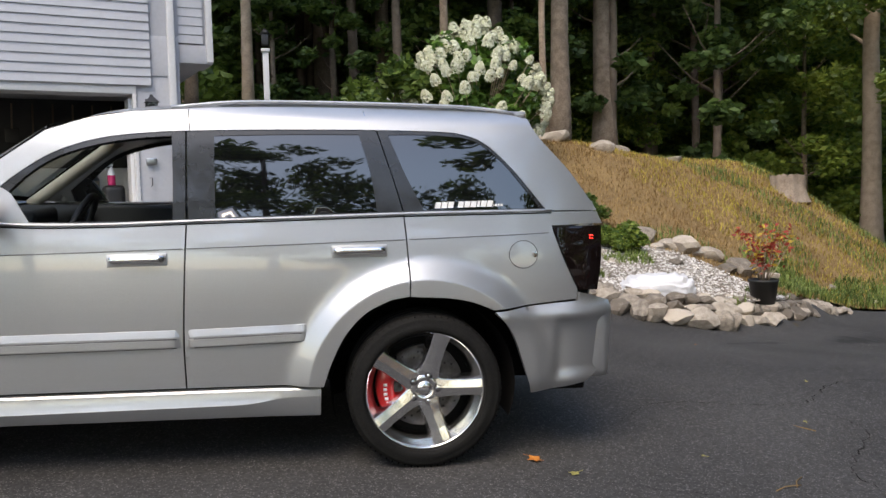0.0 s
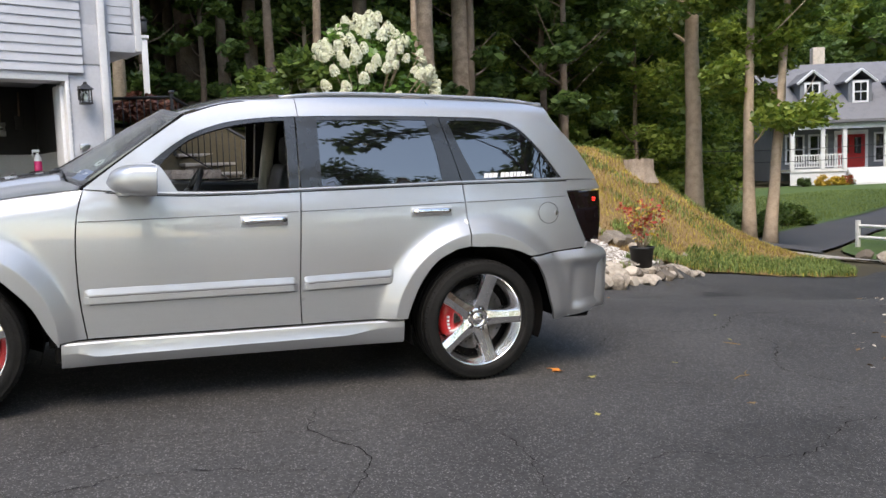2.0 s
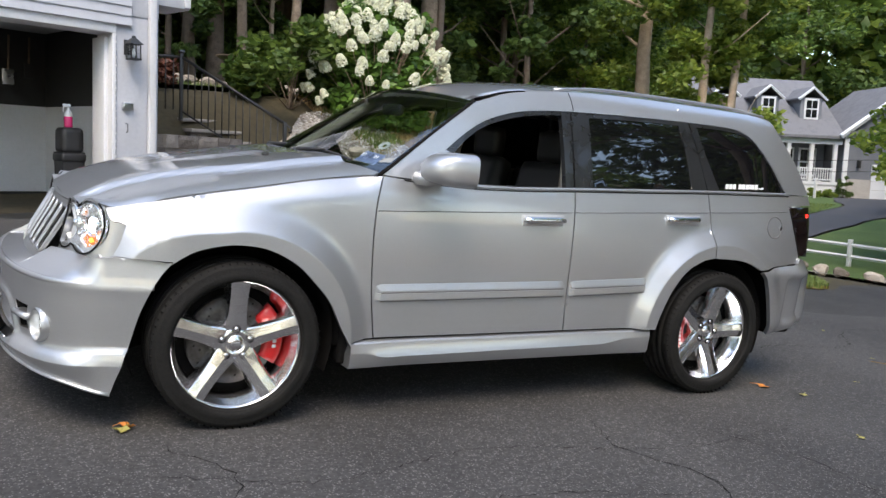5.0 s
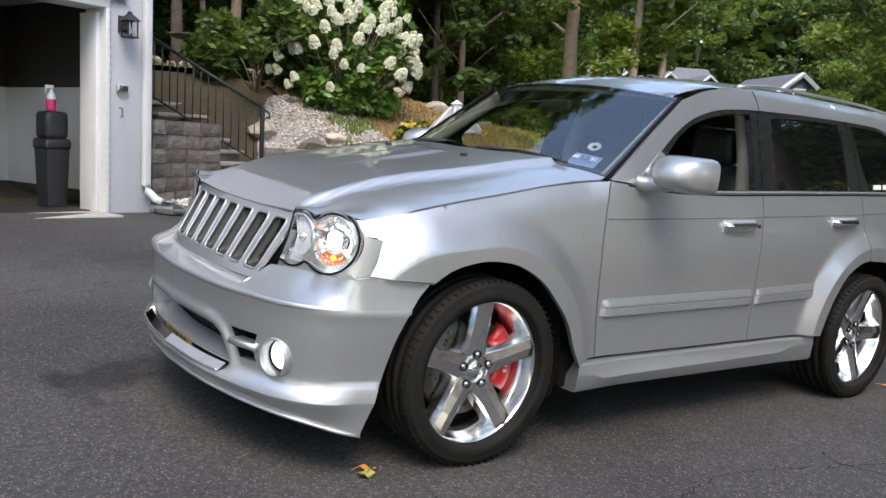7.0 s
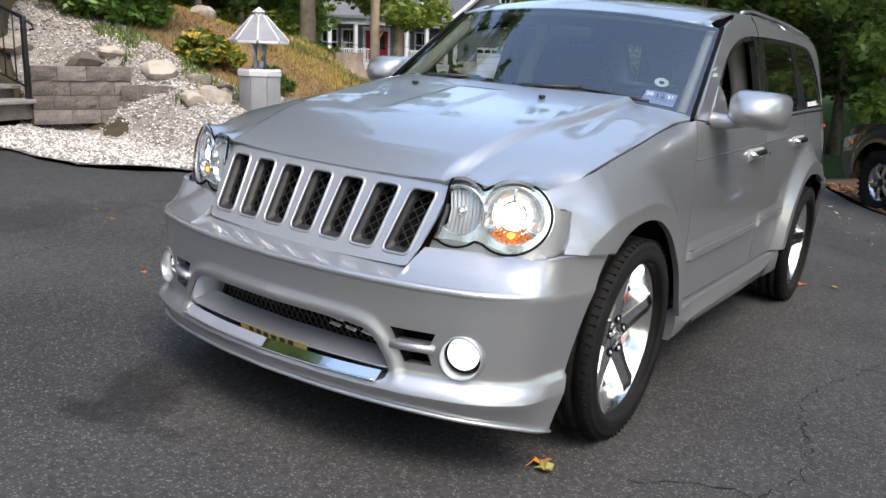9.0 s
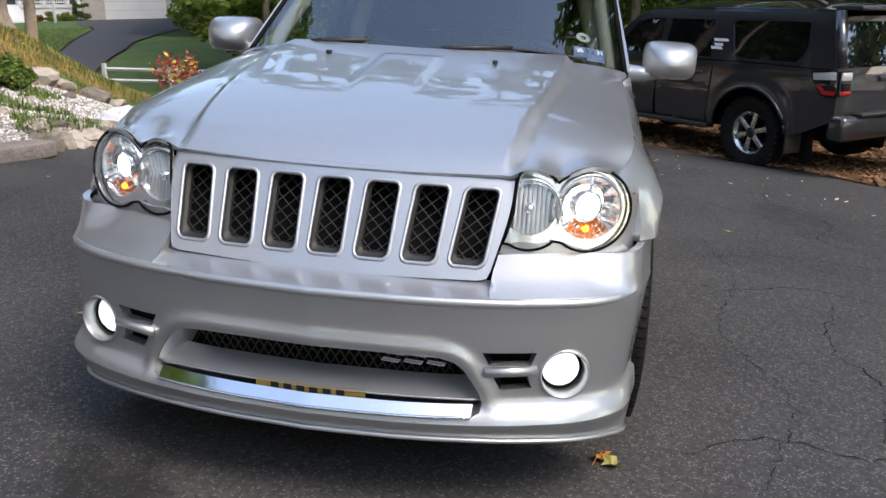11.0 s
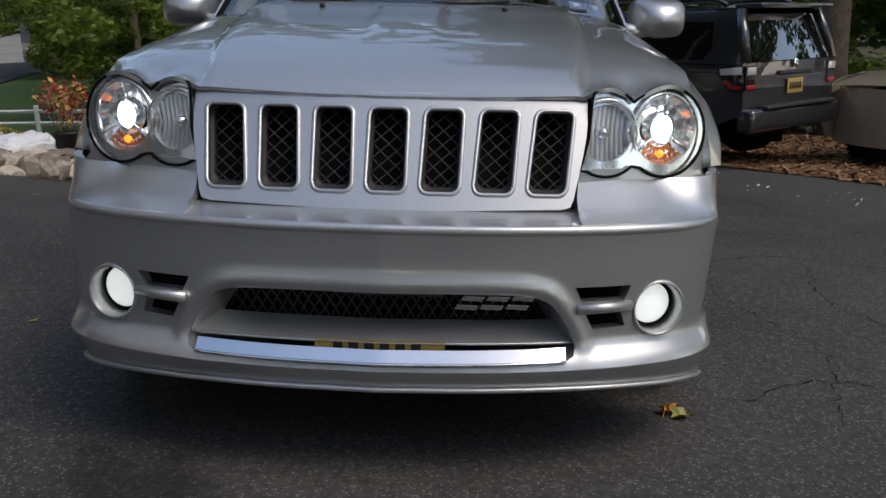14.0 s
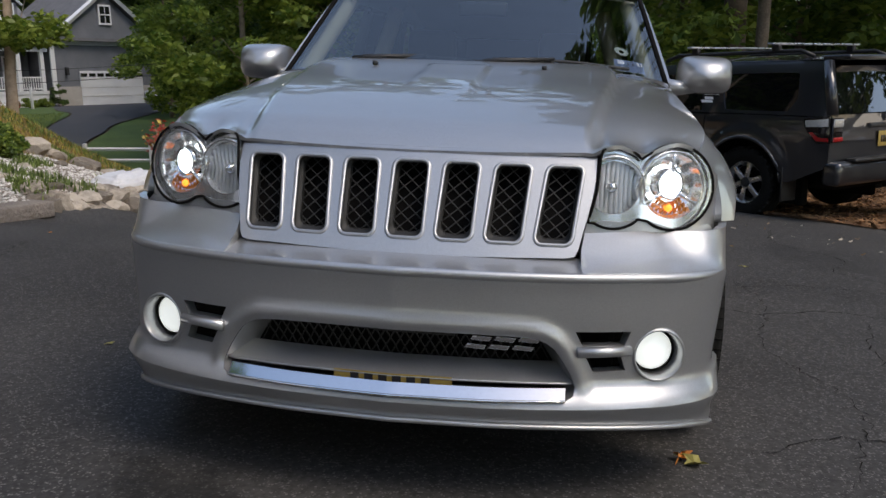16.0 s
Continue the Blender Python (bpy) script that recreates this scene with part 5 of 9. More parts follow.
shoulder_poly = outline(notch, topc, end, [(s_x(-3.075), 0.708), (s_x(-3.112), 0.66), (su, EDGE_U)], [(su, EDGE_U), (0.75, EDGE_U), (0.5, EDGE_U), (s_y(0.452), EDGE_U)], [(s_y(0.452), EDGE_U), (s_y(0.452), 0.630)])
vent_u = [(s_y(0.444), 0.474), (s_y(0.580), 0.474), (s_y(0.568), 0.437), (s_y(0.464), 0.437)]
vent_l = [(s_y(0.474), 0.410), (s_y(0.562), 0.409), (s_y(0.576), 0.373), (s_y(0.495), 0.370)]
FOG_Y, FOG_Z, FOG_R = 0.655, 0.412, 0.063
FOG_S = s_y(FOG_Y)
fog_hole = [(FOG_S + FOG_R * math.cos(a), FOG_Z + FOG_R * math.sin(a)) for a in np.linspace(0, 2 * math.pi, 32, endpoint=False)]
holes = [mouth]
for h in (vent_u, vent_l, fog_hole):
    holes += [h, [(-a, z) for a, z in reversed(h)]]
bumper = part("front_bumper", shell(poly, bumper_fn, (-1, 0, 0), 0.013, holes=holes, thick=0.03), M_SILVER, jeep)
part("bumper_lip", shell(lip_poly, bumper_fn, (-1, 0, 0), 0.014, thick=0.02), M_SILVER, bumper)
part("lip_edge", tube([bumper_fn(a, z, 0.004) + Vector((0, 0, -0.004)) for a, z in [(-a, z) for a, z in spline(low, 0.03)] + list(reversed(spline(low, 0.03)[:-1]))], 0.007, 8), M_SILVER, bumper)
for s in (-1, 1):
    part("bumper_shoulder", shell([(s * a, z) for a, z in shoulder_poly], bumper_fn, (-1, 0, 0.5), 0.014, thick=0.02), M_SILVER, bumper)
part("bumper_shelf", grid_bm(lambda u, v: bumper_fn(s_y(0.455) * u, EDGE_U).lerp(grille_fn(0.445 * u, 0.6385) + Vector((0.02, 0, 0)), v), 90, 4), M_SILVER, bumper)


def crest_point(sv):
    """Centre of the rounded edge between the bumper's face and its top."""
    c = bumper_fn(sv, EDGE_U, -0.0095 - 0.006 * sm(0.66, 0.95, abs(sv)))
    return c + Vector((0, 0, -0.0055))


part("bumper_crest", tube([crest_point(v) for v in np.linspace(-su, su, 121)], 0.013, 16), M_SILVER, bumper)


def sleeve(ring, deep, draw):
    """Walls that run back from an opening and narrow a little."""
    bm = bmesh.new()
    cx = sum(a for a, z in ring) / len(ring)
    cz = sum(z for a, z in ring) / len(ring)
    rows = []
    for k in range(4):
        t = k / 3
        rows.append([bm.verts.new(bumper_fn(a, z) + Vector((0.004 + deep * t, (cx - a) * draw * t, (cz - z) * draw * t))) for a, z in ring])
    n = len(ring)
    for a, b in zip(rows, rows[1:]):
        for i in range(n):
            bm.faces.new((a[i], a[(i + 1) % n], b[(i + 1) % n], b[i]))
    return bm


part("mouth_sleeve", sleeve(dense(mouth, 0.02), 0.10, 0.10), M_SILVER, bumper)
for s in (-1, 1):
    for v in (vent_u, vent_l):
        part("vent_sleeve", sleeve([(s * a, z) for a, z in dense(v, 0.02)], 0.045, 0.05), M_NEARBLACK, bumper)
    c = bumper_fn(s * FOG_S, FOG_Z)
    fm = Matrix.Translation(c) @ Matrix.Rotation(radians(-s * 16), 4, "Z")
    fog = part("fog_lamp", lathe([(0.070, 0.026), (0.0705, 0.004), (0.068, -0.010), (0.064, -0.014), (0.0605, -0.010), (0.058, 0.010), (0.055, 0.048)], 40, "X", m=fm), M_SILVER, bumper, "round fog lamp in a deep silver bezel")
    lens_m = fm @ Matrix.Translation((0.0, -s * 0.002, 0.003))
    part("fog_lens", lathe([(0.0005, 0.012), (0.022, 0.014), (0.040, 0.020), (0.050, 0.030)], 32, "X", m=lens_m), M_FOGGLOW, fog, "lit white fog lamp lens")
    part("fog_gasket", lathe([(0.050, 0.028), (0.052, 0.022), (0.0555, 0.026), (0.056, 0.036)], 32, "X", m=lens_m), M_NEARBLACK, fog, "black gasket round the lens")
    part("vent_bar", tube([bumper_fn(s * s_y(0.452), 0.423, 0.004), bumper_fn(s * s_y(0.52), 0.424, 0.006), bumper_fn(s * s_y(0.582), 0.425, 0.004)], 0.0135, 10), M_SILVER, bumper)
# near-black sheet painting the shade behind the openings, then mesh, splitter, tray
part("mouth_shadow", grid_bm(lambda u, v: bumper_fn(u, 0.26 + 0.24 * v, 0) + Vector((0.16, 0, 0)), 30, 3, -0.78, 0.78), M_NEARBLACK, bumper)
wires = bmesh.new()
for k in range(-34, 35):
    for dirn in (-1, 1):
        a0 = k * 0.026
        pts = []
        for q in np.linspace(0, 1, 4):
            z = 0.352 + 0.112 * q
            pts.append((a0 + dirn * 0.065 * (q - 0.5), z))
        if max(abs(p[0]) for p in pts) < 0.40:
            tube([bumper_fn(a, z) + Vector((0.112, 0, 0)) for a, z in pts], 0.0022, 4, bm=wires, caps=False)
part("lower_mesh", wires, M_WIRE, bumper, "black diamond wire mesh")
tray = lambda d: (lambda u, v: bumper_fn(u, 0.333) + Vector((0.018 + 0.080 * v - d * 0.3, 0, 0.006 + 0.034 * v + d)))
part("lower_tray", grid_bm(tray(0.0), 30, 4, -0.452, 0.452), M_SILVER, bumper)
part("tray_lip", tube([tray(0.0)(u, 0.0) for u in np.linspace(-0.452, 0.452, 31)], 0.0035, 6), M_SILVER, bumper)
part("splitter", grid_bm(lambda u, v: bumper_fn(u, 0.301) + Vector((-0.004 + 0.030 * v, 0, 0.026 * v + 0.004 * (u / 0.44) ** 2)), 40, 5, -0.428, 0.428), M_CHROME, bumper, "chromed lower strip of the mouth")
part("splitter_bead", tube([bumper_fn(u, 0.301) + Vector((-0.006, 0, 0.002 + 0.004 * (u / 0.44) ** 2)) for u in np.linspace(-0.428, 0.428, 41)], 0.004, 6), M_CHROME, bumper)
# the plate's reflection in the chrome, built as a solid plate with bars
mirrored_plate_fn = lambda d: (lambda u, v: bumper_fn(u, 0.329) + Vector((0.024 - d - 0.006 * v, 0, -0.014 + 0.030 * v)))
pl = part("number_plate", grid_bm(mirrored_plate_fn(0.0), 12, 3, -0.150, 0.150), M_PLATE, bumper, "reflection of a yellow plate, modelled as a plate in the mouth")
bm = bmesh.new()
for k in range(6):
    u0 = -0.095 + 0.036 * k
    bm.faces.new([bm.verts.new(mirrored_plate_fn(0.002)(u, v)) for u, v in ((u0, 0.25), (u0 + 0.022, 0.25), (u0 + 0.022, 0.80), (u0, 0.80))])
part("plate_marking", bm, M_INK, pl)
part("sensor_box", bbox((-3.585, 0.02, 0.448), (0.03, 0.062, 0.020), 0.004), M_PLASTIC, bumper)
part("hose", tube([(-3.555, 0.12, 0.436), (-3.56, 0.02, 0.434), (-3.555, -0.14, 0.432)], 0.006, 6), M_PLASTIC, bumper)


# slanted bright badge in the mouth, drawn as plain bars
bm = bmesh.new()
shear = Matrix(((1, 0, 0.65, 0), (0, 1, 0, 0), (0, 0, 1, 0), (0, 0, 0, 1)))
for k in range(3):
    m = Matrix.Translation((bumper_fn(s_y(0.20 + 0.060 * k), 0.42).x + 0.088, -0.180 - 0.060 * k, 0.418)) @ Matrix.Rotation(radians(-90 - 8), 4, "Z") @ shear
    for z in (0.011, -0.011):
        bbox((0.024, 0, z), (0.050, 0.006, 0.012), 0.001, bm=bm, m=m)
part("badge", bm, M_CHROME, bumper, "slanted chrome badge shown as bars")

# grille with seven upright slots
gp = outline([(-0.475, 0.893), (0.0, 0.897), (0.475, 0.893)], [(0.475, 0.893), (0.470, 0.80), (0.438, 0.662)], [(0.438, 0.662), (0.43, 0.646), (0.41, 0.641)], [(0.41, 0.641), (0.0, 0.632), (-0.41, 0.641)], [(-0.41, 0.641), (-0.43, 0.646), (-0.438, 0.662)], [(-0.438, 0.662), (-0.470, 0.80), (-0.475, 0.893)])


def slot(k, grow=0.0):
    out = []
    for cx, cz, a0 in ((1, 1, 0), (-1, 1, 90), (-1, -1, 180), (1, -1, 270)):
        for a in range(a0, a0 + 91, 18):
            z = 0.7655 + cz * (0.096 - 0.02 + grow) + 0.02 * math.sin(radians(a))
            y0 = k * (0.1325 - 0.008 * (0.862 - z) / 0.19)
            out.append((y0 + cx * (0.0475 - 0.02 + grow) + 0.02 * math.cos(radians(a)), z))
    return out


slots = [slot(k) for k in range(-3, 4)]
grille = part("grille", shell(gp, grille_fn, (-1, 0, 0), 0.03, holes=slots, thick=0.010), M_SILVER, jeep, "silver grille with seven upright slots")
for k in range(-3, 4):
    part("slot_rim", tube([grille_fn(y, z) + Vector((0.001, 0, 0)) for y, z in slot(k, -0.0005)], 0.0056, 8, closed=True), M_SILVER, grille)
    bm = bmesh.new()
    loops = []
    for grow, deep in ((-0.0015, 0.010), (-0.0035, 0.026), (-0.0095, 0.027), (-0.0105, 0.050)):
        loops.append([bm.verts.new(grille_fn(y, z) + Vector((deep, 0, 0))) for y, z in slot(k, grow)])
    for la, lb in zip(loops, loops[1:]):
        for i in range(len(la)):
            bm.faces.new((la[i], la[(i + 1) % len(la)], lb[(i + 1) % len(lb)], lb[i]))
    part("slot_frame", bm, M_PLASTIC, grille, "black inner frame of the slot")
    bm = bmesh.new()
    zs0, zs1 = 0.668, 0.863
    for j in range(-5, 9):
        for dirn in (-1, 1):
            pts = []
            for q in np.linspace(0, 1, 9):
                yy = -0.05 + 0.10 * q
                z = zs0 + 0.033 * j + 0.10 * 0.82 * (q if dirn > 0 else 1 - q)
                if zs0 < z < zs1:
                    y = k * (0.1325 - 0.008 * (0.862 - z) / 0.19) + yy * 0.95
                    pts.append(grille_fn(y, z) + Vector((0.034, 0, 0)))
            if len(pts) > 1:
                tube(pts, 0.0016, 4, bm=bm, caps=False)
    part("slot_mesh", bm, M_WIRE, grille, "black diamond wire mesh")
# near-black sheet standing in for the shade behind the slots
part("grille_shadow", grid_bm(lambda u, v: grille_fn(u, v) + Vector((0.085, 0, 0)), 10, 4, -0.47, 0.47, 0.64, 0.895), M_NEARBLACK, grille)

# headlamps: a large outer and a smaller inner round reflector under one lens
def lamp_fn(s):
    def f(y, z):
        return Vector((-3.462 + 0.62 * max(0, abs(y) - 0.44) ** 1.55 + 0.16 * (z - 0.72), s * abs(y), z))
    return f


def grille_edge(z):
    """Half width of the grille at a height."""
    return 0.438 + 0.032 * min(1, max(0, (z - 0.662) / 0.138)) + 0.005 * min(1, max(0, (z - 0.80) / 0.093))


def beside_grille(bm):
    """Trims what would run into the grille."""
    bmesh.ops.delete(bm, geom=[v for v in bm.verts if abs(v.co.y) < grille_edge(v.co.z) + 0.006], context="VERTS")
    return bm


def headlamp(s):
    f = lamp_fn(s)
    oy, oz, orad = 0.676, 0.816, 0.103
    iy, iz, irad = 0.523, 0.811, 0.094
    # outer ring from the lower notch clockwise over the top to the upper notch
    outer = [(oy + orad * math.cos(radians(a)), oz + orad * 1.02 * math.sin(radians(a))) for a in range(-128, 129, 8)]
    inner = [(iy + irad * math.cos(radians(a)), iz + irad * 1.05 * math.sin(radians(a))) for a in range(46, 136, 8)]
    inner_low = [(iy + irad * math.cos(radians(a)), iz + irad * 1.05 * math.sin(radians(a))) for a in range(-120, -45, 8)]
    poly = outer + [q for q in inner if q[0] > grille_edge(q[1]) + 0.012] + [(grille_edge(z) + 0.012, z) for z in (0.886, 0.84, 0.80, 0.76, 0.722)] + [q for q in inner_low if q[0] > grille_edge(q[1]) + 0.016]
    eyes = [[(cy + q * math.cos(a), cz + q * math.sin(a)) for a in np.linspace(0, 2 * math.pi, 30, endpoint=False)] for cy, cz, q in ((oy, oz, 0.082), (iy, iz, 0.068))]
    lamp = part("headlamp", shell(shrink(poly, -0.004), lambda y, z: f(y, z) + Vector((0.020, 0, 0)), (-1, 0, 0), 0.02, holes=eyes, thick=0.0), M_REFLECT, jeep, "lit double round headlamp under one clear lens")
    rimpts = [f(y, z) + Vector((0.006, 0, 0)) for y, z in dense(shrink(poly, -0.004), 0.02)]
    part("lamp_seal", tube(rimpts, 0.0040, 6, closed=True), M_NEARBLACK, lamp)
    part("lens", shell(poly, lambda y, z: f(y, z) + Vector((-0.012 * (1 - min(1, math.hypot(y - oy, z - oz) / orad) ** 2), 0, 0)), (-1, 0, 0), 0.03, thick=0.0), M_LENS, lamp, "clear lens")
    for cy, cz, r, deep in ((oy, oz, 0.092, 0.075), (iy, iz, 0.080, 0.055)):
        c = f(cy, cz)
        m = Matrix.Translation(c + Vector((0.012, 0, 0))) @ Matrix.Rotation(radians(-s * (24 if cy == oy else 13)), 4, "Z")
        big = cy == oy
        bezel = part("reflector_bezel", beside_grille(lathe([(r * 1.08, 0.022), (r * 1.05, 0.008), (r * 1.0, 0.003), (r * 0.93, 0.010)], 40, "X", m=m)), M_REFLECT, lamp)
        prof = [(r * 0.95, 0.006), (r * 0.85, 0.030), (r * 0.62, 0.050), (r * 0.36, 0.062)]
        bm = beside_grille(lathe(prof, 14 if big else 40, "X", m=m))
        refl = part("reflector", bm, M_REFLECT, lamp, "faceted chrome reflector", smooth=not big)
        if big:
            pm = m @ Matrix.Translation((0, 0, 0.006))
            part("projector", lathe([(0.0005, 0.008), (0.016, 0.011), (0.028, 0.020), (0.033, 0.036)], 28, "X", m=pm), M_XENON, refl, "glowing projector lens")
            part("projector_ring", lathe([(0.042, 0.04), (0.040, 0.012), (0.036, 0.011), (0.033, 0.03)], 28, "X", m=pm), M_CHROME, refl)
            for a in (90, 212, 328):
                d = Vector((0, math.cos(radians(a)), math.sin(radians(a))))
                part("reflector_rib", tube([m @ (d * 0.036 + Vector((0.014, 0, 0))), m @ (d * 0.088 + Vector((0.006, 0, 0)))], [0.006, 0.004], 6), M_REFLECT, refl)
            bm = bmesh.new()
            for a in np.arange(222, 318, 12):
                for r0, r1 in ((0.040, 0.058), (0.059, 0.074), (0.075, 0.086)):
                    q = [m @ Vector((0.016 + 0.008 * (k % 2), rr * math.cos(radians(b)), rr * math.sin(radians(b)))) for k, (rr, b) in enumerate(((r0, a), (r1, a), (r1, a + 11), (r0, a + 11)))]
                    bm.faces.new([bm.verts.new(v) for v in q])
            part("turn_signal", bm, M_AMBER, lamp, "amber turn signal facets", smooth=False)
            part("signal_bulb", lathe([(0.0005, -0.006), (0.008, -0.003), (0.012, 0.008)], 16, "X", m=m @ Matrix.Translation((0.014, 0, -0.056))), M_AMBERLIT, lamp, "glowing amber bulb")
        else:
            part("bulb_shield", lathe([(0.0005, 0.012), (0.012, 0.016), (0.018, 0.04)], 20, "X", m=m), M_REFLECT, refl)
            bm = bmesh.new()
            for k in range(11):
                y = -0.062 + 0.0124 * k
                w = math.sqrt(max(0, 0.069 ** 2 - y * y))
                tube([m @ Vector((0.024, y, -w)), m @ Vector((0.036, y, 0)), m @ Vector((0.024, y, w))], 0.0062, 6, bm=bm)
            part("reflector_fluting", beside_grille(bm), M_FROST, refl)
    # filler under and over the lamps
    fl = outline([(0.442, 0.655), (0.50, 0.662), (0.60, 0.690), (0.840, 0.702)], [(0.840, 0.702), (0.846, 0.78), (0.842, 0.838), (0.830, 0.848)], [(0.830, 0.848), (0.795, 0.852), (0.782, 0.862), (0.748, 0.898), (0.712, 0.921), (0.678, 0.927), (0.648, 0.921), (0.618, 0.907), (0.592, 0.896), (0.565, 0.905), (0.535, 0.916), (0.505, 0.914), (0.482, 0.903)], [(0.482, 0.903), (0.474, 0.80), (0.442, 0.655)])

    def fascia(u, z):
        """Face round the lamp that bends back into the wing."""
        e = max(0.0, u - 0.735)
        p = f(min(u, 0.735) + 0.072 * math.sin(e / 0.072), z)
        return p + Vector((0.010 + 0.072 * (1 - math.cos(e / 0.072)), 0, 0))

    part("lamp_panel", shell(fl, fascia, (-1, 0, 0), 0.018, holes=[shrink(poly, -0.006)], thick=0.04), M_SILVER, jeep)
    lowp = outline([(0.456, 0.715), (0.50, 0.728), (0.55, 0.726), (0.60, 0.735), (0.64, 0.722), (0.70, 0.708), (0.775, 0.722)], [(0.775, 0.722), (0.80, 0.700)], [(0.80, 0.700), (0.452, 0.688)], [(0.452, 0.688), (0.456, 0.715)])
    part("lamp_sill", shell(lowp, lambda y, z: f(y, z) + Vector((0.012, 0, 0)), (-1, 0, 0), 0.03, thick=0.02), M_SILVER, jeep)


for s in (-1, 1):
    headlamp(s)
    # ledge from the bumper's shoulder back to the lamps
    bm = bmesh.new()
    prev = None
    for a, z in dense(outline(notch, topc[:3]), 0.02):
        p = bumper_fn(s * a, z)
        q = lamp_fn(s)(max(0.44, abs(p.y) * 0.985), z) + Vector((0.03, 0, -0.004))
        cur = [bm.verts.new(p + Vector((0.004, 0, -0.001))), bm.verts.new(q)]
        if prev:
            bm.faces.new((prev[0], prev[1], cur[1], cur[0]))
        prev = cur
    part("shoulder_ledge", bm, M_SILVER, bumper)

# dark innards: wheel wells, engine bay, floor, tail
for s in (-1, 1):
    for wx in (0.0, -WHEELBASE):
        part("wheel_well", lathe([(0.02, 0.42), (0.425, 0.42), (0.43, 0.60), (0.432, 0.83)], 30, "Y", m=Matrix.Translation((wx, 0, 0.37)) @ Matrix.Diagonal((1, s, 1, 1)), a0=-20, a1=200), M_NEARBLACK, jeep)
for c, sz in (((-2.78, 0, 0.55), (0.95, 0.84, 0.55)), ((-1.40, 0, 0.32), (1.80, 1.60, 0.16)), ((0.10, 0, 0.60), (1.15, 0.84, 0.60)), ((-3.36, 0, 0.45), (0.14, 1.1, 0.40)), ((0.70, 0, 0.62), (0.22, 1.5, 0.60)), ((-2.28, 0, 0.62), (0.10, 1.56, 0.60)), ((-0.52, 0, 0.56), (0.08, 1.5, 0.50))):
    part("underbody", bbox(c, sz, 0.02), M_NEARBLACK, jeep)
part("rear_gate", bbox((0.80, 0, 1.0), (0.10, 1.36, 0.5), 0.04), M_SILVER, jeep)
part("rear_glass", grid_bm(lambda u, v: Vector((0.84 - 0.33 * v, u * (0.66 - 0.14 * v), 1.2 + 0.42 * v)), 8, 8), M_TINT, jeep)
part("rear_bumper", bbox((0.86, 0, 0.56), (0.16, 1.5, 0.38), 0.05), M_SILVER, jeep)

# cabin
part("headliner", grid_bm(lambda u, v: Vector((-1.62 + 2.1 * v, u * 0.53, 1.50 + 0.10 * math.sin(math.pi * min(1, v * 1.3 + 0.12)))), 8, 10), M_BEIGE, jeep)
part("cargo_lining", bbox((-0.05, 0, 0.98), (0.9, 1.34, 0.36), 0.02), M_LEATHER, jeep)
for s in (-1, 1):
    part("door_lining", bbox((-1.50, s * 0.705, 0.85), (1.1, 0.05, 0.50), 0.02), M_DASH, jeep)
    part("pillar_lining", tube([screen(s * 0.93, v) + Vector((0.06, 0, -0.03)) for v in np.linspace(0, 1, 8)], 0.035, 8), M_BEIGE, jeep)
    part("pillar_lining", tube([(-1.02, s * 0.66, 0.95), (-1.0, s * 0.63, 1.25), (-0.98, s * 0.55, 1.52)], 0.045, 8), M_BEIGE, jeep)
    seat = part("front_seat", bbox((-1.33, s * 0.36, 0.66), (0.52, 0.50, 0.16), 0.05), M_LEATHER, jeep, "black leather front seat")
    part("backrest", bbox((-1.02, s * 0.36, 0.95), (0.14, 0.48, 0.60), 0.06, m=Matrix.Translation((-1.02, 0, 0.7)) @ Matrix.Rotation(radians(12), 4, "Y") @ Matrix.Translation((1.02, 0, -0.7))), M_LEATHER, seat)
    part("headrest", bbox((-0.90, s * 0.36, 1.33), (0.10, 0.27, 0.19), 0.045), M_LEATHER, seat)
    for dy in (-0.06, 0.06):
        part("headrest_post", tube([(-0.915, s * 0.36 + dy, 1.20), (-0.905, s * 0.36 + dy, 1.27)], 0.006, 6), M_CHROME, seat)
part("rear_bench", bbox((-0.35, 0, 0.95), (0.16, 1.25, 0.55), 0.06), M_LEATHER, jeep)
part("dashboard", bbox((-1.98, 0, 0.98), (0.42, 1.40, 0.24), 0.07, seg=4), M_DASH, jeep)
part("instrument_hood", bbox((-1.86, -0.36, 1.10), (0.22, 0.40, 0.09), 0.035, seg=3), M_DASH, jeep)
wheel_m = Matrix.Translation((-1.62, -0.36, 1.04)) @ Matrix.Rotation(radians(-66), 4, "Y")
steer = part("steering_wheel", tube([wheel_m @ Vector((0.185 * math.cos(a), 0.185 * math.sin(a), 0)) for a in np.linspace(0, 2 * math.pi, 32, endpoint=False)], 0.015, 8, closed=True), M_LEATHER, jeep)
for a in (0, 180, 270, 90):
    part("spoke", tube([wheel_m @ Vector((0.05 * math.cos(radians(a)), 0.05 * math.sin(radians(a)), 0.012)), wheel_m @ Vector((0.18 * math.cos(radians(a)), 0.18 * math.sin(radians(a)), 0))], 0.013, 6), M_LEATHER, steer)
part("airbag_cover", bbox((0, 0, 0.015), (0.13, 0.14, 0.04), 0.015, m=wheel_m), M_LEATHER, steer)
part("rear_mirror", bbox((-1.77, 0.0, 1.44), (0.035, 0.22, 0.06), 0.015), M_PLASTIC, jeep)


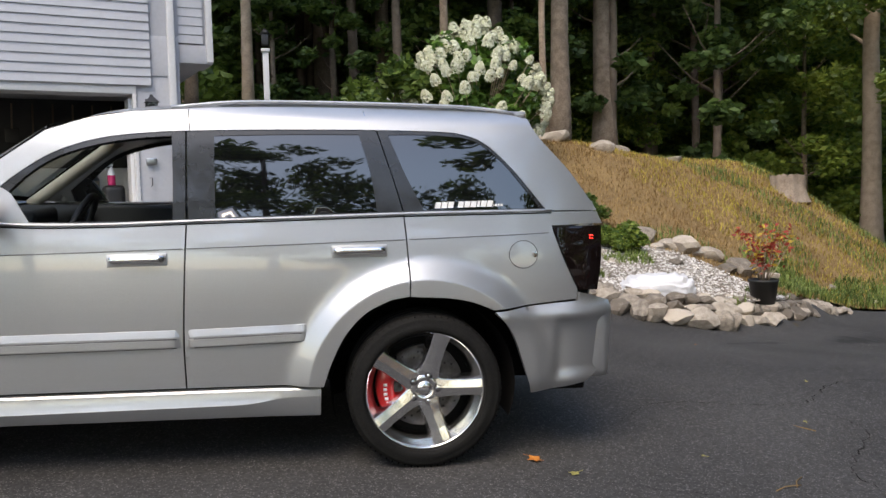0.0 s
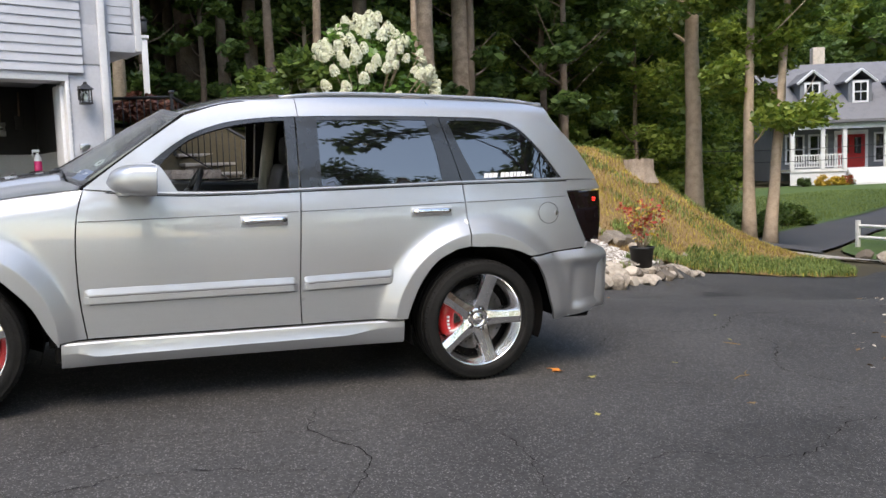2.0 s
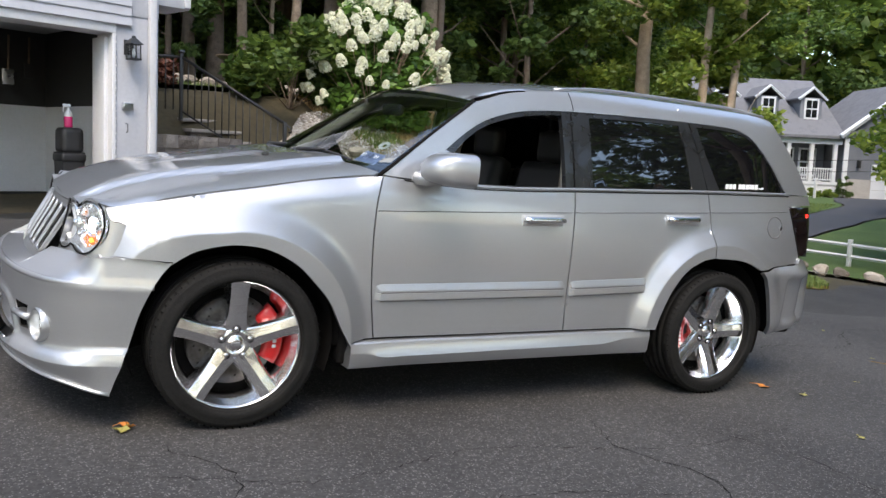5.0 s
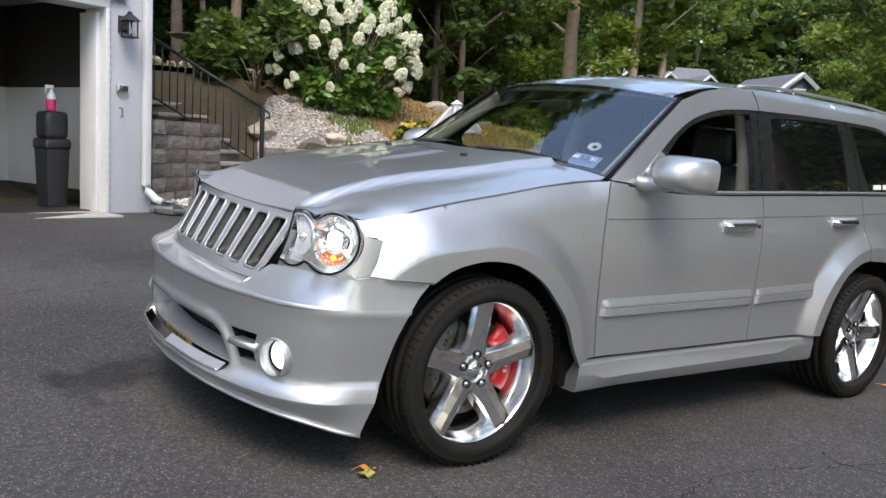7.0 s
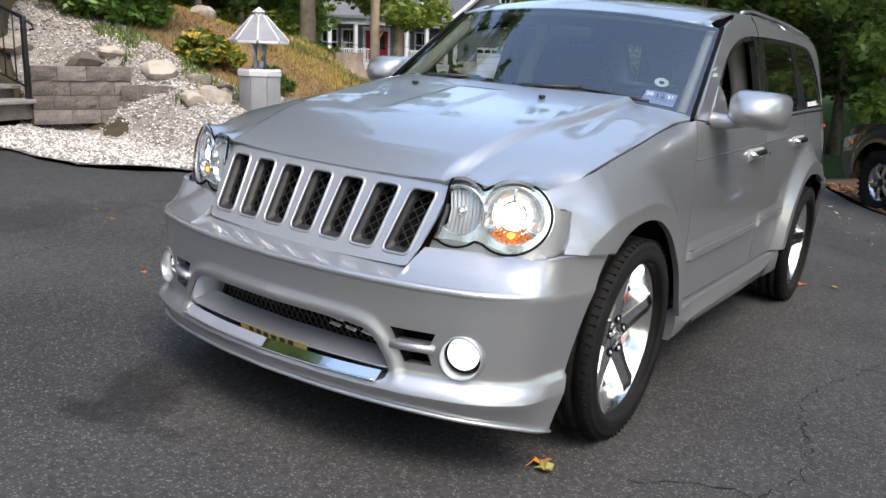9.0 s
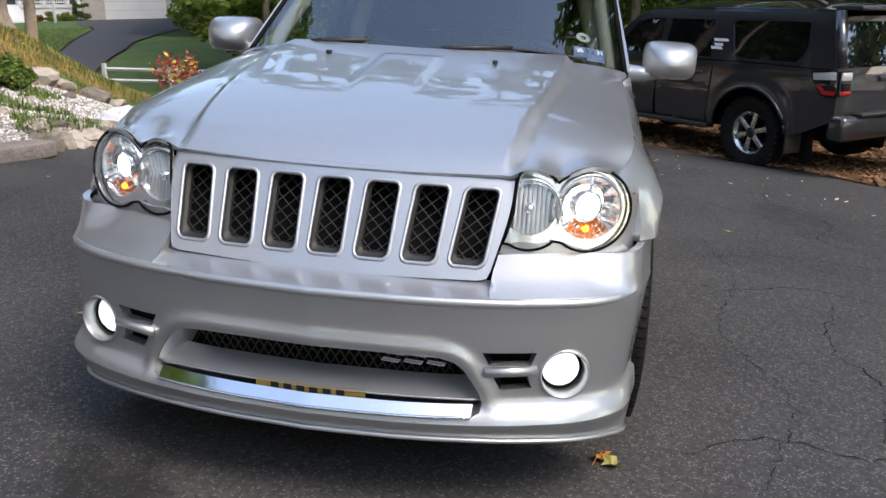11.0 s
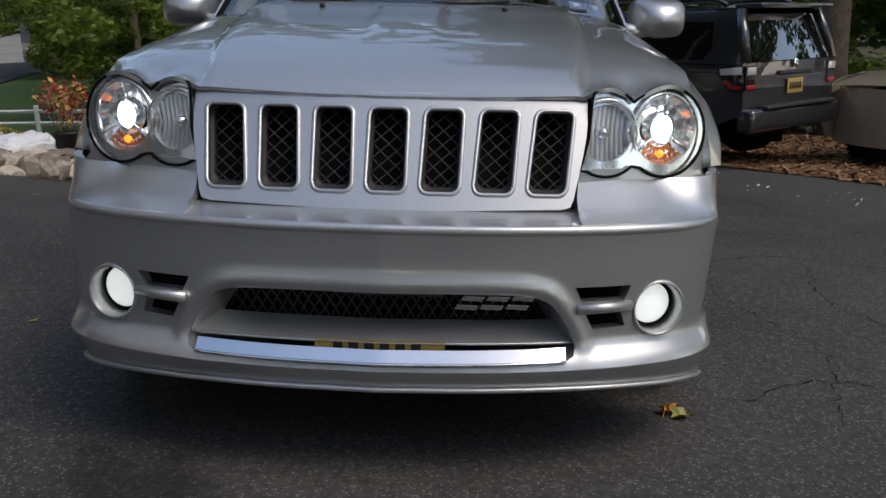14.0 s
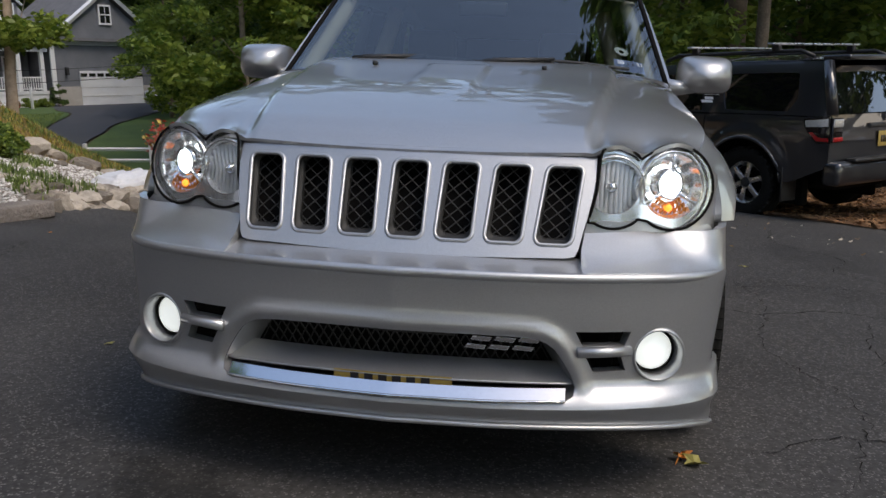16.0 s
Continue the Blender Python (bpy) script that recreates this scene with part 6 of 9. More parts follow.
# ---- wheels ----
def wheel_at(wx, s, turn, cal):
    """Five-spoke polished wheel with tyre, disc and red caliper; its face looks towards s."""
    m = Matrix.Translation((wx, s * 0.758, 0.360)) @ Matrix.Diagonal((1.05, -s, 1.05, 1))
    flip = s > 0
    w = part("wheel", lathe([(0.232, 0.10), (0.236, 0.02), (0.228, -0.01), (0.246, -0.055), (0.262, -0.075), (0.268, -0.080), (0.270, -0.088), (0.264, -0.094), (0.258, -0.090), (0.256, -0.078), (0.238, -0.050), (0.222, 0.0), (0.222, 0.10)], 64, "Y"), M_POLISH, jeep, "polished five-spoke alloy wheel", m=m)
    prof = [(0.255, 0.112), (0.285, 0.126), (0.315, 0.131), (0.343, 0.127), (0.357, 0.120), (0.3655, 0.108)]
    for g in (0.072, 0.026, -0.026, -0.072):
        prof += [(0.368, g + 0.007), (0.360, g + 0.005), (0.360, g - 0.005), (0.368, g - 0.007)]
    prof += [(0.3655, -0.108), (0.357, -0.120), (0.350, -0.124), (0.3495, -0.1265), (0.343, -0.128), (0.322, -0.130), (0.318, -0.1325), (0.300, -0.131), (0.285, -0.126), (0.275, -0.120), (0.268, -0.095), (0.262, -0.085)]
    tyre = part("tyre", lathe([(r * 0.932 if r > 0.28 else r * 0.99, h) for r, h in prof], 96, "Y"), M_TYRE, w, "black low-profile tyre")
    bm = bmesh.new()
    for k in range(72):
        a = 2 * math.pi * k / 72
        rm = Matrix.Rotation(-a, 4, "Y")
        bbox((0.3388, -0.110, 0.0), (0.006, 0.026, 0.004), 0, bm=bm, m=rm)
    tagged(part("tread", bm, M_NEARBLACK, tyre), kind="stuff")
    # spokes
    bm = bmesh.new()
    st = [(0.045, 0.052, -0.058), (0.075, 0.047, -0.062), (0.12, 0.041, -0.066), (0.19, 0.0385, -0.075), (0.245, 0.041, -0.084), (0.262, 0.046, -0.086)]
    for k in range(5):
        rm = Matrix.Rotation(-radians(turn + 72 * k), 4, "Y")
        rows = []
        for r, hw, y in st:
            sec = [(-hw - 0.012, y + 0.060), (-hw - 0.004, y + 0.022), (-hw * 0.92, y + 0.002), (-hw * 0.80, y), (0, y - 0.006), (hw * 0.80, y), (hw * 0.92, y + 0.002), (hw + 0.004, y + 0.022), (hw + 0.012, y + 0.060)]
            rows.append([bm.verts.new(rm @ Vector((r, yy, t))) for t, yy in sec])
        for a, c in zip(rows, rows[1:]):
            for i in range(len(a) - 1):
                f = bm.faces.new((a[i], c[i], c[i + 1], a[i + 1]))
        bm.faces.new(rows[-1])
    bmesh.ops.recalc_face_normals(bm, faces=bm.faces)
    sp = part("spoke_star", bm, M_POLISH, w, smooth=False)
    part("hub", lathe([(0.072, -0.03), (0.070, -0.050), (0.060, -0.062), (0.042, -0.066), (0.036, -0.060), (0.034, -0.058), (0.030, -0.066), (0.012, -0.069), (0.0005, -0.069)], 40, "Y"), M_POLISH, w)
    bm = bmesh.new()
    for k in range(4):
        bbox((-0.014 + 0.009 * k, -0.0695, 0), (0.006, 0.002, 0.010), 0.0005, bm=bm)
    part("cap_mark", bm, M_ALLOY, w, "small badge shown as bars")
    for k in range(5):
        a = radians(turn + 72 * k)
        nut_m = Matrix.Translation((0.060 * math.cos(a), -0.064, 0.060 * math.sin(a)))
        nut = part("lug_hole", lathe([(0.0165, -0.004), (0.0155, -0.007), (0.0145, -0.004), (0.013, 0.006), (0.0005, 0.006)], 18, "Y", m=nut_m), M_NEARBLACK, w)
        part("lug_nut", lathe([(0.0105, 0.005), (0.0105, -0.004), (0.008, -0.007), (0.0005, -0.007)], 6, "Y", m=nut_m), M_CHROME, w)
    part("brake_disc", lathe([(0.05, 0.02), (0.085, 0.018), (0.088, 0.002), (0.185, 0.002), (0.185, 0.03), (0.09, 0.03)], 48, "Y"), M_DISC, w)
    bm = bmesh.new()
    for k in range(40):
        a = 2 * math.pi * k / 40 * 1.0
        r = 0.105 + 0.07 * ((k * 7) % 10) / 10
        lathe([(0.0045, 0.0), (0.0005, 0.0)], 8, "Y", bm=bm, m=Matrix.Translation((r * math.cos(a), 0.0012, r * math.sin(a))))
    tagged(part("disc_perforation", bm, M_NEARBLACK, w), kind="stuff")
    bm = bmesh.new()
    n = 16
    rows = []
    for i in range(n + 1):
        a = radians(cal - 38 + 76 * i / n)
        e = 1 - abs(2 * i / n - 1) ** 6 * 0.35
        sec = [(0.130, 0.0), (0.135, -0.022 * e), (0.150, -0.032 * e), (0.195, -0.032 * e), (0.208, -0.020 * e), (0.210, 0.03)]
        rows.append([bm.verts.new((r * math.cos(a), y, r * math.sin(a))) for r, y in sec])
    for a, c in zip(rows, rows[1:]):
        for i in range(len(a) - 1):
            bm.faces.new((a[i], c[i], c[i + 1], a[i + 1]))
    bm.faces.new(rows[0])
    bm.faces.new(rows[-1])
    bmesh.ops.recalc_face_normals(bm, faces=bm.faces)
    calp = part("brake_caliper", bm, M_REDCAL, w, "red brake caliper")
    bm = bmesh.new()
    for k in range(5):
        a = radians(cal - 16 + 7 * k)
        bbox((0.172 * math.cos(a), -0.0325, 0.172 * math.sin(a)), (0.016, 0.002, 0.013), 0, bm=bm, m=None)
    part("caliper_mark", bm, M_WHITEPRINT, calp, "white caliper lettering shown as bars")
    # added black disc painting the shade inside the barrel
    part("barrel_shadow", lathe([(0.0005, 0.06), (0.222, 0.06)], 32, "Y"), M_NEARBLACK, w)


wheel_at(0.0, -1, 2, 192)
wheel_at(-WHEELBASE, -1, 90, 8)
wheel_at(0.0, 1, 20, 192)
wheel_at(-WHEELBASE, 1, 50, 8)

# ---- parked cars by the mulch ----
M_GREYPAINT = paint_mat("dark_grey_metallic_paint", (0.034, 0.035, 0.042), metal=0.6, rough=0.35)
M_TANPAINT = paint_mat("tan_metallic_paint", (0.50, 0.42, 0.32), metal=0.5, rough=0.35)
M_TAILRED = mat("red_lamp_plastic", (0.30, 0.008, 0.01), (0.40, 0.015, 0.015), rough=0.12, scale=40)
M_TAILCLEAR = mat("clear_lamp_plastic", (0.45, 0.44, 0.42), (0.70, 0.69, 0.67), rough=0.1, scale=60, metal=0.4)


def car_wheel(parent, x, y, r, rim, s, rim_mat, n=6, dark=None):
    m = Matrix.Translation((x, y, r)) @ Matrix.Diagonal((1, -s, 1, 1))
    w = part("wheel", lathe([(rim * 0.86, 0.08), (rim * 0.88, -0.03), (rim * 0.97, -0.075), (rim * 1.0, -0.085), (rim * 0.95, -0.078), (rim * 0.80, -0.03), (rim * 0.80, 0.08)], 40, "Y"), rim_mat, parent, m=m)
    prof = [(rim * 0.95, 0.10), (rim + 0.06, 0.13), (r - 0.03, 0.125), (r, 0.10)]
    for g in (0.05, 0.0, -0.05):
        prof += [(r, g + 0.012), (r - 0.012, g + 0.008), (r - 0.012, g - 0.008), (r, g - 0.012)]
    prof += [(r, -0.10), (r - 0.03, -0.125), (rim + 0.06, -0.13), (rim * 0.98, -0.09)]
    ty = part("tyre", lathe(prof, 56, "Y"), M_TYRE, w)
    bm = bmesh.new()
    for k in range(36):
        bbox((r - 0.008, -0.105, 0), (0.022, 0.05, 0.026), 0, bm=bm, m=Matrix.Rotation(2 * math.pi * k / 36, 4, "Y"))
    tagged(part("tread", bm, M_TYRE, ty), kind="stuff")
    for k in range(n):
        bm = bbox((rim * 0.55, -0.055, 0), (rim * 0.80, 0.03, rim * 0.24), 0.01, m=Matrix.Rotation(2 * math.pi * k / n + 0.3, 4, "Y"))
        part("spoke", bm, rim_mat, w)
    part("hub_cap", lathe([(0.06, -0.05), (0.055, -0.075), (0.03, -0.082), (0.0005, -0.082)], 24, "Y"), M_BLACK, w)
    # added black disc for the shade between the spokes
    part("wheel_shadow", lathe([(0.0005, 0.03), (rim * 0.82, 0.03)], 24, "Y"), M_NEARBLACK, w)


M_WHITEPAINT = mat("white_truck_paint", (0.62, 0.63, 0.64), (0.70, 0.71, 0.72), rough=0.3, scale=2, coat=0.8)


def suv(name, m, paint, label, tall=1.78, rack=True):
    """A boxy off-road car: forward is +x, origin under the rear axle."""
    c = thing(name, m, label, "car")
    W = 0.93

    def sy(x, z):
        y = smooth_table([(0.35, 0.89), (0.6, 0.925), (0.85, 0.935), (1.05, 0.93), (1.15, 0.905), (1.3, 0.865), (1.6, 0.775), (1.72, 0.70)], z)
        for cx in (0.0, 2.79):
            r = math.hypot(x - cx, z - 0.42)
            y += 0.035 * min(1, max(0, (0.60 - r) / 0.05))
        y -= 0.35 * max(0, -0.72 - x) ** 1.6 + 0.20 * max(0, x - 3.2) ** 1.7
        return y

    for s in (-1, 1):
        def f(x, z, s=s):
            return Vector((x, s * sy(x, z), z))
        arch_r = [(0.50 * math.cos(radians(a)), 0.40 + 0.49 * math.sin(radians(a))) for a in range(175, 4, -10)]
        arch_f = [(2.79 - 0.49 * math.cos(radians(a)), 0.40 + 0.48 * math.sin(radians(a))) for a in range(5, 176, 10)]
        rear = outline([(-0.98, 0.62), (-1.0, 0.85), (-0.98, 1.12)], [(-0.98, 1.12), (0.2, 1.13), (0.55, 1.125)], [(0.55, 1.125), (0.56, 0.9), (0.60, 0.70), (0.62, 0.42)], [(0.62, 0.42), (0.50, 0.44)], arch_r[::-1], [(-0.50, 0.44), (-0.62, 0.46), (-0.98, 0.62)])
        part("rear_quarter", shell(shrink(rear, 0.003), f, (0, s, 0), 0.045, thick=0.02), paint, c)
        for nm, x0, x1 in (("rear_door", 0.58, 1.42), ("front_door", 1.42, 2.28)):
            part(nm, shell(shrink([(x0 - 0.03, 1.125), (x1, 1.12), (x1, 0.42), (x0 + 0.05, 0.42), (x0 + 0.02, 0.70)], 0.003), f, (0, s, 0), 0.05, thick=0.02), paint, c)
            d = bbox(((x0 + x1) / 2 - 0.22, s * (sy(x0, 0.98) + 0.02), 0.985), (0.22, 0.03, 0.035), 0.012)
            part("door_handle", d, paint if paint is M_GREYPAINT else M_CHROME, c)
        front = outline([(2.28, 1.12), (2.9, 1.10), (3.35, 1.05), (3.62, 0.93)], [(3.62, 0.93), (3.70, 0.6), (3.62, 0.36)], [(3.62, 0.36), (3.27, 0.44)], arch_f[::-1], [(2.30, 0.44), (2.28, 0.42)], [(2.28, 0.42), (2.28, 1.12)])
        part("front_wing", shell(shrink(front, 0.003), f, (0, s, 0), 0.045, thick=0.02), paint, c)
        win = [outline([(-0.50, 1.17), (0.05, 1.17), (0.30, 1.18)], [(0.30, 1.18), (0.42, 1.52), (0.38, 1.56)], [(0.38, 1.56), (-0.45, 1.56), (-0.55, 1.52)], [(-0.55, 1.52), (-0.58, 1.3), (-0.50, 1.17)]),
               [(0.62, 1.16), (1.36, 1.16), (1.36, 1.56), (0.70, 1.56)], [(1.46, 1.16), (2.22, 1.16), (1.92, 1.50), (1.72, 1.555), (1.46, 1.56)]]
        up = outline([(-0.98, 1.125), (0.2, 1.135), (2.45, 1.12)], [(2.45, 1.12), (2.10, 1.45), (1.85, 1.62), (1.6, 1.66)], [(1.6, 1.66), (0.5, 1.69), (-0.80, 1.68)], [(-0.80, 1.68), (-0.90, 1.45), (-0.98, 1.125)])
        part("pillar_frame", shell(up, f, (0, s, 0), 0.06, holes=win, thick=0.02), paint, c)
        for w in win:
            part("window_pane", shell(shrink(w, -0.006), lambda x, z, s=s: Vector((x, s * (sy(x, z) - 0.012), z)), (0, s, 0), 0.1, thick=0), M_TINT, c, "dark side window")
        part("wheel_arch_trim", tube([f(x, z) + Vector((0, s * 0.004, 0)) for x, z in arch_r], 0.018, 6), paint, c)
        part("running_board", bbox((1.40, s * 0.90, 0.40), (1.7, 0.16, 0.05), 0.02), M_PLASTIC, c)
        part("mud_flap", bbox((-0.52, s * 0.84, 0.42), (0.02, 0.24, 0.36), 0.006, m=None), M_PLASTIC, c)
        # added black boxes that paint the wheel wells' shade
        part("well_shadow", bbox((0.0, s * 0.62, 0.55), (1.15, 0.10, 0.75), 0.02), M_NEARBLACK, c)
        part("well_shadow", bbox((2.79, s * 0.62, 0.55), (1.05, 0.10, 0.75), 0.02), M_NEARBLACK, c)
        # lamps
        tl = outline([(-0.72, 1.10), (-0.98, 1.12)], [(-0.98, 1.12), (-1.0, 0.86)], [(-1.0, 0.86), (-0.86, 0.87), (-0.74, 1.02)], [(-0.74, 1.02), (-0.72, 1.10)])
        lamp = part("tail_lamp", shell(tl, lambda x, z, s=s: Vector((x, s * (sy(x, z) + 0.012), z)), (0, s, 0), 0.04, thick=0.03), M_SMOKE, c, "smoked tail lamp with red and clear fields")
        cl = outline([(-0.74, 1.085), (-0.97, 1.105)], [(-0.97, 1.105), (-0.98, 1.03)], [(-0.98, 1.03), (-0.76, 1.02)], [(-0.76, 1.02), (-0.74, 1.085)])
        part("clear_field", shell(cl, lambda x, z, s=s: Vector((x, s * (sy(x, z) + 0.02), z)), (0, s, 0), 0.04, thick=0.01), M_TAILCLEAR, lamp)
        part("rear_face_lamp", bbox((-1.005, s * 0.80, 0.99), (0.03, 0.16, 0.24), 0.02), M_SMOKE, lamp)
        part("red_field", bbox((-1.018, s * 0.80, 0.90), (0.02, 0.15, 0.045), 0.01), M_TAILRED, lamp)
        part("red_side", shell([(-0.985, 0.88), (-0.87, 0.885), (-0.79, 0.97), (-0.83, 0.97), (-0.89, 0.92), (-0.985, 0.915)], lambda x, z, s=s: Vector((x, s * (sy(x, z) + 0.019), z)), (0, s, 0), 0.04, thick=0.01), M_TAILRED, lamp)
        part("rear_face_clear", bbox((-1.018, s * 0.80, 1.06), (0.02, 0.15, 0.08), 0.01), M_TAILCLEAR, lamp)
        hl = outline([(3.30, 0.94), (3.63, 0.86)], [(3.63, 0.86), (3.66, 0.74)], [(3.66, 0.74), (3.48, 0.76), (3.30, 0.94)])
        h = part("headlamp", shell(hl, lambda x, z, s=s: Vector((x, s * (sy(x, z) + 0.012), z)), (0, s, 0), 0.04, thick=0.03), M_TAILCLEAR, c, "clear headlamp with amber corner")
        part("amber_corner", bbox((3.42, s * (sy(3.42, 0.84) + 0.016), 0.83), (0.09, 0.02, 0.06), 0.01), M_AMBER, h)
        part("mirror", bbox((2.12, s * 1.03, 1.18), (0.12, 0.22, 0.17), 0.05), paint, c)
        car_wheel(c, 0.0, s * 0.80, 0.39, 0.235, s, M_ALLOY)
        car_wheel(c, 2.79, s * 0.80, 0.39, 0.235, s, M_ALLOY)
    part("roof", grid_bm(lambda u, v: Vector((-0.86 + 2.5 * v, u * 0.74, 1.67 + 0.075 * (1 - u ** 2) * (1 - (2 * v - 1) ** 6) + 0.01)), 14, 14), paint, c)
    part("windscreen", grid_bm(lambda u, v: Vector((2.50 - 0.90 * v - 0.1 * (u * u - 1) * (1 - v), u * (0.84 - 0.12 * v), 1.10 + 0.57 * v)), 8, 6), M_TINT, c)
    part("bonnet", grid_bm(lambda u, v: Vector((2.40 + 1.22 * v - 0.08 * u * u * v, u * 0.86, 1.13 - 0.16 * v ** 2 + 0.03 * (1 - u * u))), 10, 10), paint, c)
    part("nose", grid_bm(lambda u, v: Vector((3.70 - 0.25 * abs(u) ** 3 - 0.06 * v, u * 0.88, 0.34 + 0.62 * v)), 14, 8), paint, c)
    # tail
    part("tailgate", grid_bm(lambda u, v: Vector((-1.0 + 0.02 * v - 0.04 * (1 - u * u), u * 0.90, 0.62 + 0.52 * v)), 14, 8), paint, c)
    part("rear_window", grid_bm(lambda u, v: Vector((-0.995 + 0.17 * v - 0.03 * (1 - u * u), u * (0.80 - 0.11 * v), 1.15 + 0.47 * v)), 12, 8), M_TINT, c, "dark rear window")
    for s in (-1, 1):
        part("rear_pillar", tube([(-0.985, s * 0.86, 1.14), (-0.90, s * 0.80, 1.42), (-0.82, s * 0.74, 1.66)], 0.055, 8), paint, c)
    part("spoiler", bbox((-0.88, 0, 1.70), (0.30, 1.42, 0.05), 0.02), paint, c)
    bmp = part("rear_bumper", bbox((-1.02, 0, 0.56), (0.20, 1.80, 0.24), 0.05), paint, c)
    part("bumper_step", bbox((-1.09, 0, 0.69), (0.12, 1.35, 0.04), 0.015), M_PLASTIC, bmp)
    part("tow_hitch", bbox((-1.10, -0.1, 0.40), (0.20, 0.12, 0.07), 0.02), M_BLACK, bmp)
    part("gate_trim", bbox((-1.035, 0, 1.02), (0.03, 0.62, 0.05), 0.015), M_BLACK, c)
    part("gate_badge", lathe([(0.0005, -0.012), (0.04, -0.010), (0.05, 0.0)], 20, "X", m=Matrix.Translation((-1.045, 0, 1.11))), M_CHROME, c)
    pl = part("number_plate", bbox((-1.045, 0, 0.88), (0.01, 0.31, 0.155), 0.004), M_PLATE, c, "yellow number plate")
    bm = bmesh.new()
    for k in range(6):
        bbox((-1.052, 0.10 - 0.04 * k, 0.88), (0.004, 0.026, 0.07), 0, bm=bm)
    part("plate_marking", bm, M_INK, pl)
    part("underbody", bbox((1.35, 0, 0.55), (4.4, 1.1, 0.40), 0.05), M_NEARBLACK, c)
    # added black box standing for the dimness of the cabin
    part("cabin_shadow", bbox((0.6, 0, 1.2), (2.6, 1.2, 0.6), 0.05), M_NEARBLACK, c)
    bm = bmesh.new()
    for k, (x0, w, z) in enumerate(((0.44, 0.20, 1.36), (0.50, 0.12, 1.31), (0.50, 0.16, 1.275))):
        vs = [bm.verts.new((x, sy(x, zz) + 0.003, zz)) for x, zz in ((x0, z), (x0 + w, z), (x0 + w - 0.02, z - 0.03), (x0 - 0.02, z - 0.03))]
        bm.faces.new(vs)
    part("decal", bm, M_WHITEPRINT, c, "white decal shown as bars")
    if rack:
        for s in (-1, 1):
            part("roof_rail", tube([(-0.6, s * 0.66, 1.72), (-0.45, s * 0.66, 1.78), (1.2, s * 0.66, 1.78), (1.4, s * 0.66, 1.72)], 0.022, 8), M_BLACK, c)
        for x in (-0.15, 0.95):
            bar = part("rack_bar", bbox((x, 0, 1.86), (0.08, 1.55, 0.025), 0.01), M_ALLOY, c, "silver roof rack bar")
            for s in (-1, 1):
                part("rack_foot", bbox((x, s * 0.66, 1.815), (0.09, 0.06, 0.07), 0.015), M_BLACK, bar)
    return c


suv("dark_suv", pose(4.53, -3.09, -0.345, 0, 0, 40), M_GREYPAINT, "dark grey off-road car with roof rack, parked on mulch")
suv("white_truck", pose(70.5, 38.6, -0.35, 0, 0, 215), M_WHITEPAINT, "white truck parked beside the far garage", rack=False)
suv("tan_car", pose(5.35, -8.0, -0.50, 0, 0, 118), M_TANPAINT, "tan metallic car with clear headlamps parked on mulch", rack=False)

# ---- grey house across the road ----
HM = pose(59.1, 42.7, -0.45, 0, 0, -26) @ Matrix.Diagonal((1.25, 1.25, 1.25, 1))
house = thing("grey_house", HM, "grey clapboard house with white porch and red door", "house")
M_PORCHWHITE = mat("white_porch_paint", (0.62, 0.63, 0.64), (0.75, 0.76, 0.77), rough=0.5, scale=1)


def hb(name, c, sz, material, parent=None, label="", bevel=0.0):
    return part(name, bbox(c, sz, bevel), material, parent or house, label, smooth=False)


def roof_bm(x0, x1, y0, y1, z0, z1, ridge="x", thick=0.18):
    """A gabled roof with its ridge along x or y."""
    bm = bmesh.new()
    if ridge == "x":
        ym = (y0 + y1) / 2
        sec = [(y0, z0), (ym, z1), (y1, z0), (y1, z0 - thick), (ym, z1 - thick), (y0, z0 - thick)]
        a = [bm.verts.new((x0, y, z)) for y, z in sec]
        b = [bm.verts.new((x1, y, z)) for y, z in sec]
    else:
        xm = (x0 + x1) / 2
        sec = [(x0, z0), (xm, z1), (x1, z0), (x1, z0 - thick), (xm, z1 - thick), (x0, z0 - thick)]
        a = [bm.verts.new((x, y0, z)) for x, z in sec]
        b = [bm.verts.new((x, y1, z)) for x, z in sec]
    bm.faces.new(a)
    bm.faces.new(b[::-1])
    for i in range(6):
        bm.faces.new((a[i], a[(i + 1) % 6], b[(i + 1) % 6], b[i]))
    bmesh.ops.recalc_face_normals(bm, faces=bm.faces)
    return bm


def house_window(x, y, z, w, h, parent):
    win = hb("window", (x, y, z), (w + 0.24, 0.10, h + 0.24), M_PORCHWHITE, parent, "white framed window")
    for dz in (-h / 4 - 0.02, h / 4 + 0.02):
        hb("pane", (x, y - 0.035, z + dz), (w, 0.06, h / 2 - 0.05), M_GLASSDARK, win)
    hb("glazing_bar", (x, y - 0.06, z), (0.04, 0.04, h), M_PORCHWHITE, win)


hb("main_wall", (-4.4, 4.5, 2.4), (10.0, 6.0, 4.2), M_GREYSIDE)
part("roof", roof_bm(-10.0, 0.6, -1.2, 9.6, 4.1, 8.2), M_SHINGLE, house, "grey shingle roof", smooth=False)
hb("porch_floor", (-4.2, 0.3, 0.95), (9.4, 2.2, 0.2), M_PORCHWHITE)
hb("porch_skirt", (-4.2, -0.70, 0.45), (9.4, 0.06, 0.85), M_PORCHWHITE)
hb("porch_beam", (-4.2, -0.78, 3.72), (9.6, 0.2, 0.34), M_PORCHWHITE)
for x in (-8.8, -6.9, -5.55, -3.0, -1.4, 0.2):
    hb("porch_column", (x, -0.72, 2.3), (0.24, 0.24, 2.6), M_PORCHWHITE)
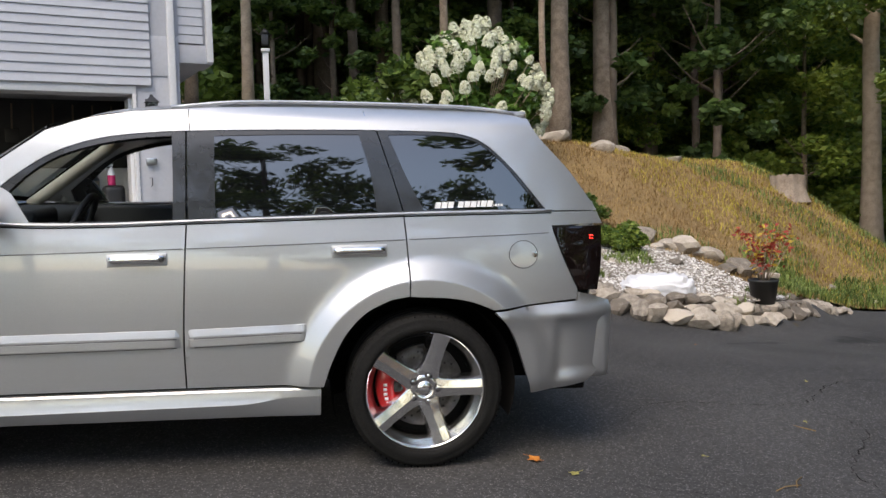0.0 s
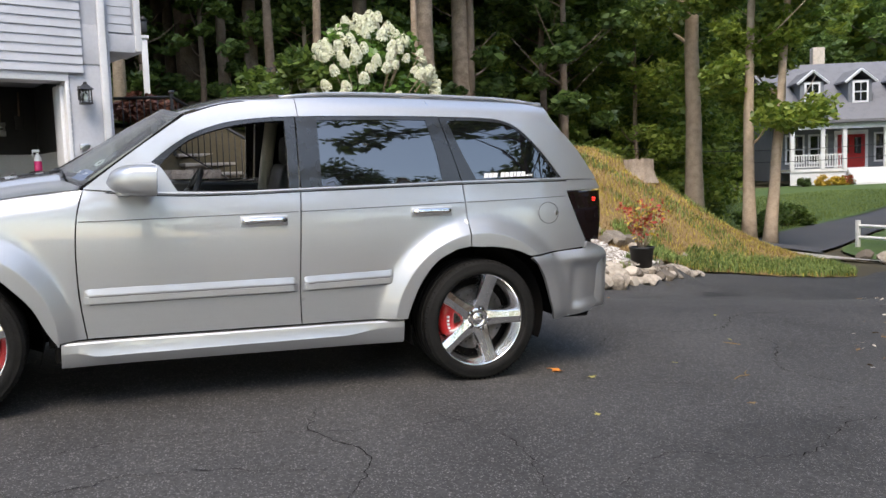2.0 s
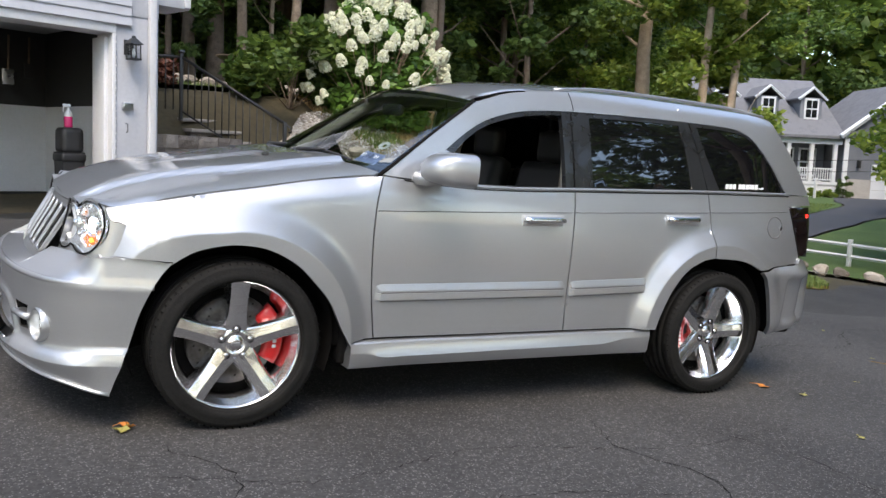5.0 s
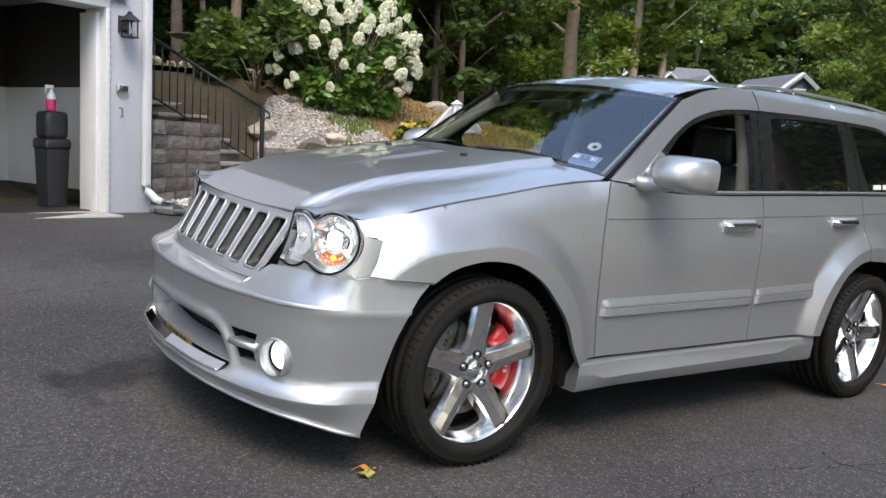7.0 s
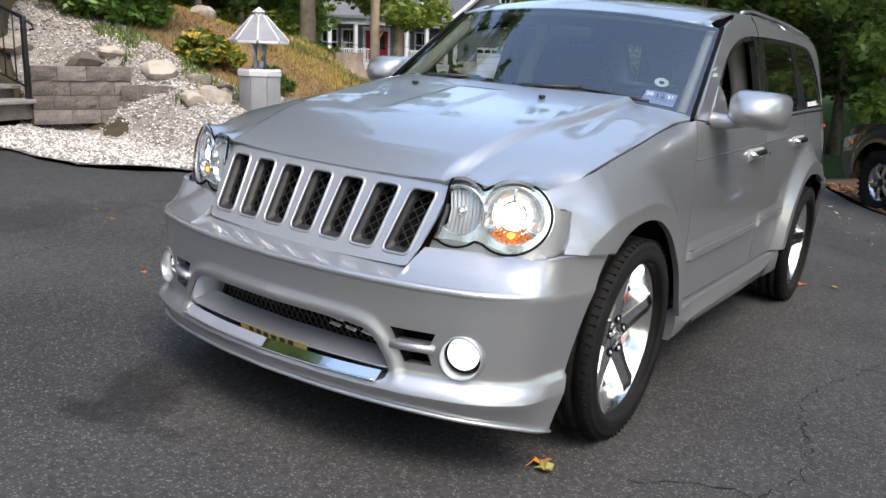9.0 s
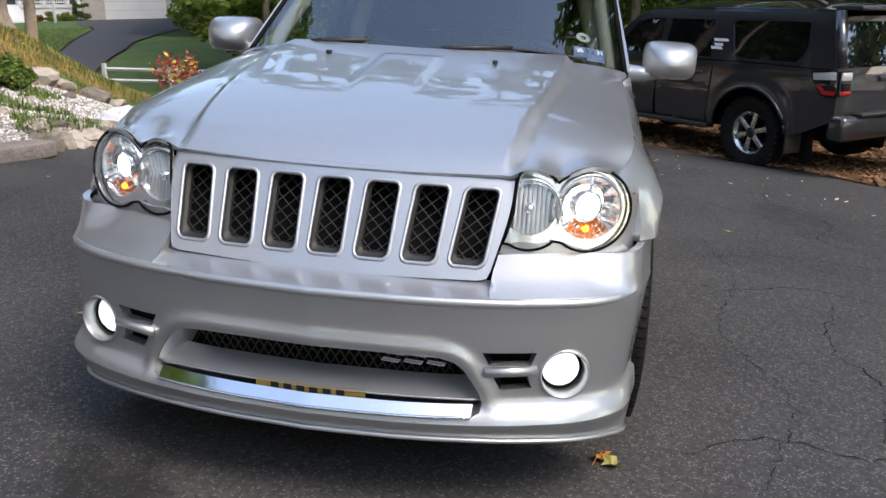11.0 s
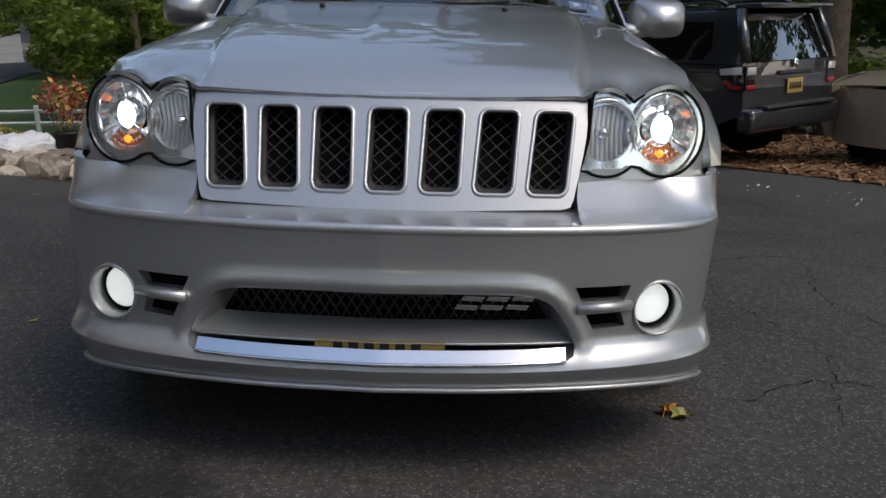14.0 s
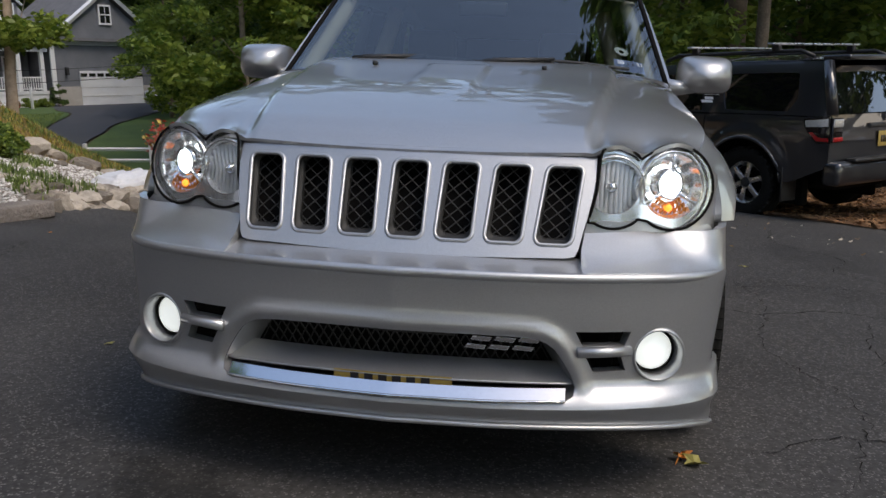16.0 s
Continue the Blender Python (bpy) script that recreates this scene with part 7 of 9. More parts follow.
for x0, x1 in ((-8.8, -5.55), (-3.0, 0.2)):
    rail = hb("porch_rail", ((x0 + x1) / 2, -0.72, 1.92), (x1 - x0, 0.08, 0.08), M_PORCHWHITE)
    hb("rail_foot", ((x0 + x1) / 2, -0.72, 1.18), (x1 - x0, 0.07, 0.07), M_PORCHWHITE, rail)
    for k in range(int((x1 - x0) / 0.16)):
        hb("baluster", (x0 + 0.12 + 0.16 * k, -0.72, 1.55), (0.05, 0.05, 0.7), M_PORCHWHITE, rail)
for k in range(5):
    hb("porch_step", (-4.28, -0.95 - 0.28 * k, 0.85 - 0.2 * k), (2.3, 0.32, 0.2), M_PORCHWHITE)
door = hb("front_door", (-4.28, 1.46, 2.15), (1.75, 0.10, 2.15), M_RED, None, "red double front door")
for x in (-4.68, -3.88):
    hb("door_pane", (x, 1.40, 2.5), (0.42, 0.06, 1.05), M_GLASSDARK, door)
hb("door_frame", (-4.28, 1.48, 2.25), (2.15, 0.08, 2.5), M_PORCHWHITE, door)
for x in (-7.9, -6.4, -2.2, -0.6):
    house_window(x, 1.47, 2.35, 1.0, 1.7, house)
for x in (-7.2, -4.2, -1.2):
    dm = hb("dormer", (x, 1.6, 5.9), (1.5, 2.6, 1.5), M_GREYSIDE)
    part("dormer_roof", roof_bm(x - 1.0, x + 1.0, 0.1, 3.6, 6.6, 7.4, "y", 0.12), M_SHINGLE, dm, smooth=False)
    for sg in (-1, 1):
        part("barge_board", tube([(x + sg * 1.0, 0.08, 6.5), (x, 0.08, 7.32)], 0.09, 4), M_PORCHWHITE, dm, smooth=False)
    house_window(x, 0.26, 5.9, 0.75, 1.15, dm)
hb("chimney", (-5.2, 5.0, 8.6), (0.8, 0.6, 1.6), M_STONE)
# garage wing with its gable to the road
hb("garage_wall", (5.0, 2.6, 2.1), (8.4, 7.0, 4.6), M_GREYSIDE)
bm = bmesh.new()
vs = [bm.verts.new(v) for v in ((0.8, -0.9, 4.2), (9.2, -0.9, 4.2), (5.0, -0.9, 7.5))]
bm.faces.new(vs)
vs2 = [bm.verts.new(v) for v in ((0.8, -0.6, 4.2), (9.2, -0.6, 4.2), (5.0, -0.6, 7.5))]
bm.faces.new(vs2[::-1])
part("gable", bm, M_GREYSIDE, house, smooth=False)
part("garage_roof", roof_bm(0.2, 9.8, -1.25, 6.5, 4.15, 7.85, "y"), M_SHINGLE, house, smooth=False)
for sg in (-1, 1):
    part("barge_board", tube([(5.0 + sg * 4.75, -1.28, 4.1), (5.0, -1.28, 7.75)], 0.17, 4), M_PORCHWHITE, house, smooth=False)
hb("frieze_board", (5.0, -0.98, 4.15), (9.4, 0.14, 0.26), M_PORCHWHITE)
hb("pent_roof", (5.0, -1.15, 4.38), (8.4, 0.5, 0.2), M_SHINGLE)
for x in (0.85, 9.15):
    hb("corner_board", (x, -0.95, 2.2), (0.3, 0.14, 4.2), M_PORCHWHITE)
for x in (2.0, 8.3):
    hb("stone_base", (x, -0.96, 0.65), (2.0, 0.12, 1.3), M_CONCRETE)
gd = hb("garage_door", (5.15, -0.98, 1.15), (4.9, 0.12, 2.35), M_PORCHWHITE, None, "white double garage door")
for k in range(8):
    hb("door_light", (2.95 + 0.63 * k, -1.05, 2.05), (0.48, 0.04, 0.22), M_GLASSDARK, gd)
for z in (0.62, 1.2, 1.78):
    hb("panel_groove", (5.15, -1.045, z), (4.9, 0.02, 0.02), M_CONCRETE, gd)
house_window(5.0, -0.97, 6.1, 0.75, 1.1, house)
for x in (1.75, 8.6):
    hb("coach_lamp", (x, -1.05, 2.3), (0.2, 0.2, 0.5), M_BLACK)
# white house far off among the trees
far_house = thing("white_house", pose(26, 50, 2.2, 0, 0, -30), "white house half hidden in the wood", "house")
part("wall", bbox((0, 2, 0.9), (7, 5, 2.6)), M_PORCHWHITE, far_house, smooth=False)
part("roof", roof_bm(-4, 4, -1, 5, 2.2, 4.0), M_SHINGLE, far_house, smooth=False)
for x in (-1.8, 1.2):
    part("window", bbox((x, -0.53, 1.0), (1.5, 0.1, 1.0)), M_GLASSDARK, far_house, smooth=False)

# ---- plants ----
def gz(x, y):
    return ground_z(x, y)


def trunk_bm(h, r, lean=0.0, seed=0, seg=10, limbs=()):
    rnd = random.Random(seed)
    pts, rs = [], []
    x = y = 0.0
    for i in range(12):
        t = i / 11
        pts.append(Vector((x, y, h * t - 0.2)))
        rs.append(r * (1.4 if i == 0 else 1.12 if i == 1 else 1.0) * (1 - 0.6 * t))
        x += rnd.uniform(-1, 1) * 0.035 * h / 11 + lean * h / 11
        y += rnd.uniform(-1, 1) * 0.035 * h / 11
    bm = tube(pts, rs, seg)
    for k in range(9):
        t = rnd.uniform(0.35, 0.95)
        p = pts[int(t * 11)]
        a = rnd.uniform(0, 6.28)
        ln = h * rnd.uniform(0.10, 0.22)
        q = [p, p + Vector((math.cos(a), math.sin(a), 0.5)) * ln * 0.5, p + Vector((math.cos(a) * 1.1, math.sin(a) * 1.1, 0.75)) * ln]
        tube(q, [r * 0.32 * (1.1 - t * 0.7), r * 0.2 * (1.1 - t * 0.7), r * 0.06], 6, bm=bm)
    return bm


def leaves_mesh(centres, n, size, seed, flat=0.6, mats=(), hang=0.0, power=0.45):
    """Many small pointed leaves, gathered in clumps."""
    rnd = np.random.RandomState(seed)
    cs = np.array([c[:3] for c in centres])
    rr = np.array([c[3] for c in centres])
    pick = rnd.choice(len(cs), n, p=rr ** 2 / np.sum(rr ** 2))
    d = rnd.normal(size=(n, 3))
    d /= np.linalg.norm(d, axis=1)[:, None]
    d *= (rnd.rand(n) ** power * rr[pick])[:, None]
    d[:, 2] *= flat
    c = cs[pick] + d
    a = rnd.normal(size=(n, 3))
    a[:, 2] = a[:, 2] * 0.45 - hang
    a /= np.linalg.norm(a, axis=1)[:, None]
    b = np.cross(a, rnd.normal(size=(n, 3)))
    b /= np.linalg.norm(b, axis=1)[:, None]
    s = size * rnd.uniform(0.6, 1.35, n)[:, None]
    v = np.stack([c - a * s, c + b * s * 0.5 - a * s * 0.1, c + a * s, c - b * s * 0.5 - a * s * 0.1], 1).reshape(-1, 3)
    me = bpy.data.meshes.new("leaves")
    me.from_pydata(v.tolist(), [], np.arange(n * 4).reshape(-1, 4).tolist())
    for m in mats:
        me.materials.append(m)
    if len(mats) > 1:
        me.polygons.foreach_set("material_index", rnd.choice(len(mats), n, p=None).astype(np.int32))
    return me


def crown(me, parent, name="crown", label=""):
    ob = new(name, me)
    ob.parent = parent
    return tagged(ob, label)


def clumps_for(h, base, width, k, seed, fat=0.36):
    rnd = random.Random(seed)
    out = []
    for i in range(k):
        z = base + (h - base) * rnd.random() ** 0.85
        w = width * (0.35 + 0.65 * math.sin(math.pi * min(0.95, 0.12 + 0.82 * (z - base) / (h - base))))
        a = rnd.uniform(0, 6.283)
        q = w * math.sqrt(rnd.random())
        out.append((q * math.cos(a), q * math.sin(a), z, rnd.uniform(0.45, 1.0) * width * fat))
    return out


def make_tree(x, y, h, r, base, width, k, n, size, leaf, bark, label, seed, lean=0.0, fat=0.36, group="wood"):
    t = thing("tree", pose(x, y, gz(x, y)), label, "tree", group)
    part("trunk", trunk_bm(h * 0.93, r, lean, seed), bark, t)
    crown(leaves_mesh(clumps_for(h, base, width, k, seed, fat), n, size, seed, mats=[leaf]), t)
    return t


TALL = make_tree(6.2, 26.5, 17, 0.24, 4.2, 4.6, 46, 8500, 0.20, M_LEAF, M_BARKDARK, "tall wood tree with dark trunk and green crown", 11)
BROAD = make_tree(-6, 27, 14, 0.22, 2.4, 4.8, 50, 8500, 0.20, M_LEAFDARK, M_BARKDARK, "broad dark green tree in the wood", 12)
YOUNG = make_tree(2.0, 23.5, 8, 0.10, 1.0, 2.6, 34, 6500, 0.13, M_LEAF, M_BARK, "young leafy tree under the tall ones", 13)
BRIGHT = make_tree(25.5, 11.5, 9.5, 0.16, 0.6, 3.4, 44, 9000, 0.15, M_LEAFLIGHT, M_BARK, "bright green leafy tree by the road", 14)
SPARSE = make_tree(25.0, 1.8, 20, 0.22, 5.0, 5.4, 44, 3600, 0.21, M_LEAF, M_BARKDARK, "tall thin-leaved tree beyond the road", 16, fat=0.20)
FIR = make_tree(-1.5, 21.5, 9, 0.14, 1.4, 2.2, 40, 8000, 0.15, M_LEAFDARK, M_BARKDARK, "dark feathery evergreen in the wood", 15, fat=0.3)


def again(src, x, y, rz, sc, dz=0.0):
    return copy_thing(src, Matrix.LocRotScale((x, y, gz(x, y) + dz), Euler((0, 0, rz)), (1, 1, 1)) @ Matrix.Diagonal((sc, sc, sc, 1)))


def plant_wood():
    rnd = random.Random(77)
    kinds = (TALL, BROAD, YOUNG, FIR, TALL, BROAD)
    placed = [(6.2, 26.5), (-6, 27), (2, 23.5), (-1.5, 21.5)]
    tries = 0
    while len(placed) < 74 and tries < 6000:
        tries += 1
        x, y = rnd.uniform(-26, 40), rnd.uniform(19, 62)
        # keep the view down to the far house and the street free
        if x > 0.62 * y + 4 and y < 42:
            continue
        if x > 14 and y < 26 + 0.2 * x:
            continue
        if math.hypot(x - 55, y - 48) < 17 or x > 0.86 * y - 4 or math.hypot(x - 26, y - 46) < 6:
            continue
        if any(math.hypot(x - a, y - b) < (2.6 if y < 34 else 4.0) for a, b in placed):
            continue
        placed.append((x, y))
        again(rnd.choice(kinds), x, y, rnd.uniform(0, 6.28), rnd.uniform(0.75, 1.15))
    # old giants whose crowns close the sky over the wood
    for k, (x, y) in enumerate(((-11, 21), (-7.5, 20.5), (-3.6, 23.8), (0.6, 22.4), (5.2, 22.8), (9.0, 25.4), (-9.0, 26.5), (13.5, 27.0), (-14, 19))):
        again(TALL, x, y, k * 1.1, 1.55)
    # low growth that closes the foot of the wood
    for k in range(16):
        x = -9.0 + 2.1 * k
        again(YOUNG, x, 29.5 + 0.16 * x + 1.6 * math.sin(k * 2.3), k * 1.7, 0.8 + 0.05 * (k % 5))
    # beyond and around the house
    for x, y, src, sc in ((37, 50, TALL, 1.3), (43, 58, BROAD, 1.4), (52, 63, TALL, 1.5), (62, 62, BROAD, 1.5), (72, 56, TALL, 1.5), (78, 48, BROAD, 1.5), (80, 40, TALL, 1.5), (80, 32, BROAD, 1.5), (66, 68, TALL, 1.6), (32, 40, BRIGHT, 0.9), (84, 56, TALL, 1.6), (92, 44, BROAD, 1.6), (47.5, 25.3, BRIGHT, 0.9), (53, 26.5, BRIGHT, 1.1), (60, 27, BROAD, 1.2), (70, 26, TALL, 1.3)):
        again(src, x, y, x * 1.3, sc)
    # along the road, seen beside the bonnet
    for x, y, src, sc in ((28.5, 9.0, BRIGHT, 1.05), (29.5, 13.2, BRIGHT, 0.8), (33, 7.5, BROAD, 0.9), (37, 10.5, TALL, 0.9), (31, 4.0, BROAD, 0.9), (40, 4, TALL, 1.0), (36, 0, BROAD, 1.0), (45, 8, BROAD, 1.0), (27, 0.5, YOUNG, 1.2), (52, 14, TALL, 1.1), (56, 6, BROAD, 1.1), (48, 0, TALL, 1.1), (40, -6, BROAD, 1.1)):
        again(src, x, y, x * 2.1, sc)
    # behind the parked cars
    for x, y, src, sc in ((13, -1.5, BRIGHT, 0.75), (15.5, -8.5, BRIGHT, 0.8), (18.5, -3.0, BRIGHT, 0.9), (20, -7, BRIGHT, 1.1), (22, -1.0, BRIGHT, 1.1), (17, -12, BROAD, 0.9), (24, -10, BROAD, 1.0), (28, -5, TALL, 1.0), (21, -16, TALL, 1.0), (13, -17, BROAD, 1.0)):
        again(src, x, y, x * 1.7, sc)
    # tall crowns beyond the road whose gaps show in the bonnet
    for k, (x, y) in enumerate(((46, -22), (50, -15), (44, -9.5), (52, -4), (47, 2.5), (53, 9), (46, 14.5), (56, 19), (61, 12), (60, 0), (58, -10))):
        again(SPARSE, x, y, k * 1.9, 1.15 + 0.14 * (k % 3))
    for x, y, sc in ((29.0, 6.8, 1.05), (25.5, -4.6, 1.0), (33.0, 12.0, 1.15), (36.0, 17.0, 1.2), (10.8, -9.0, 1.0), (7.8, -12.5, 1.0)):
        again(SPARSE, x, y, x * 0.9, sc)
    # undergrowth at the wood's edge; BRIGHT's paler leaves paint in the light there
    for k, (x, y, src, sc) in enumerate(((12.6, 21.2, SPARSE, 0.7), (15.2, 24.6, SPARSE, 0.75), (8.6, 23.4, BRIGHT, 0.85), (18.4, 24.0, BRIGHT, 0.9), (20.6, 27.5, BRIGHT, 1.0), (9.9, 21.9, BRIGHT, 0.6), (0.6, 19.0, FIR, 0.75), (-0.9, 18.4, FIR, 0.65), (3.9, 20.4, YOUNG, 0.95), (6.4, 21.4, YOUNG, 1.05), (-3.4, 19.4, YOUNG, 1.1), (23.4, 27.0, BRIGHT, 0.9), (17.4, 28.6, BRIGHT, 1.1), (19.2, 31.5, BRIGHT, 1.2), (21.5, 34.5, BRIGHT, 1.4), (25.0, 31.0, BRIGHT, 1.3), (29.0, 35.0, BRIGHT, 1.5))):
        again(src, x, y, k * 2.3, sc)
    # behind the camera, mirrored in paint and glass
    for x, y, src, sc in ((-19, -6, TALL, 0.8), (-18, 0.5, BROAD, 0.8), (-1.0, -19, TALL, 0.72), (5.5, -21, BROAD, 0.75), (-8, -23, TALL, 0.8), (-14, -20, BROAD, 0.7), (-20, -14, TALL, 0.75), (-25, -4, BROAD, 0.8), (-23, 4.0, TALL, 0.72), (1.5, -27, BROAD, 0.9), (-30, 1, TALL, 1.0), (-22, 10, BROAD, 0.8), (-31, -12, BROAD, 1.0), (-16, -30, TALL, 1.0)):
        again(src, x, y, x * 1.9, sc)


plant_wood()
# trees that stand out singly
for x, y, h, r, base, w, k, n, size, leaf, lean, sd in ((19.0, 21.1, 18, 0.36, 8.0, 4.6, 40, 9000, 0.16, M_LEAF, 0.01, 31), (17.9, 16.9, 13, 0.21, 3.9, 2.3, 46, 8000, 0.13, M_LEAFLIGHT, 0.02, 32), (18.4, 16.5, 12, 0.20, 3.7, 2.5, 44, 8000, 0.13, M_LEAFLIGHT, 0.085, 33)):
    make_tree(x, y, h, r, base, w, k, n, size, leaf, M_BARK, "bare-trunked tree with bright green leaves at the bank", sd, lean)
for x, y, h, r, bark, sd in ((8.9, 19.9, 16, 0.33, M_BARK, 41), (6.7, 17.6, 15, 0.27, M_BARK, 42), (5.4, 14.6, 13, 0.085, M_BARK, 43), (3.3, 16.6, 14, 0.12, M_BARK, 44), (1.3, 19.5, 14, 0.16, M_BARKDARK, 45), (-2.6, 13.5, 12, 0.13, M_BARKDARK, 46), (9.2, -6.4, 13, 0.27, M_BARKDARK, 47), (15.4, -4.3, 14, 0.30, M_BARKDARK, 48), (13.6, -4.6, 12, 0.15, M_BARK, 49), (4.5, 22, 15, 0.17, M_BARKDARK, 50), (0.2, 24, 15, 0.18, M_BARKDARK, 51), (12.0, 24, 15, 0.2, M_BARKDARK, 52), (-1.6, 16.9, 16, 0.14, M_BARK, 53), (-5.5, 18.5, 16, 0.16, M_BARKDARK, 54), (2.4, 18.0, 17, 0.13, M_BARKDARK, 55)):
    t = thing("tree", pose(x, y, gz(x, y)), "tall bare-trunked tree, crown high above", "tree", "wood")
    h *= 1.3
    part("trunk", trunk_bm(h, r, 0.01, sd), bark, t)
    crown(leaves_mesh(clumps_for(h + 2, h * 0.5, 4.6, 40, sd, 0.3), 6500, 0.2, sd, mats=[M_LEAF]), t)


def wood_edge():
    """Dense foliage that closes the wood far off."""
    rnd = random.Random(5)
    cl = []
    for k in range(900):
        a = radians(rnd.uniform(-50, 165))
        q = rnd.uniform(92, 118)
        cl.append((q * math.cos(a), q * math.sin(a), rnd.uniform(-1, 27) + 0.5, rnd.uniform(3.5, 6.5)))
    # bright leaves mixed in put the distant haze into the colour
    me = leaves_mesh(cl, 150000, 0.95, 6, flat=0.8, mats=[M_LEAF, M_LEAFLIGHT])
    ob = new("far_wood", me)
    tagged(ob, "dense green wood closing the distance, leaves paled for haze", "wood", kind="stuff")


wood_edge()


def bush(name, x, y, h, w, n, size, mats, label, seed, cat="shrub", dz=0.0, flat=0.75):
    t = thing(name, pose(x, y, gz(x, y) + dz), label, cat)
    rnd = random.Random(seed)
    cl = []
    for k in range(26):
        a, q = rnd.uniform(0, 6.28), math.sqrt(rnd.random()) * w * 0.5
        z = h * rnd.uniform(0.15, 0.85) * (1 - 0.5 * (q / (w * 0.5)) ** 2)
        cl.append((q * math.cos(a), q * math.sin(a), z, w * rnd.uniform(0.12, 0.22)))
    crown(leaves_mesh(cl, n, size, seed, flat=flat, mats=mats), t, "foliage")
    bm = bmesh.new()
    for k in range(9):
        c = cl[k]
        tube([(0.05 * c[0], 0.05 * c[1], -0.05), (c[0] * 0.5, c[1] * 0.5, c[2] * 0.55), (c[0], c[1], c[2])], [0.014, 0.010, 0.005], 5, bm=bm)
    part("stem", bm, M_BARKDARK, t)
    return t


bush("juniper", 3.95, 6.6, 0.45, 0.75, 6000, 0.035, [M_LEAFLIGHT, M_LEAF], "bright green clipped juniper in the rockery", 61)
bush("juniper", 3.75, 7.6, 0.5, 0.7, 5000, 0.04, [M_LEAF], "green low juniper on the bank", 62)
M_GOLD = mat("gold_leaf", (0.35, 0.22, 0.02), (0.60, 0.42, 0.05), rough=0.5, scale=4, island=0.5, rough_var=0)
M_REDLEAF = mat("red_leaf", (0.22, 0.02, 0.015), (0.42, 0.06, 0.03), rough=0.5, scale=4, island=0.5, rough_var=0)
M_BRONZE = mat("bronze_leaf", (0.09, 0.025, 0.015), (0.18, 0.06, 0.03), rough=0.5, scale=4, island=0.5, rough_var=0)
bush("gold_shrub", 3.35, 8.4, 0.6, 0.95, 3600, 0.06, [M_GOLD, M_LEAFLIGHT, M_LEAF], "shrub with yellow and green leaves", 63)
bush("rhododendron", 1.15, 10.3, 1.9, 2.0, 5000, 0.085, [M_LEAF], "dark green rhododendron beside the hydrangea", 64)
bush("japanese_maple", -1.3, 10.7, 0.6, 0.9, 3000, 0.05, [M_BRONZE], "low bronze-leaved maple behind the railing", 65)
bush("roadside_bush", 11.3, -3.6, 2.2, 3.4, 8000, 0.08, [M_LEAFLIGHT], "leafy green bush behind the parked cars", 66)
bush("roadside_bush", 9.0, -9.0, 2.4, 3.2, 8000, 0.08, [M_LEAFLIGHT], "leafy green bush behind the parked cars", 67)
bush("roadside_bush", 9.8, -6.9, 1.5, 2.6, 7000, 0.08, [M_LEAFLIGHT, M_LEAF], "low leafy bush behind the parked cars", 68)
for x, y, w, sd in ((20.5, 23.5, 2.6, 69), (23, 22.5, 2.2, 70), (27, 24.5, 2.0, 72), (19, 21, 1.8, 73)):
    bush("lawn_shrub", x, y, 1.2, w, 3500, 0.09, [M_LEAFDARK, M_LEAF], "round dark shrub at the lawn's edge", sd)
for k, (u, mt) in enumerate(((-7.2, [M_GOLD]), (-6.2, [M_GOLD]), (-5.7, [M_LEAF, M_REDLEAF]), (-2.6, [M_LEAF, M_REDLEAF]), (-1.4, [M_LEAFLIGHT]), (-0.4, [M_LEAFLIGHT]), (0.6, [M_LEAFDARK]), (-8.4, [M_LEAFDARK]))):
    p = HM @ Vector((u, -1.6, 0))
    bush("flower_border", p.x, p.y, 0.9 if u != 0.6 else 2.4, 1.2, 1500, 0.08, mt, "flowering shrub before the porch", 80 + k, "flowers")

# the big white hydrangea
M_PETAL = mat("cream_petals", (0.52, 0.53, 0.34), (0.76, 0.76, 0.62), rough=0.7, scale=8, fine=60, island=0.5, rough_var=0)
M_HYDLEAF = mat("hydrangea_leaf", (0.05, 0.12, 0.015), (0.13, 0.24, 0.035), rough=0.45, scale=2, island=0.5, rough_var=0)


def flower_head(seed):
    """A blunt cone of many small petals."""
    rnd = np.random.RandomState(seed)
    n = 240
    t = rnd.rand(n)
    a = rnd.rand(n) * 6.283
    r = 0.105 * np.sqrt(np.clip(1 - t ** 1.6, 0, 1)) + 0.012
    c = np.stack([r * np.cos(a), r * np.sin(a), t * 0.24 - 0.05], 1)
    nn = np.stack([np.cos(a), np.sin(a), 0.3 + t], 1) + rnd.normal(size=(n, 3)) * 0.35
    nn /= np.linalg.norm(nn, axis=1)[:, None]
    u = np.cross(nn, rnd.normal(size=(n, 3)))
    u /= np.linalg.norm(u, axis=1)[:, None]
    w = np.cross(nn, u)
    s = 0.024 * rnd.uniform(0.8, 1.3, n)[:, None]
    v = np.stack([c - u * s, c + w * s, c + u * s, c - w * s], 1).reshape(-1, 3)
    me = bpy.data.meshes.new("flower_head")
    me.from_pydata(v.tolist(), [], np.arange(n * 4).reshape(-1, 4).tolist())
    me.materials.append(M_PETAL)
    return me


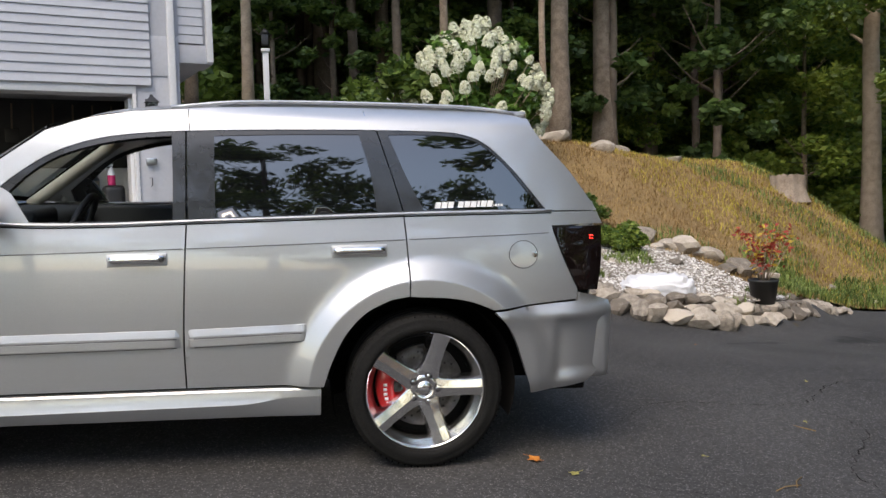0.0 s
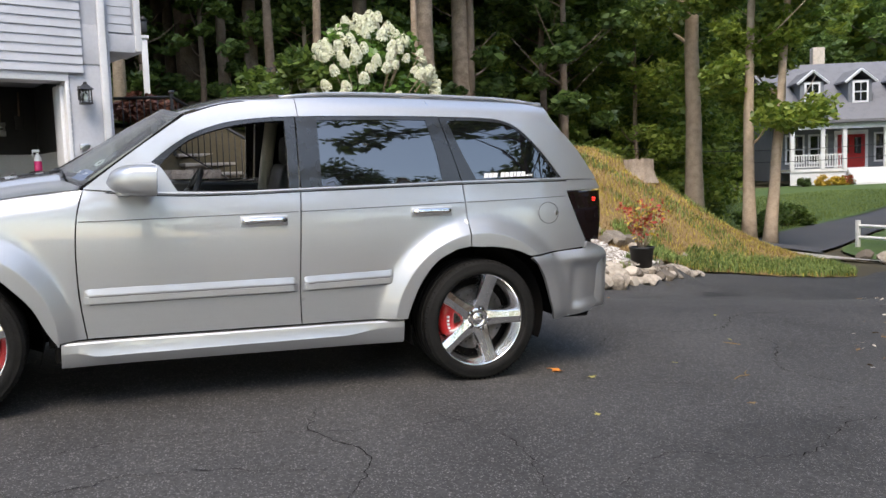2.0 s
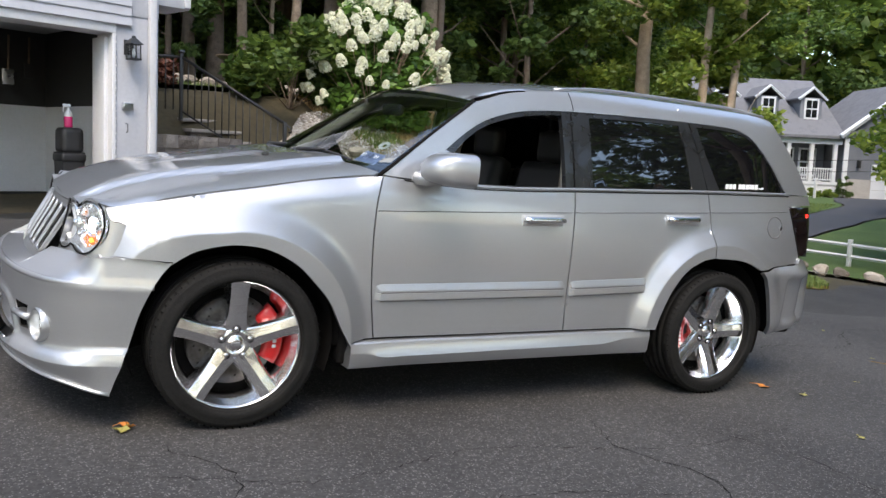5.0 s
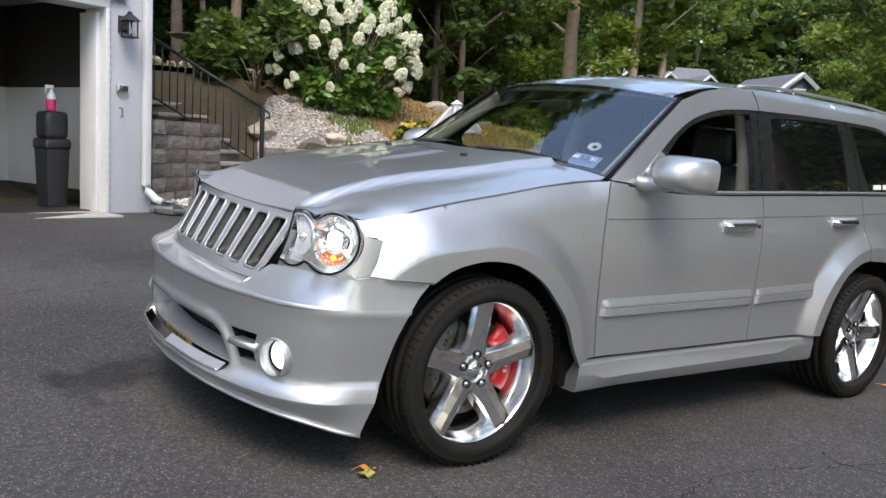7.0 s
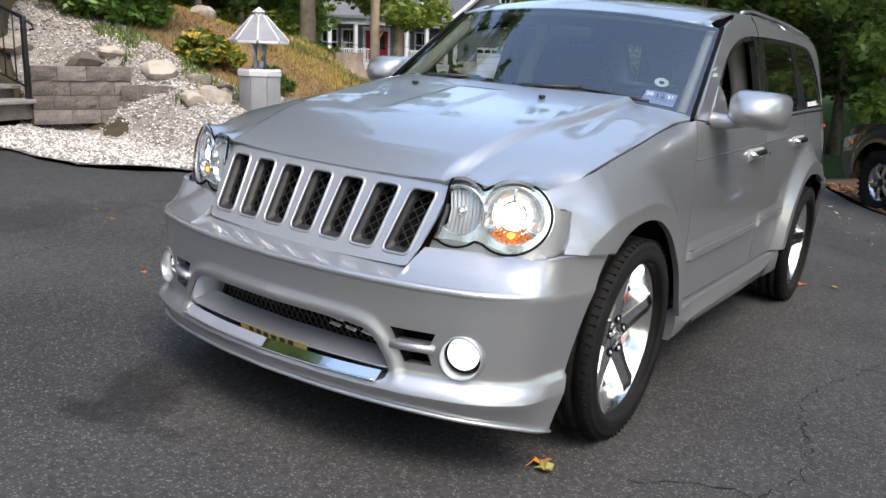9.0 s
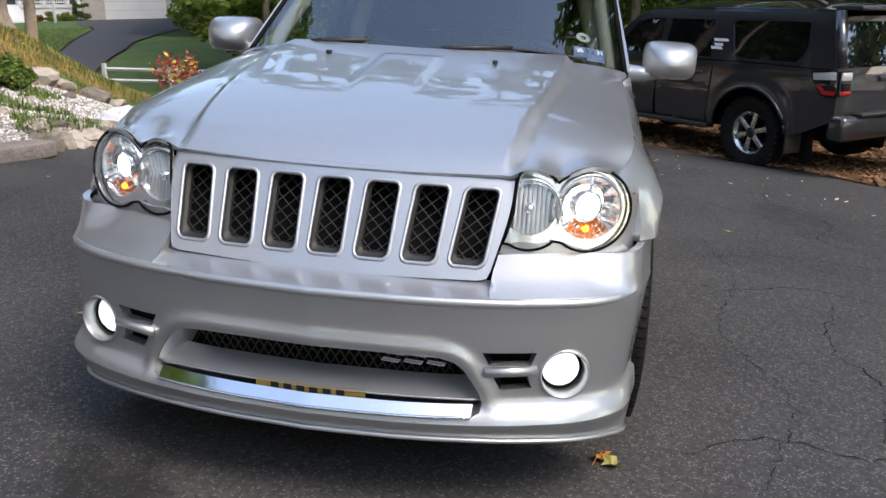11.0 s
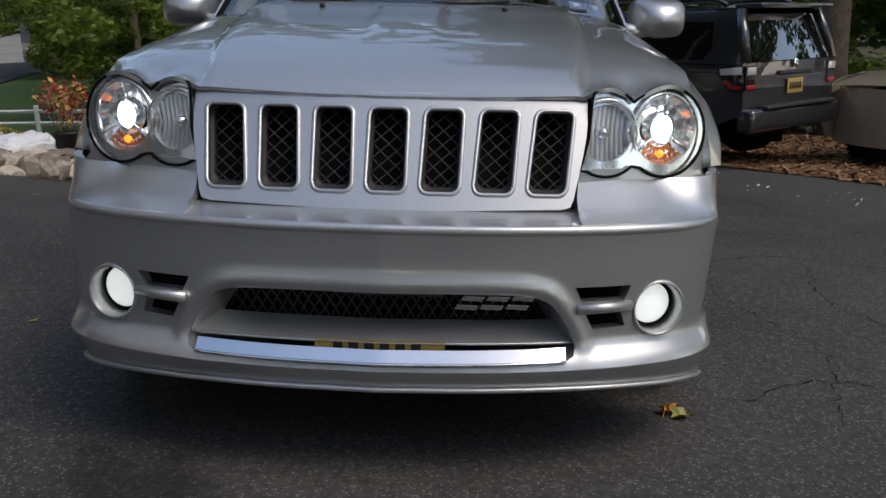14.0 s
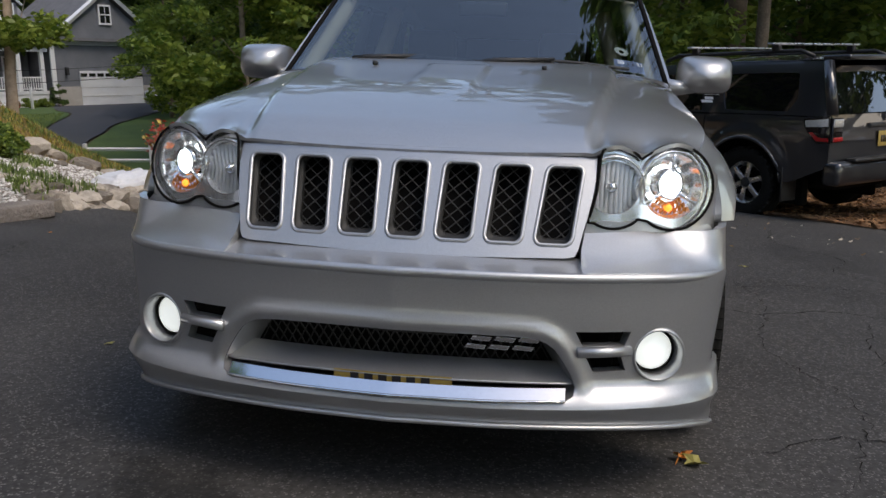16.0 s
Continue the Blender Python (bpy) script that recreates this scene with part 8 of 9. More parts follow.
def hydrangea():
    x0, y0 = 2.70, 10.05
    z0 = gz(x0, y0) - 0.34
    h = thing("hydrangea", pose(x0, y0, z0), "tall hydrangea bush covered with cream-white flower heads", "shrub")
    rnd = random.Random(9)
    heads = [flower_head(k) for k in range(5)]
    cl = []
    for k in range(70):
        a = rnd.uniform(0, 6.28)
        z = rnd.uniform(0.35, 2.2)
        w = 1.1 * math.sin(math.pi * min(0.93, 0.22 + 0.62 * z / 2.4)) * math.sqrt(rnd.random())
        cl.append((w * math.cos(a), w * math.sin(a), z, rnd.uniform(0.22, 0.36)))
    crown(leaves_mesh(cl, 12000, 0.075, 9, flat=0.9, mats=[M_HYDLEAF], hang=0.2), h, "leaves")
    bm = bmesh.new()
    n = 0
    for k in range(700):
        if n >= 190:
            break
        a = rnd.uniform(0, 6.28)
        z = 0.55 + 2.1 * rnd.random() ** 0.7
        w = (1.28 * math.sin(math.pi * min(0.96, 0.22 + 0.60 * z / 2.6))) * (0.92 + 0.12 * rnd.random())
        w *= 1 - 0.45 * sm(1.7, 2.65, z)
        if z > 2.35:
            w *= rnd.random()
        p = Vector((w * math.cos(a), w * math.sin(a), z))
        d = Vector((p.x * 0.55, p.y * 0.55, 0.9)).normalized()
        ob = new("flower_head", heads[n % 5])
        ob.parent = h
        q = Vector((0, 0, 1)).rotation_difference(d)
        sc = rnd.uniform(0.55, 0.9)
        ob.matrix_basis = Matrix.LocRotScale(p, q, (sc, sc, sc))
        if n % 3 == 0:
            tube([(p.x * 0.05, p.y * 0.05, 0), (p.x * 0.55, p.y * 0.55, p.z * 0.6), p], [0.014, 0.010, 0.005], 5, bm=bm)
        n += 1
    part("stem", bm, M_BARK, h)


hydrangea()

# ---- street, fence and near things ----
def strip_sheet(name, poly, lift, material, label, category):
    return sheet(name, poly, 0.8, lift, material, label, category)


strip_sheet("house_drive", outline([(17.6, 13.4), (19, 14.9), (22, 17.0), (26, 19.4), (33, 22.7), (37, 24.2), (42, 26.3), (52, 28.6), (66, 32)], [(66, 32), (69, 38), (60, 43.0)], [(60, 43.5), (57.5, 40.6), (52.5, 36.6), (49.5, 33.7), (41.5, 30.0), (32.8, 25.6), (23.7, 22.2), (20, 18.9), (16.4, 15.2)], [(16.4, 15.2), (17.6, 13.4)], step=0.8), 0.05, M_STREET, "blue-grey drive up to the grey house", "drive")
strip_sheet("street", outline([(12.6, 10.2), (15.5, 9.4), (17.6, 6.6), (17.6, 2.0)], [(17.6, 2.0), (22, 2.5)], [(22, 2.5), (21.5, 7.5), (18.5, 11.5), (12.0, 17.5), (6, 26)], [(6, 26), (4, 23)], [(4, 23), (9.5, 15.5), (12.6, 10.2)], step=0.8), 0.03, M_CONCRETE, "pale worn street at the foot of the driveway", "road")


def white_fence():
    pts = [(22.35, 16.5), (22.75, 14.2), (23.15, 11.8), (23.55, 9.4), (23.95, 7.0), (24.35, 4.6)]
    f = thing("white_fence", pose(0, 0, 0), "white two-rail fence along the grass", "fence")
    for x, y in pts:
        z = ground_z(x, y)
        part("post", bbox((x, y, z + 0.45), (0.13, 0.13, 1.05), 0.015), M_TRIM, f)
    for (x, y), (u, v) in zip(pts, pts[1:]):
        a, b = ground_z(x, y), ground_z(u, v)
        for h in (0.38, 0.78):
            part("rail", tube([(x, y, a + h), (u, v, b + h)], 0.06, 4), M_TRIM, f, smooth=False)


white_fence()
mb = thing("mailbox_post", pose(54.5, 40.0, ground_z(54.5, 40.0)), "white mailbox post by the lawn", "post")
part("post", bbox((0, 0, 0.8), (0.16, 0.16, 1.7), 0.01), M_TRIM, mb)
part("arm", bbox((0.25, 0, 1.35), (0.7, 0.12, 0.12), 0.01), M_TRIM, mb)

# lantern and box on the garage wall, bin and bottle inside
lan = thing("wall_lantern", GM @ Matrix.Translation((0.365, -0.002, 2.34)), "black wall lantern with clear panes", "lamp")
part("back_plate", bbox((0, -0.012, 0.02), (0.11, 0.024, 0.17), 0.006), M_BLACK, lan)
bm = bmesh.new()
bmesh.ops.create_cone(bm, cap_ends=True, segments=4, radius1=0.115, radius2=0.03, depth=0.07, matrix=Matrix.Translation((0, -0.13, 0.085)) @ Matrix.Rotation(radians(45), 4, "Z"))
part("roof", bm, M_BLACK, lan, smooth=False)
part("finial", bbox((0, -0.13, 0.13), (0.04, 0.04, 0.03), 0.01), M_BLACK, lan)
for sx in (-1, 1):
    for sy_ in (-1, 1):
        part("corner_bar", bbox((sx * 0.055, -0.13 + sy_ * 0.055, -0.03), (0.012, 0.012, 0.17), 0.002), M_BLACK, lan)
part("base", bbox((0, -0.13, -0.115), (0.13, 0.13, 0.018), 0.004), M_BLACK, lan)
part("arm", bbox((0, -0.06, -0.02), (0.03, 0.10, 0.03), 0.006), M_BLACK, lan)
part("pane", bbox((0, -0.13, -0.03), (0.10, 0.10, 0.16)), M_LENS, lan, "clear pane", smooth=False)
part("bulb", lathe([(0.0005, -0.04), (0.018, -0.03), (0.022, 0.0), (0.012, 0.035), (0.012, 0.05)], 12, "Z", m=Matrix.Translation((0, -0.13, -0.05))), M_LABELWHITE, lan)
box = thing("outlet_box", GM @ Matrix.Translation((0.38, -0.02, 1.70)), "grey metal outlet box on the wall", "box")
part("cover", bbox((0, 0, 0), (0.12, 0.06, 0.075), 0.01), M_ALLOY, box)
part("hook", tube([(0.02, 0.015, -0.20), (0.0, -0.01, -0.20), (0.0, -0.01, -0.29), (0.015, 0.0, -0.30)], 0.006, 6), M_BLACK, box)
bn = thing("waste_bin", GM @ Matrix.Translation((0.74, 0.70, GZ)), "tall black plastic bin inside the garage", "bin")
bm = bmesh.new()
bmesh.ops.create_cone(bm, cap_ends=True, segments=4, radius1=0.15, radius2=0.185, depth=0.72, matrix=Matrix.Translation((0, 0, 0.36)) @ Matrix.Rotation(radians(45), 4, "Z"))
part("body", bm, M_BLACK, bn, smooth=False)
part("rim", bbox((0, 0, 0.66), (0.29, 0.29, 0.10), 0.03), M_BLACK, bn)
part("lid", bbox((0, 0, 0.86), (0.26, 0.26, 0.30), 0.07, seg=4), M_BLACK, bn)
bt = thing("spray_bottle", GM @ Matrix.Translation((0.76, 0.68, GZ + 1.01)), "clear spray bottle with pink liquid on the bin", "bottle")
M_PINK = mat("pink_liquid", (0.55, 0.02, 0.12), (0.65, 0.05, 0.18), rough=0.2, scale=8)
part("body", lathe([(0.0005, 0), (0.045, 0.0), (0.048, 0.02), (0.048, 0.12), (0.046, 0.125)], 20, "Z"), M_PINK, bt)
part("shoulder", lathe([(0.046, 0.125), (0.042, 0.17), (0.016, 0.21), (0.016, 0.23)], 20, "Z"), M_LABELWHITE, bt)
part("trigger", bbox((0.02, 0, 0.255), (0.09, 0.03, 0.035), 0.008), M_LABELWHITE, bt)
part("lever", tube([(0.05, 0, 0.24), (0.065, 0, 0.21), (0.055, 0, 0.18)], 0.007, 6), M_LABELWHITE, bt)
for k in range(14):
    x = 0.5 + 0.26 * k
    h = 0.35 + 0.25 * ((k * 7) % 5) / 5
    t = thing("hanging_tool", GM @ Matrix.Translation((x, 2.52, 2.62)), "long dark tool hung on the garage wall", "tool", "tools on the garage wall")
    part("handle", tube([(0, 0, 0), (0.01, 0, -h)], 0.014, 6), M_BARKDARK, t)
    part("head", bbox((0.01, 0, -h - 0.09), (0.12 + 0.03 * (k % 3), 0.02, 0.2), 0.02), (M_BLACK, M_ALLOY, M_PLASTIC)[k % 3], t)
sp = thing("splash_block", Matrix.Translation((-1.72, 6.05, drive_z(-1.72, 6.05))) @ Matrix.Rotation(radians(-58), 4, "Z"), "grey splash block under the downspout", "splash block")
part("tray", bbox((0, 0, 0.03), (0.42, 0.26, 0.05), 0.012), M_ALLOY, sp)
for s in (-1, 1):
    part("side", bbox((0, s * 0.125, 0.065), (0.42, 0.02, 0.06), 0.006), M_ALLOY, sp)

# black railing beside the steps
rl = thing("stair_railing", pose(0, 0, 0), "black iron railing beside the stone steps", "railing")
A, B = Vector((0.44, 8.39, 0)), Vector((-0.91, 9.50, 0))
part("end_post", bbox((A.x, A.y, 1.22), (0.055, 0.055, 1.0), 0.006), M_BLACK, rl)
part("top_post", bbox((B.x, B.y, 2.22), (0.055, 0.055, 1.05), 0.006), M_BLACK, rl)
part("post_cap", bbox((B.x, B.y, 2.76), (0.10, 0.10, 0.05), 0.015), M_GLASSDARK, rl)
part("handrail", tube([(A.x, A.y, 1.70), (B.x, B.y, 2.68)], 0.025, 6), M_BLACK, rl)
part("lower_rail", tube([(A.x, A.y, 0.86), (B.x, B.y, 1.84)], 0.016, 6), M_BLACK, rl)
part("rail_scroll", tube([(A.x, A.y, 1.70), (A.x + 0.08, A.y - 0.05, 1.63), (A.x + 0.09, A.y - 0.06, 1.57), (A.x + 0.05, A.y - 0.04, 1.56)], 0.016, 6), M_BLACK, rl)
for k in range(1, 15):
    t = k / 15
    p = A.lerp(B, t)
    part("baluster", tube([(p.x, p.y, 0.86 + 0.98 * t), (p.x, p.y, 1.69 + 0.98 * t)], 0.010, 5), M_BLACK, rl)
part("upper_rail", tube([(B.x, B.y, 2.68), (B.x - 0.9, B.y + 0.5, 2.70)], 0.025, 6), M_BLACK, rl)
for k in range(1, 8):
    p = Vector((B.x - 0.11 * k, B.y + 0.061 * k, 0))
    part("baluster", tube([(p.x, p.y, 1.86), (p.x, p.y, 2.68)], 0.010, 5), M_BLACK, rl)

# shingled wishing well
WX, WY = 2.62, 6.55
wz = ground_z(WX, WY)
ww = thing("wishing_well", pose(WX, WY, wz, 0, 0, 20), "grey and white wooden wishing well in the rockery", "garden ornament")
M_WELLGREY = mat("grey_wood_paint", (0.24, 0.24, 0.25), (0.33, 0.33, 0.34), rough=0.7, scale=4, fine=60, rand=0.2)
top = 1.93 - wz
for k in range(8):
    a = radians(45 * k + 22.5)
    part("stave", bbox((0.25, 0, (top - 0.78) / 2), (0.03, 0.20, top - 0.78), 0.005, m=Matrix.Rotation(a, 4, "Z")), M_WELLGREY, ww)
part("rim", lathe([(0.30, top - 0.86), (0.305, top - 0.80), (0.29, top - 0.77), (0.22, top - 0.77)], 8, "Z"), M_TRIM, ww, smooth=False)
part("foot", lathe([(0.29, 0.0), (0.29, 0.06), (0.27, 0.06)], 8, "Z"), M_TRIM, ww, smooth=False)
for sx in (-1, 1):
    part("post", bbox((sx * 0.13, 0, top - 0.62), (0.045, 0.045, 0.46), 0.004), M_WELLGREY, ww)
    for sg in (-1, 1):
        part("brace", tube([(sx * 0.13, 0, top - 0.62), (sx * 0.13 + sg * 0.11, 0, top - 0.44)], 0.018, 4), M_TRIM, ww, smooth=False)
for k in range(8):
    m = Matrix.Rotation(radians(45 * k), 4, "Z")
    for j in range(3):
        r0, r1 = 0.36 - 0.095 * j, 0.36 - 0.095 * (j + 1) - 0.01
        z0, z1 = top - 0.40 + 0.105 * j, top - 0.40 + 0.105 * (j + 1) + 0.012
        w0, w1 = r0 * 0.41, r1 * 0.41
        bm = bmesh.new()
        vs = [bm.verts.new(m @ Vector(p)) for p in ((r0, -w0, z0), (r0, w0, z0), (r1, w1, z1), (r1, -w1, z1))]
        vt = [bm.verts.new(m @ (Vector(p))) for p in ((r0 - 0.01, -w0, z0 - 0.015), (r0 - 0.01, w0, z0 - 0.015), (r1 - 0.01, w1, z1 - 0.015), (r1 - 0.01, -w1, z1 - 0.015))]
        bm.faces.new(vs)
        for i in range(4):
            bm.faces.new((vs[i], vt[i], vt[(i + 1) % 4], vs[(i + 1) % 4]))
        bmesh.ops.recalc_face_normals(bm, faces=bm.faces)
        part("roof_board", bm, M_WELLGREY, ww, smooth=False)
    q = Matrix.Rotation(radians(45 * k + 22.5), 4, "Z")
    part("hip_strip", tube([q @ Vector((0.39, 0, top - 0.405)), q @ Vector((0.09, 0, top - 0.08))], 0.014, 4), M_TRIM, ww, smooth=False)
    part("eave_scallop", bbox((0.355, 0, top - 0.425), (0.014, 0.27, 0.04), 0.006, m=m), M_TRIM, ww)
part("cupola", lathe([(0.075, top - 0.11), (0.075, top - 0.04), (0.095, top - 0.035), (0.0005, top + 0.03)], 8, "Z"), M_TRIM, ww, smooth=False)
for k in range(8):
    part("cupola_light", bbox((0.072, 0, top - 0.075), (0.008, 0.03, 0.04), 0.001, m=Matrix.Rotation(radians(45 * k + 22.5), 4, "Z")), M_WELLGREY, ww)
part("bucket", lathe([(0.0005, 0), (0.045, 0), (0.055, 0.10), (0.05, 0.10)], 14, "Z", m=Matrix.Translation((0, 0, top - 0.77))), M_TRIM, ww)

# tree stump on the crest
SX, SY = 9.16, 10.62
sz = ground_z(SX, SY)
stp = thing("tree_stump", pose(SX, SY, sz - 0.2), "weathered sawn tree stump on the bank", "stump")
bm = bmesh.new()
rows = []
for j in range(9):
    row = []
    for k in range(56):
        a = 2 * math.pi * k / 56
        u = Vector((math.cos(a), math.sin(a), 0))
        flute = 0.035 * math.sin(9 * a + 2 * noise.noise(u * 3)) + 0.10 * noise.noise(u * 2) + 0.05 * noise.noise(u * 9)
        r = 0.33 * (1.34 - 0.34 * min(1, j / 4.5) ** 0.7) * (1 + flute)
        top_j = 0.05 * noise.noise(u * 5 + Vector((0, 0, 3))) + 0.03 * noise.noise(u * 14)
        row.append(bm.verts.new((r * math.cos(a), r * math.sin(a), 0.068 * j + (top_j if j == 8 else 0))))
    rows.append(row)
for a, b in zip(rows, rows[1:]):
    for k in range(56):
        bm.faces.new((a[k], a[(k + 1) % 56], b[(k + 1) % 56], b[k]))
M_STUMP = mat("weathered_wood", (0.20, 0.15, 0.11), (0.42, 0.34, 0.27), rough=0.95, scale=5, fine=40, bump=0.8, bump_scale=20)
part("bark", bm, M_STUMP, stp)
bm = bmesh.new()
lathe([(0.0005, 0.500), (0.15, 0.510), (0.30, 0.515)], 28, "Z", bm=bm)
part("sawn_top", bm, M_STUMP, stp)

# red-leaved shrub in a black pot
PX, PY = 5.15, 4.82
pz = ground_z(PX, PY)
pot = thing("potted_shrub", pose(PX, PY, pz), "red-leaved shrub in a black nursery pot", "potted plant")
part("pot", lathe([(0.0005, 0.0), (0.14, 0.0), (0.175, 0.27), (0.185, 0.27), (0.185, 0.30), (0.165, 0.30), (0.16, 0.26), (0.0005, 0.25)], 28, "Z"), M_PLASTIC, pot)
rnd = random.Random(3)
cl = []
bm = bmesh.new()
for k in range(22):
    a = rnd.uniform(0, 6.28)
    w = rnd.uniform(0.05, 0.36)
    h = rnd.uniform(0.55, 0.92)
    tube([(0.03 * math.cos(a), 0.03 * math.sin(a), 0.24), (w * 0.45 * math.cos(a), w * 0.45 * math.sin(a), h * 0.55), (w * math.cos(a), w * math.sin(a), h)], [0.007, 0.005, 0.003], 5, bm=bm)
    cl.append((w * math.cos(a), w * math.sin(a), h, 0.10))
    cl.append((w * 0.75 * math.cos(a), w * 0.75 * math.sin(a), h * 0.8, 0.09))
part("stem", bm, M_BARK, pot)
crown(leaves_mesh(cl, 420, 0.036, 8, flat=1.2, mats=[M_REDLEAF, M_REDLEAF, M_GOLD, M_REDLEAF], hang=0.3), pot, "leaves", "red and yellow leaves")

# bag of stone chips
bag = thing("stone_bag", pose(3.68, 4.70, ground_z(3.68, 4.70) + 0.05, 0, 0, -12), "white plastic bag of stone chips lying down", "bag")
bm = bmesh.new()
bmesh.ops.create_icosphere(bm, subdivisions=5, radius=0.5)
for v in bm.verts:
    c = v.co.copy()
    fold = 0.06 * abs(noise.noise(c * 4 + Vector((2, 0, 0)))) + 0.035 * abs(noise.noise(c * 9)) + 0.012 * noise.noise(c * 24)
    v.co = Vector((math.copysign(abs(c.x * 2) ** 0.6 / 2, c.x) * (0.86 + fold), math.copysign(abs(c.y * 2) ** 0.6 / 2, c.y) * (0.52 + fold), c.z * (0.30 + 0.10 * c.x) + (fold if c.z > 0 else 0) - 0.05 * max(0, abs(c.x) - 0.3)))
M_BAG = mat("white_plastic_film", (0.62, 0.62, 0.64), (0.78, 0.78, 0.80), rough=0.35, scale=5, fine=30)
part("film", bm, M_BAG, bag)

# lamp post, hanging pots, bird bath behind the steps
lp = thing("lamp_post", pose(-1.05, 14.6, ground_z(-1.05, 14.6)), "white lamp post with black lantern", "lamp")
part("post", bbox((0, 0, 1.0), (0.13, 0.13, 2.1), 0.01), M_TRIM, lp)
part("base", bbox((0, 0, 0.25), (0.20, 0.20, 0.5), 0.015), M_TRIM, lp)
part("capital", bbox((0, 0, 2.06), (0.20, 0.20, 0.08), 0.015), M_TRIM, lp)
part("lantern", bbox((0, 0, 2.30), (0.16, 0.16, 0.26), 0.02), M_BLACK, lp)
bm = bmesh.new()
bmesh.ops.create_cone(bm, cap_ends=True, segments=8, radius1=0.13, radius2=0.02, depth=0.12, matrix=Matrix.Translation((0, 0, 2.48)))
part("lantern_roof", bm, M_BLACK, lp)
hk = thing("plant_hook", pose(1.30, 12.4, ground_z(1.3, 12.4)), "black garden hook with hanging pots", "hook")
hkz = 3.55 - ground_z(1.3, 12.4)
part("pole", tube([(0, 0, -0.1), (0, 0, hkz - 0.05), (0.03, 0, hkz + 0.05)], 0.014, 6), M_BLACK, hk)
part("crook", tube([(-0.14, 0, hkz - 0.02), (-0.12, 0, hkz + 0.05), (0, 0, hkz), (0.12, 0, hkz + 0.05), (0.14, 0, hkz - 0.02)], 0.010, 6), M_BLACK, hk)
for dx in (-0.14, 0.14):
    hp = thing("hanging_pot", pose(1.30 + dx, 12.4, 3.53 - 0.52), "white hanging pot with withered plants", "pot", "hanging pots")
    part("pot", lathe([(0.0005, 0), (0.08, 0), (0.125, 0.15), (0.13, 0.16), (0.11, 0.15)], 20, "Z"), M_TRIM, hp)
    for k in range(3):
        a = 2.1 * k
        part("hanger", tube([(0.12 * math.cos(a), 0.12 * math.sin(a), 0.155), (0, 0, 0.50)], 0.004, 4), M_TRIM, hp)
    crown(leaves_mesh([(0, 0, 0.2, 0.11)], 160, 0.04, 5, mats=[M_BRONZE, M_STRAW]), hp, "plant")
bb = thing("bird_bath", pose(0.62, 12.3, ground_z(0.62, 12.3)), "dark bird bath on a stem", "bird bath")
part("stem", tube([(0, 0, -0.1), (0, 0, 0.62)], [0.06, 0.04], 10), M_BARKDARK, bb)
part("bowl", lathe([(0.0005, 0.62), (0.2, 0.64), (0.32, 0.70), (0.32, 0.715), (0.2, 0.68), (0.0005, 0.665)], 28, "Z"), M_BARKDARK, bb)

# leaves and twigs on the asphalt
def fallen_leaf(x, y, size, rz, material, label, curl=0.25):
    bm = bmesh.new()
    pts = []
    for k in range(10):
        a = 2 * math.pi * k / 10
        r = size * (1.0 if k % 2 == 0 else 0.55)
        pts.append(bm.verts.new((r * math.cos(a) * 1.2, r * math.sin(a), curl * size * abs(math.cos(a + 0.5)))))
    c = bm.verts.new((0, 0, 0))
    for k in range(10):
        bm.faces.new((c, pts[k], pts[(k + 1) % 10]))
    tube([(size * 1.1, 0, curl * size * 0.8), (size * 2.0, 0.1 * size, 0.004)], 0.0015, 4, bm=bm)
    nrm = Vector((0.042, -0.05, 1)).normalized()
    m = Matrix.Translation((x, y, drive_z(x, y) + 0.004)) @ Vector((0, 0, 1)).rotation_difference(nrm).to_matrix().to_4x4() @ Matrix.Rotation(rz, 4, "Z")
    solo("fallen_leaf", bm, material, label, "leaf", "fallen leaves", m=m, smooth=False)


M_ORANGE = mat("orange_dry_leaf", (0.45, 0.13, 0.02), (0.60, 0.24, 0.04), rough=0.7, scale=30)
M_OLIVE = mat("olive_dry_leaf", (0.22, 0.20, 0.05), (0.34, 0.30, 0.09), rough=0.7, scale=30)
fallen_leaf(0.54, -0.86, 0.042, 2.0, M_ORANGE, "orange maple leaf on the asphalt")
fallen_leaf(0.67, -1.05, 0.028, 0.4, M_OLIVE, "small olive leaf on the asphalt")
fallen_leaf(-3.22, -0.84, 0.036, 0.8, M_OLIVE, "curled yellow-green leaf on the asphalt", 0.6)
fallen_leaf(-3.19, -0.81, 0.030, 2.6, M_ORANGE, "curled orange leaf on the asphalt", 0.8)
fallen_leaf(0.30, -1.7, 0.022, 1.2, M_OLIVE, "small dry leaf on the asphalt")
rnd = random.Random(21)
for k in range(34):
    x, y = rnd.uniform(-4.5, 7.5), rnd.uniform(-3.6, 3.6)
    if -3.9 < x < 1.1 and -1.15 < y < 1.15:
        continue
    fallen_leaf(x, y, rnd.uniform(0.010, 0.022), rnd.uniform(0, 6), rnd.choice((M_OLIVE, M_ORANGE, M_STRAW)), "small dry leaf on the asphalt")
for k, (x, y, a) in enumerate(((1.5, -1.35, 0.3), (1.62, -1.32, 0.9), (2.2, -0.6, 2.0))):
    m = Matrix.Translation((x, y, drive_z(x, y) + 0.006)) @ Matrix.Rotation(a, 4, "Z")
    solo("twig", tube([(0, 0, 0), (0.07, 0.01, 0.004), (0.15, -0.005, 0)], 0.003, 5), M_STRAW, "dry straw-coloured twig on the asphalt", "twig", "twigs", m=m)

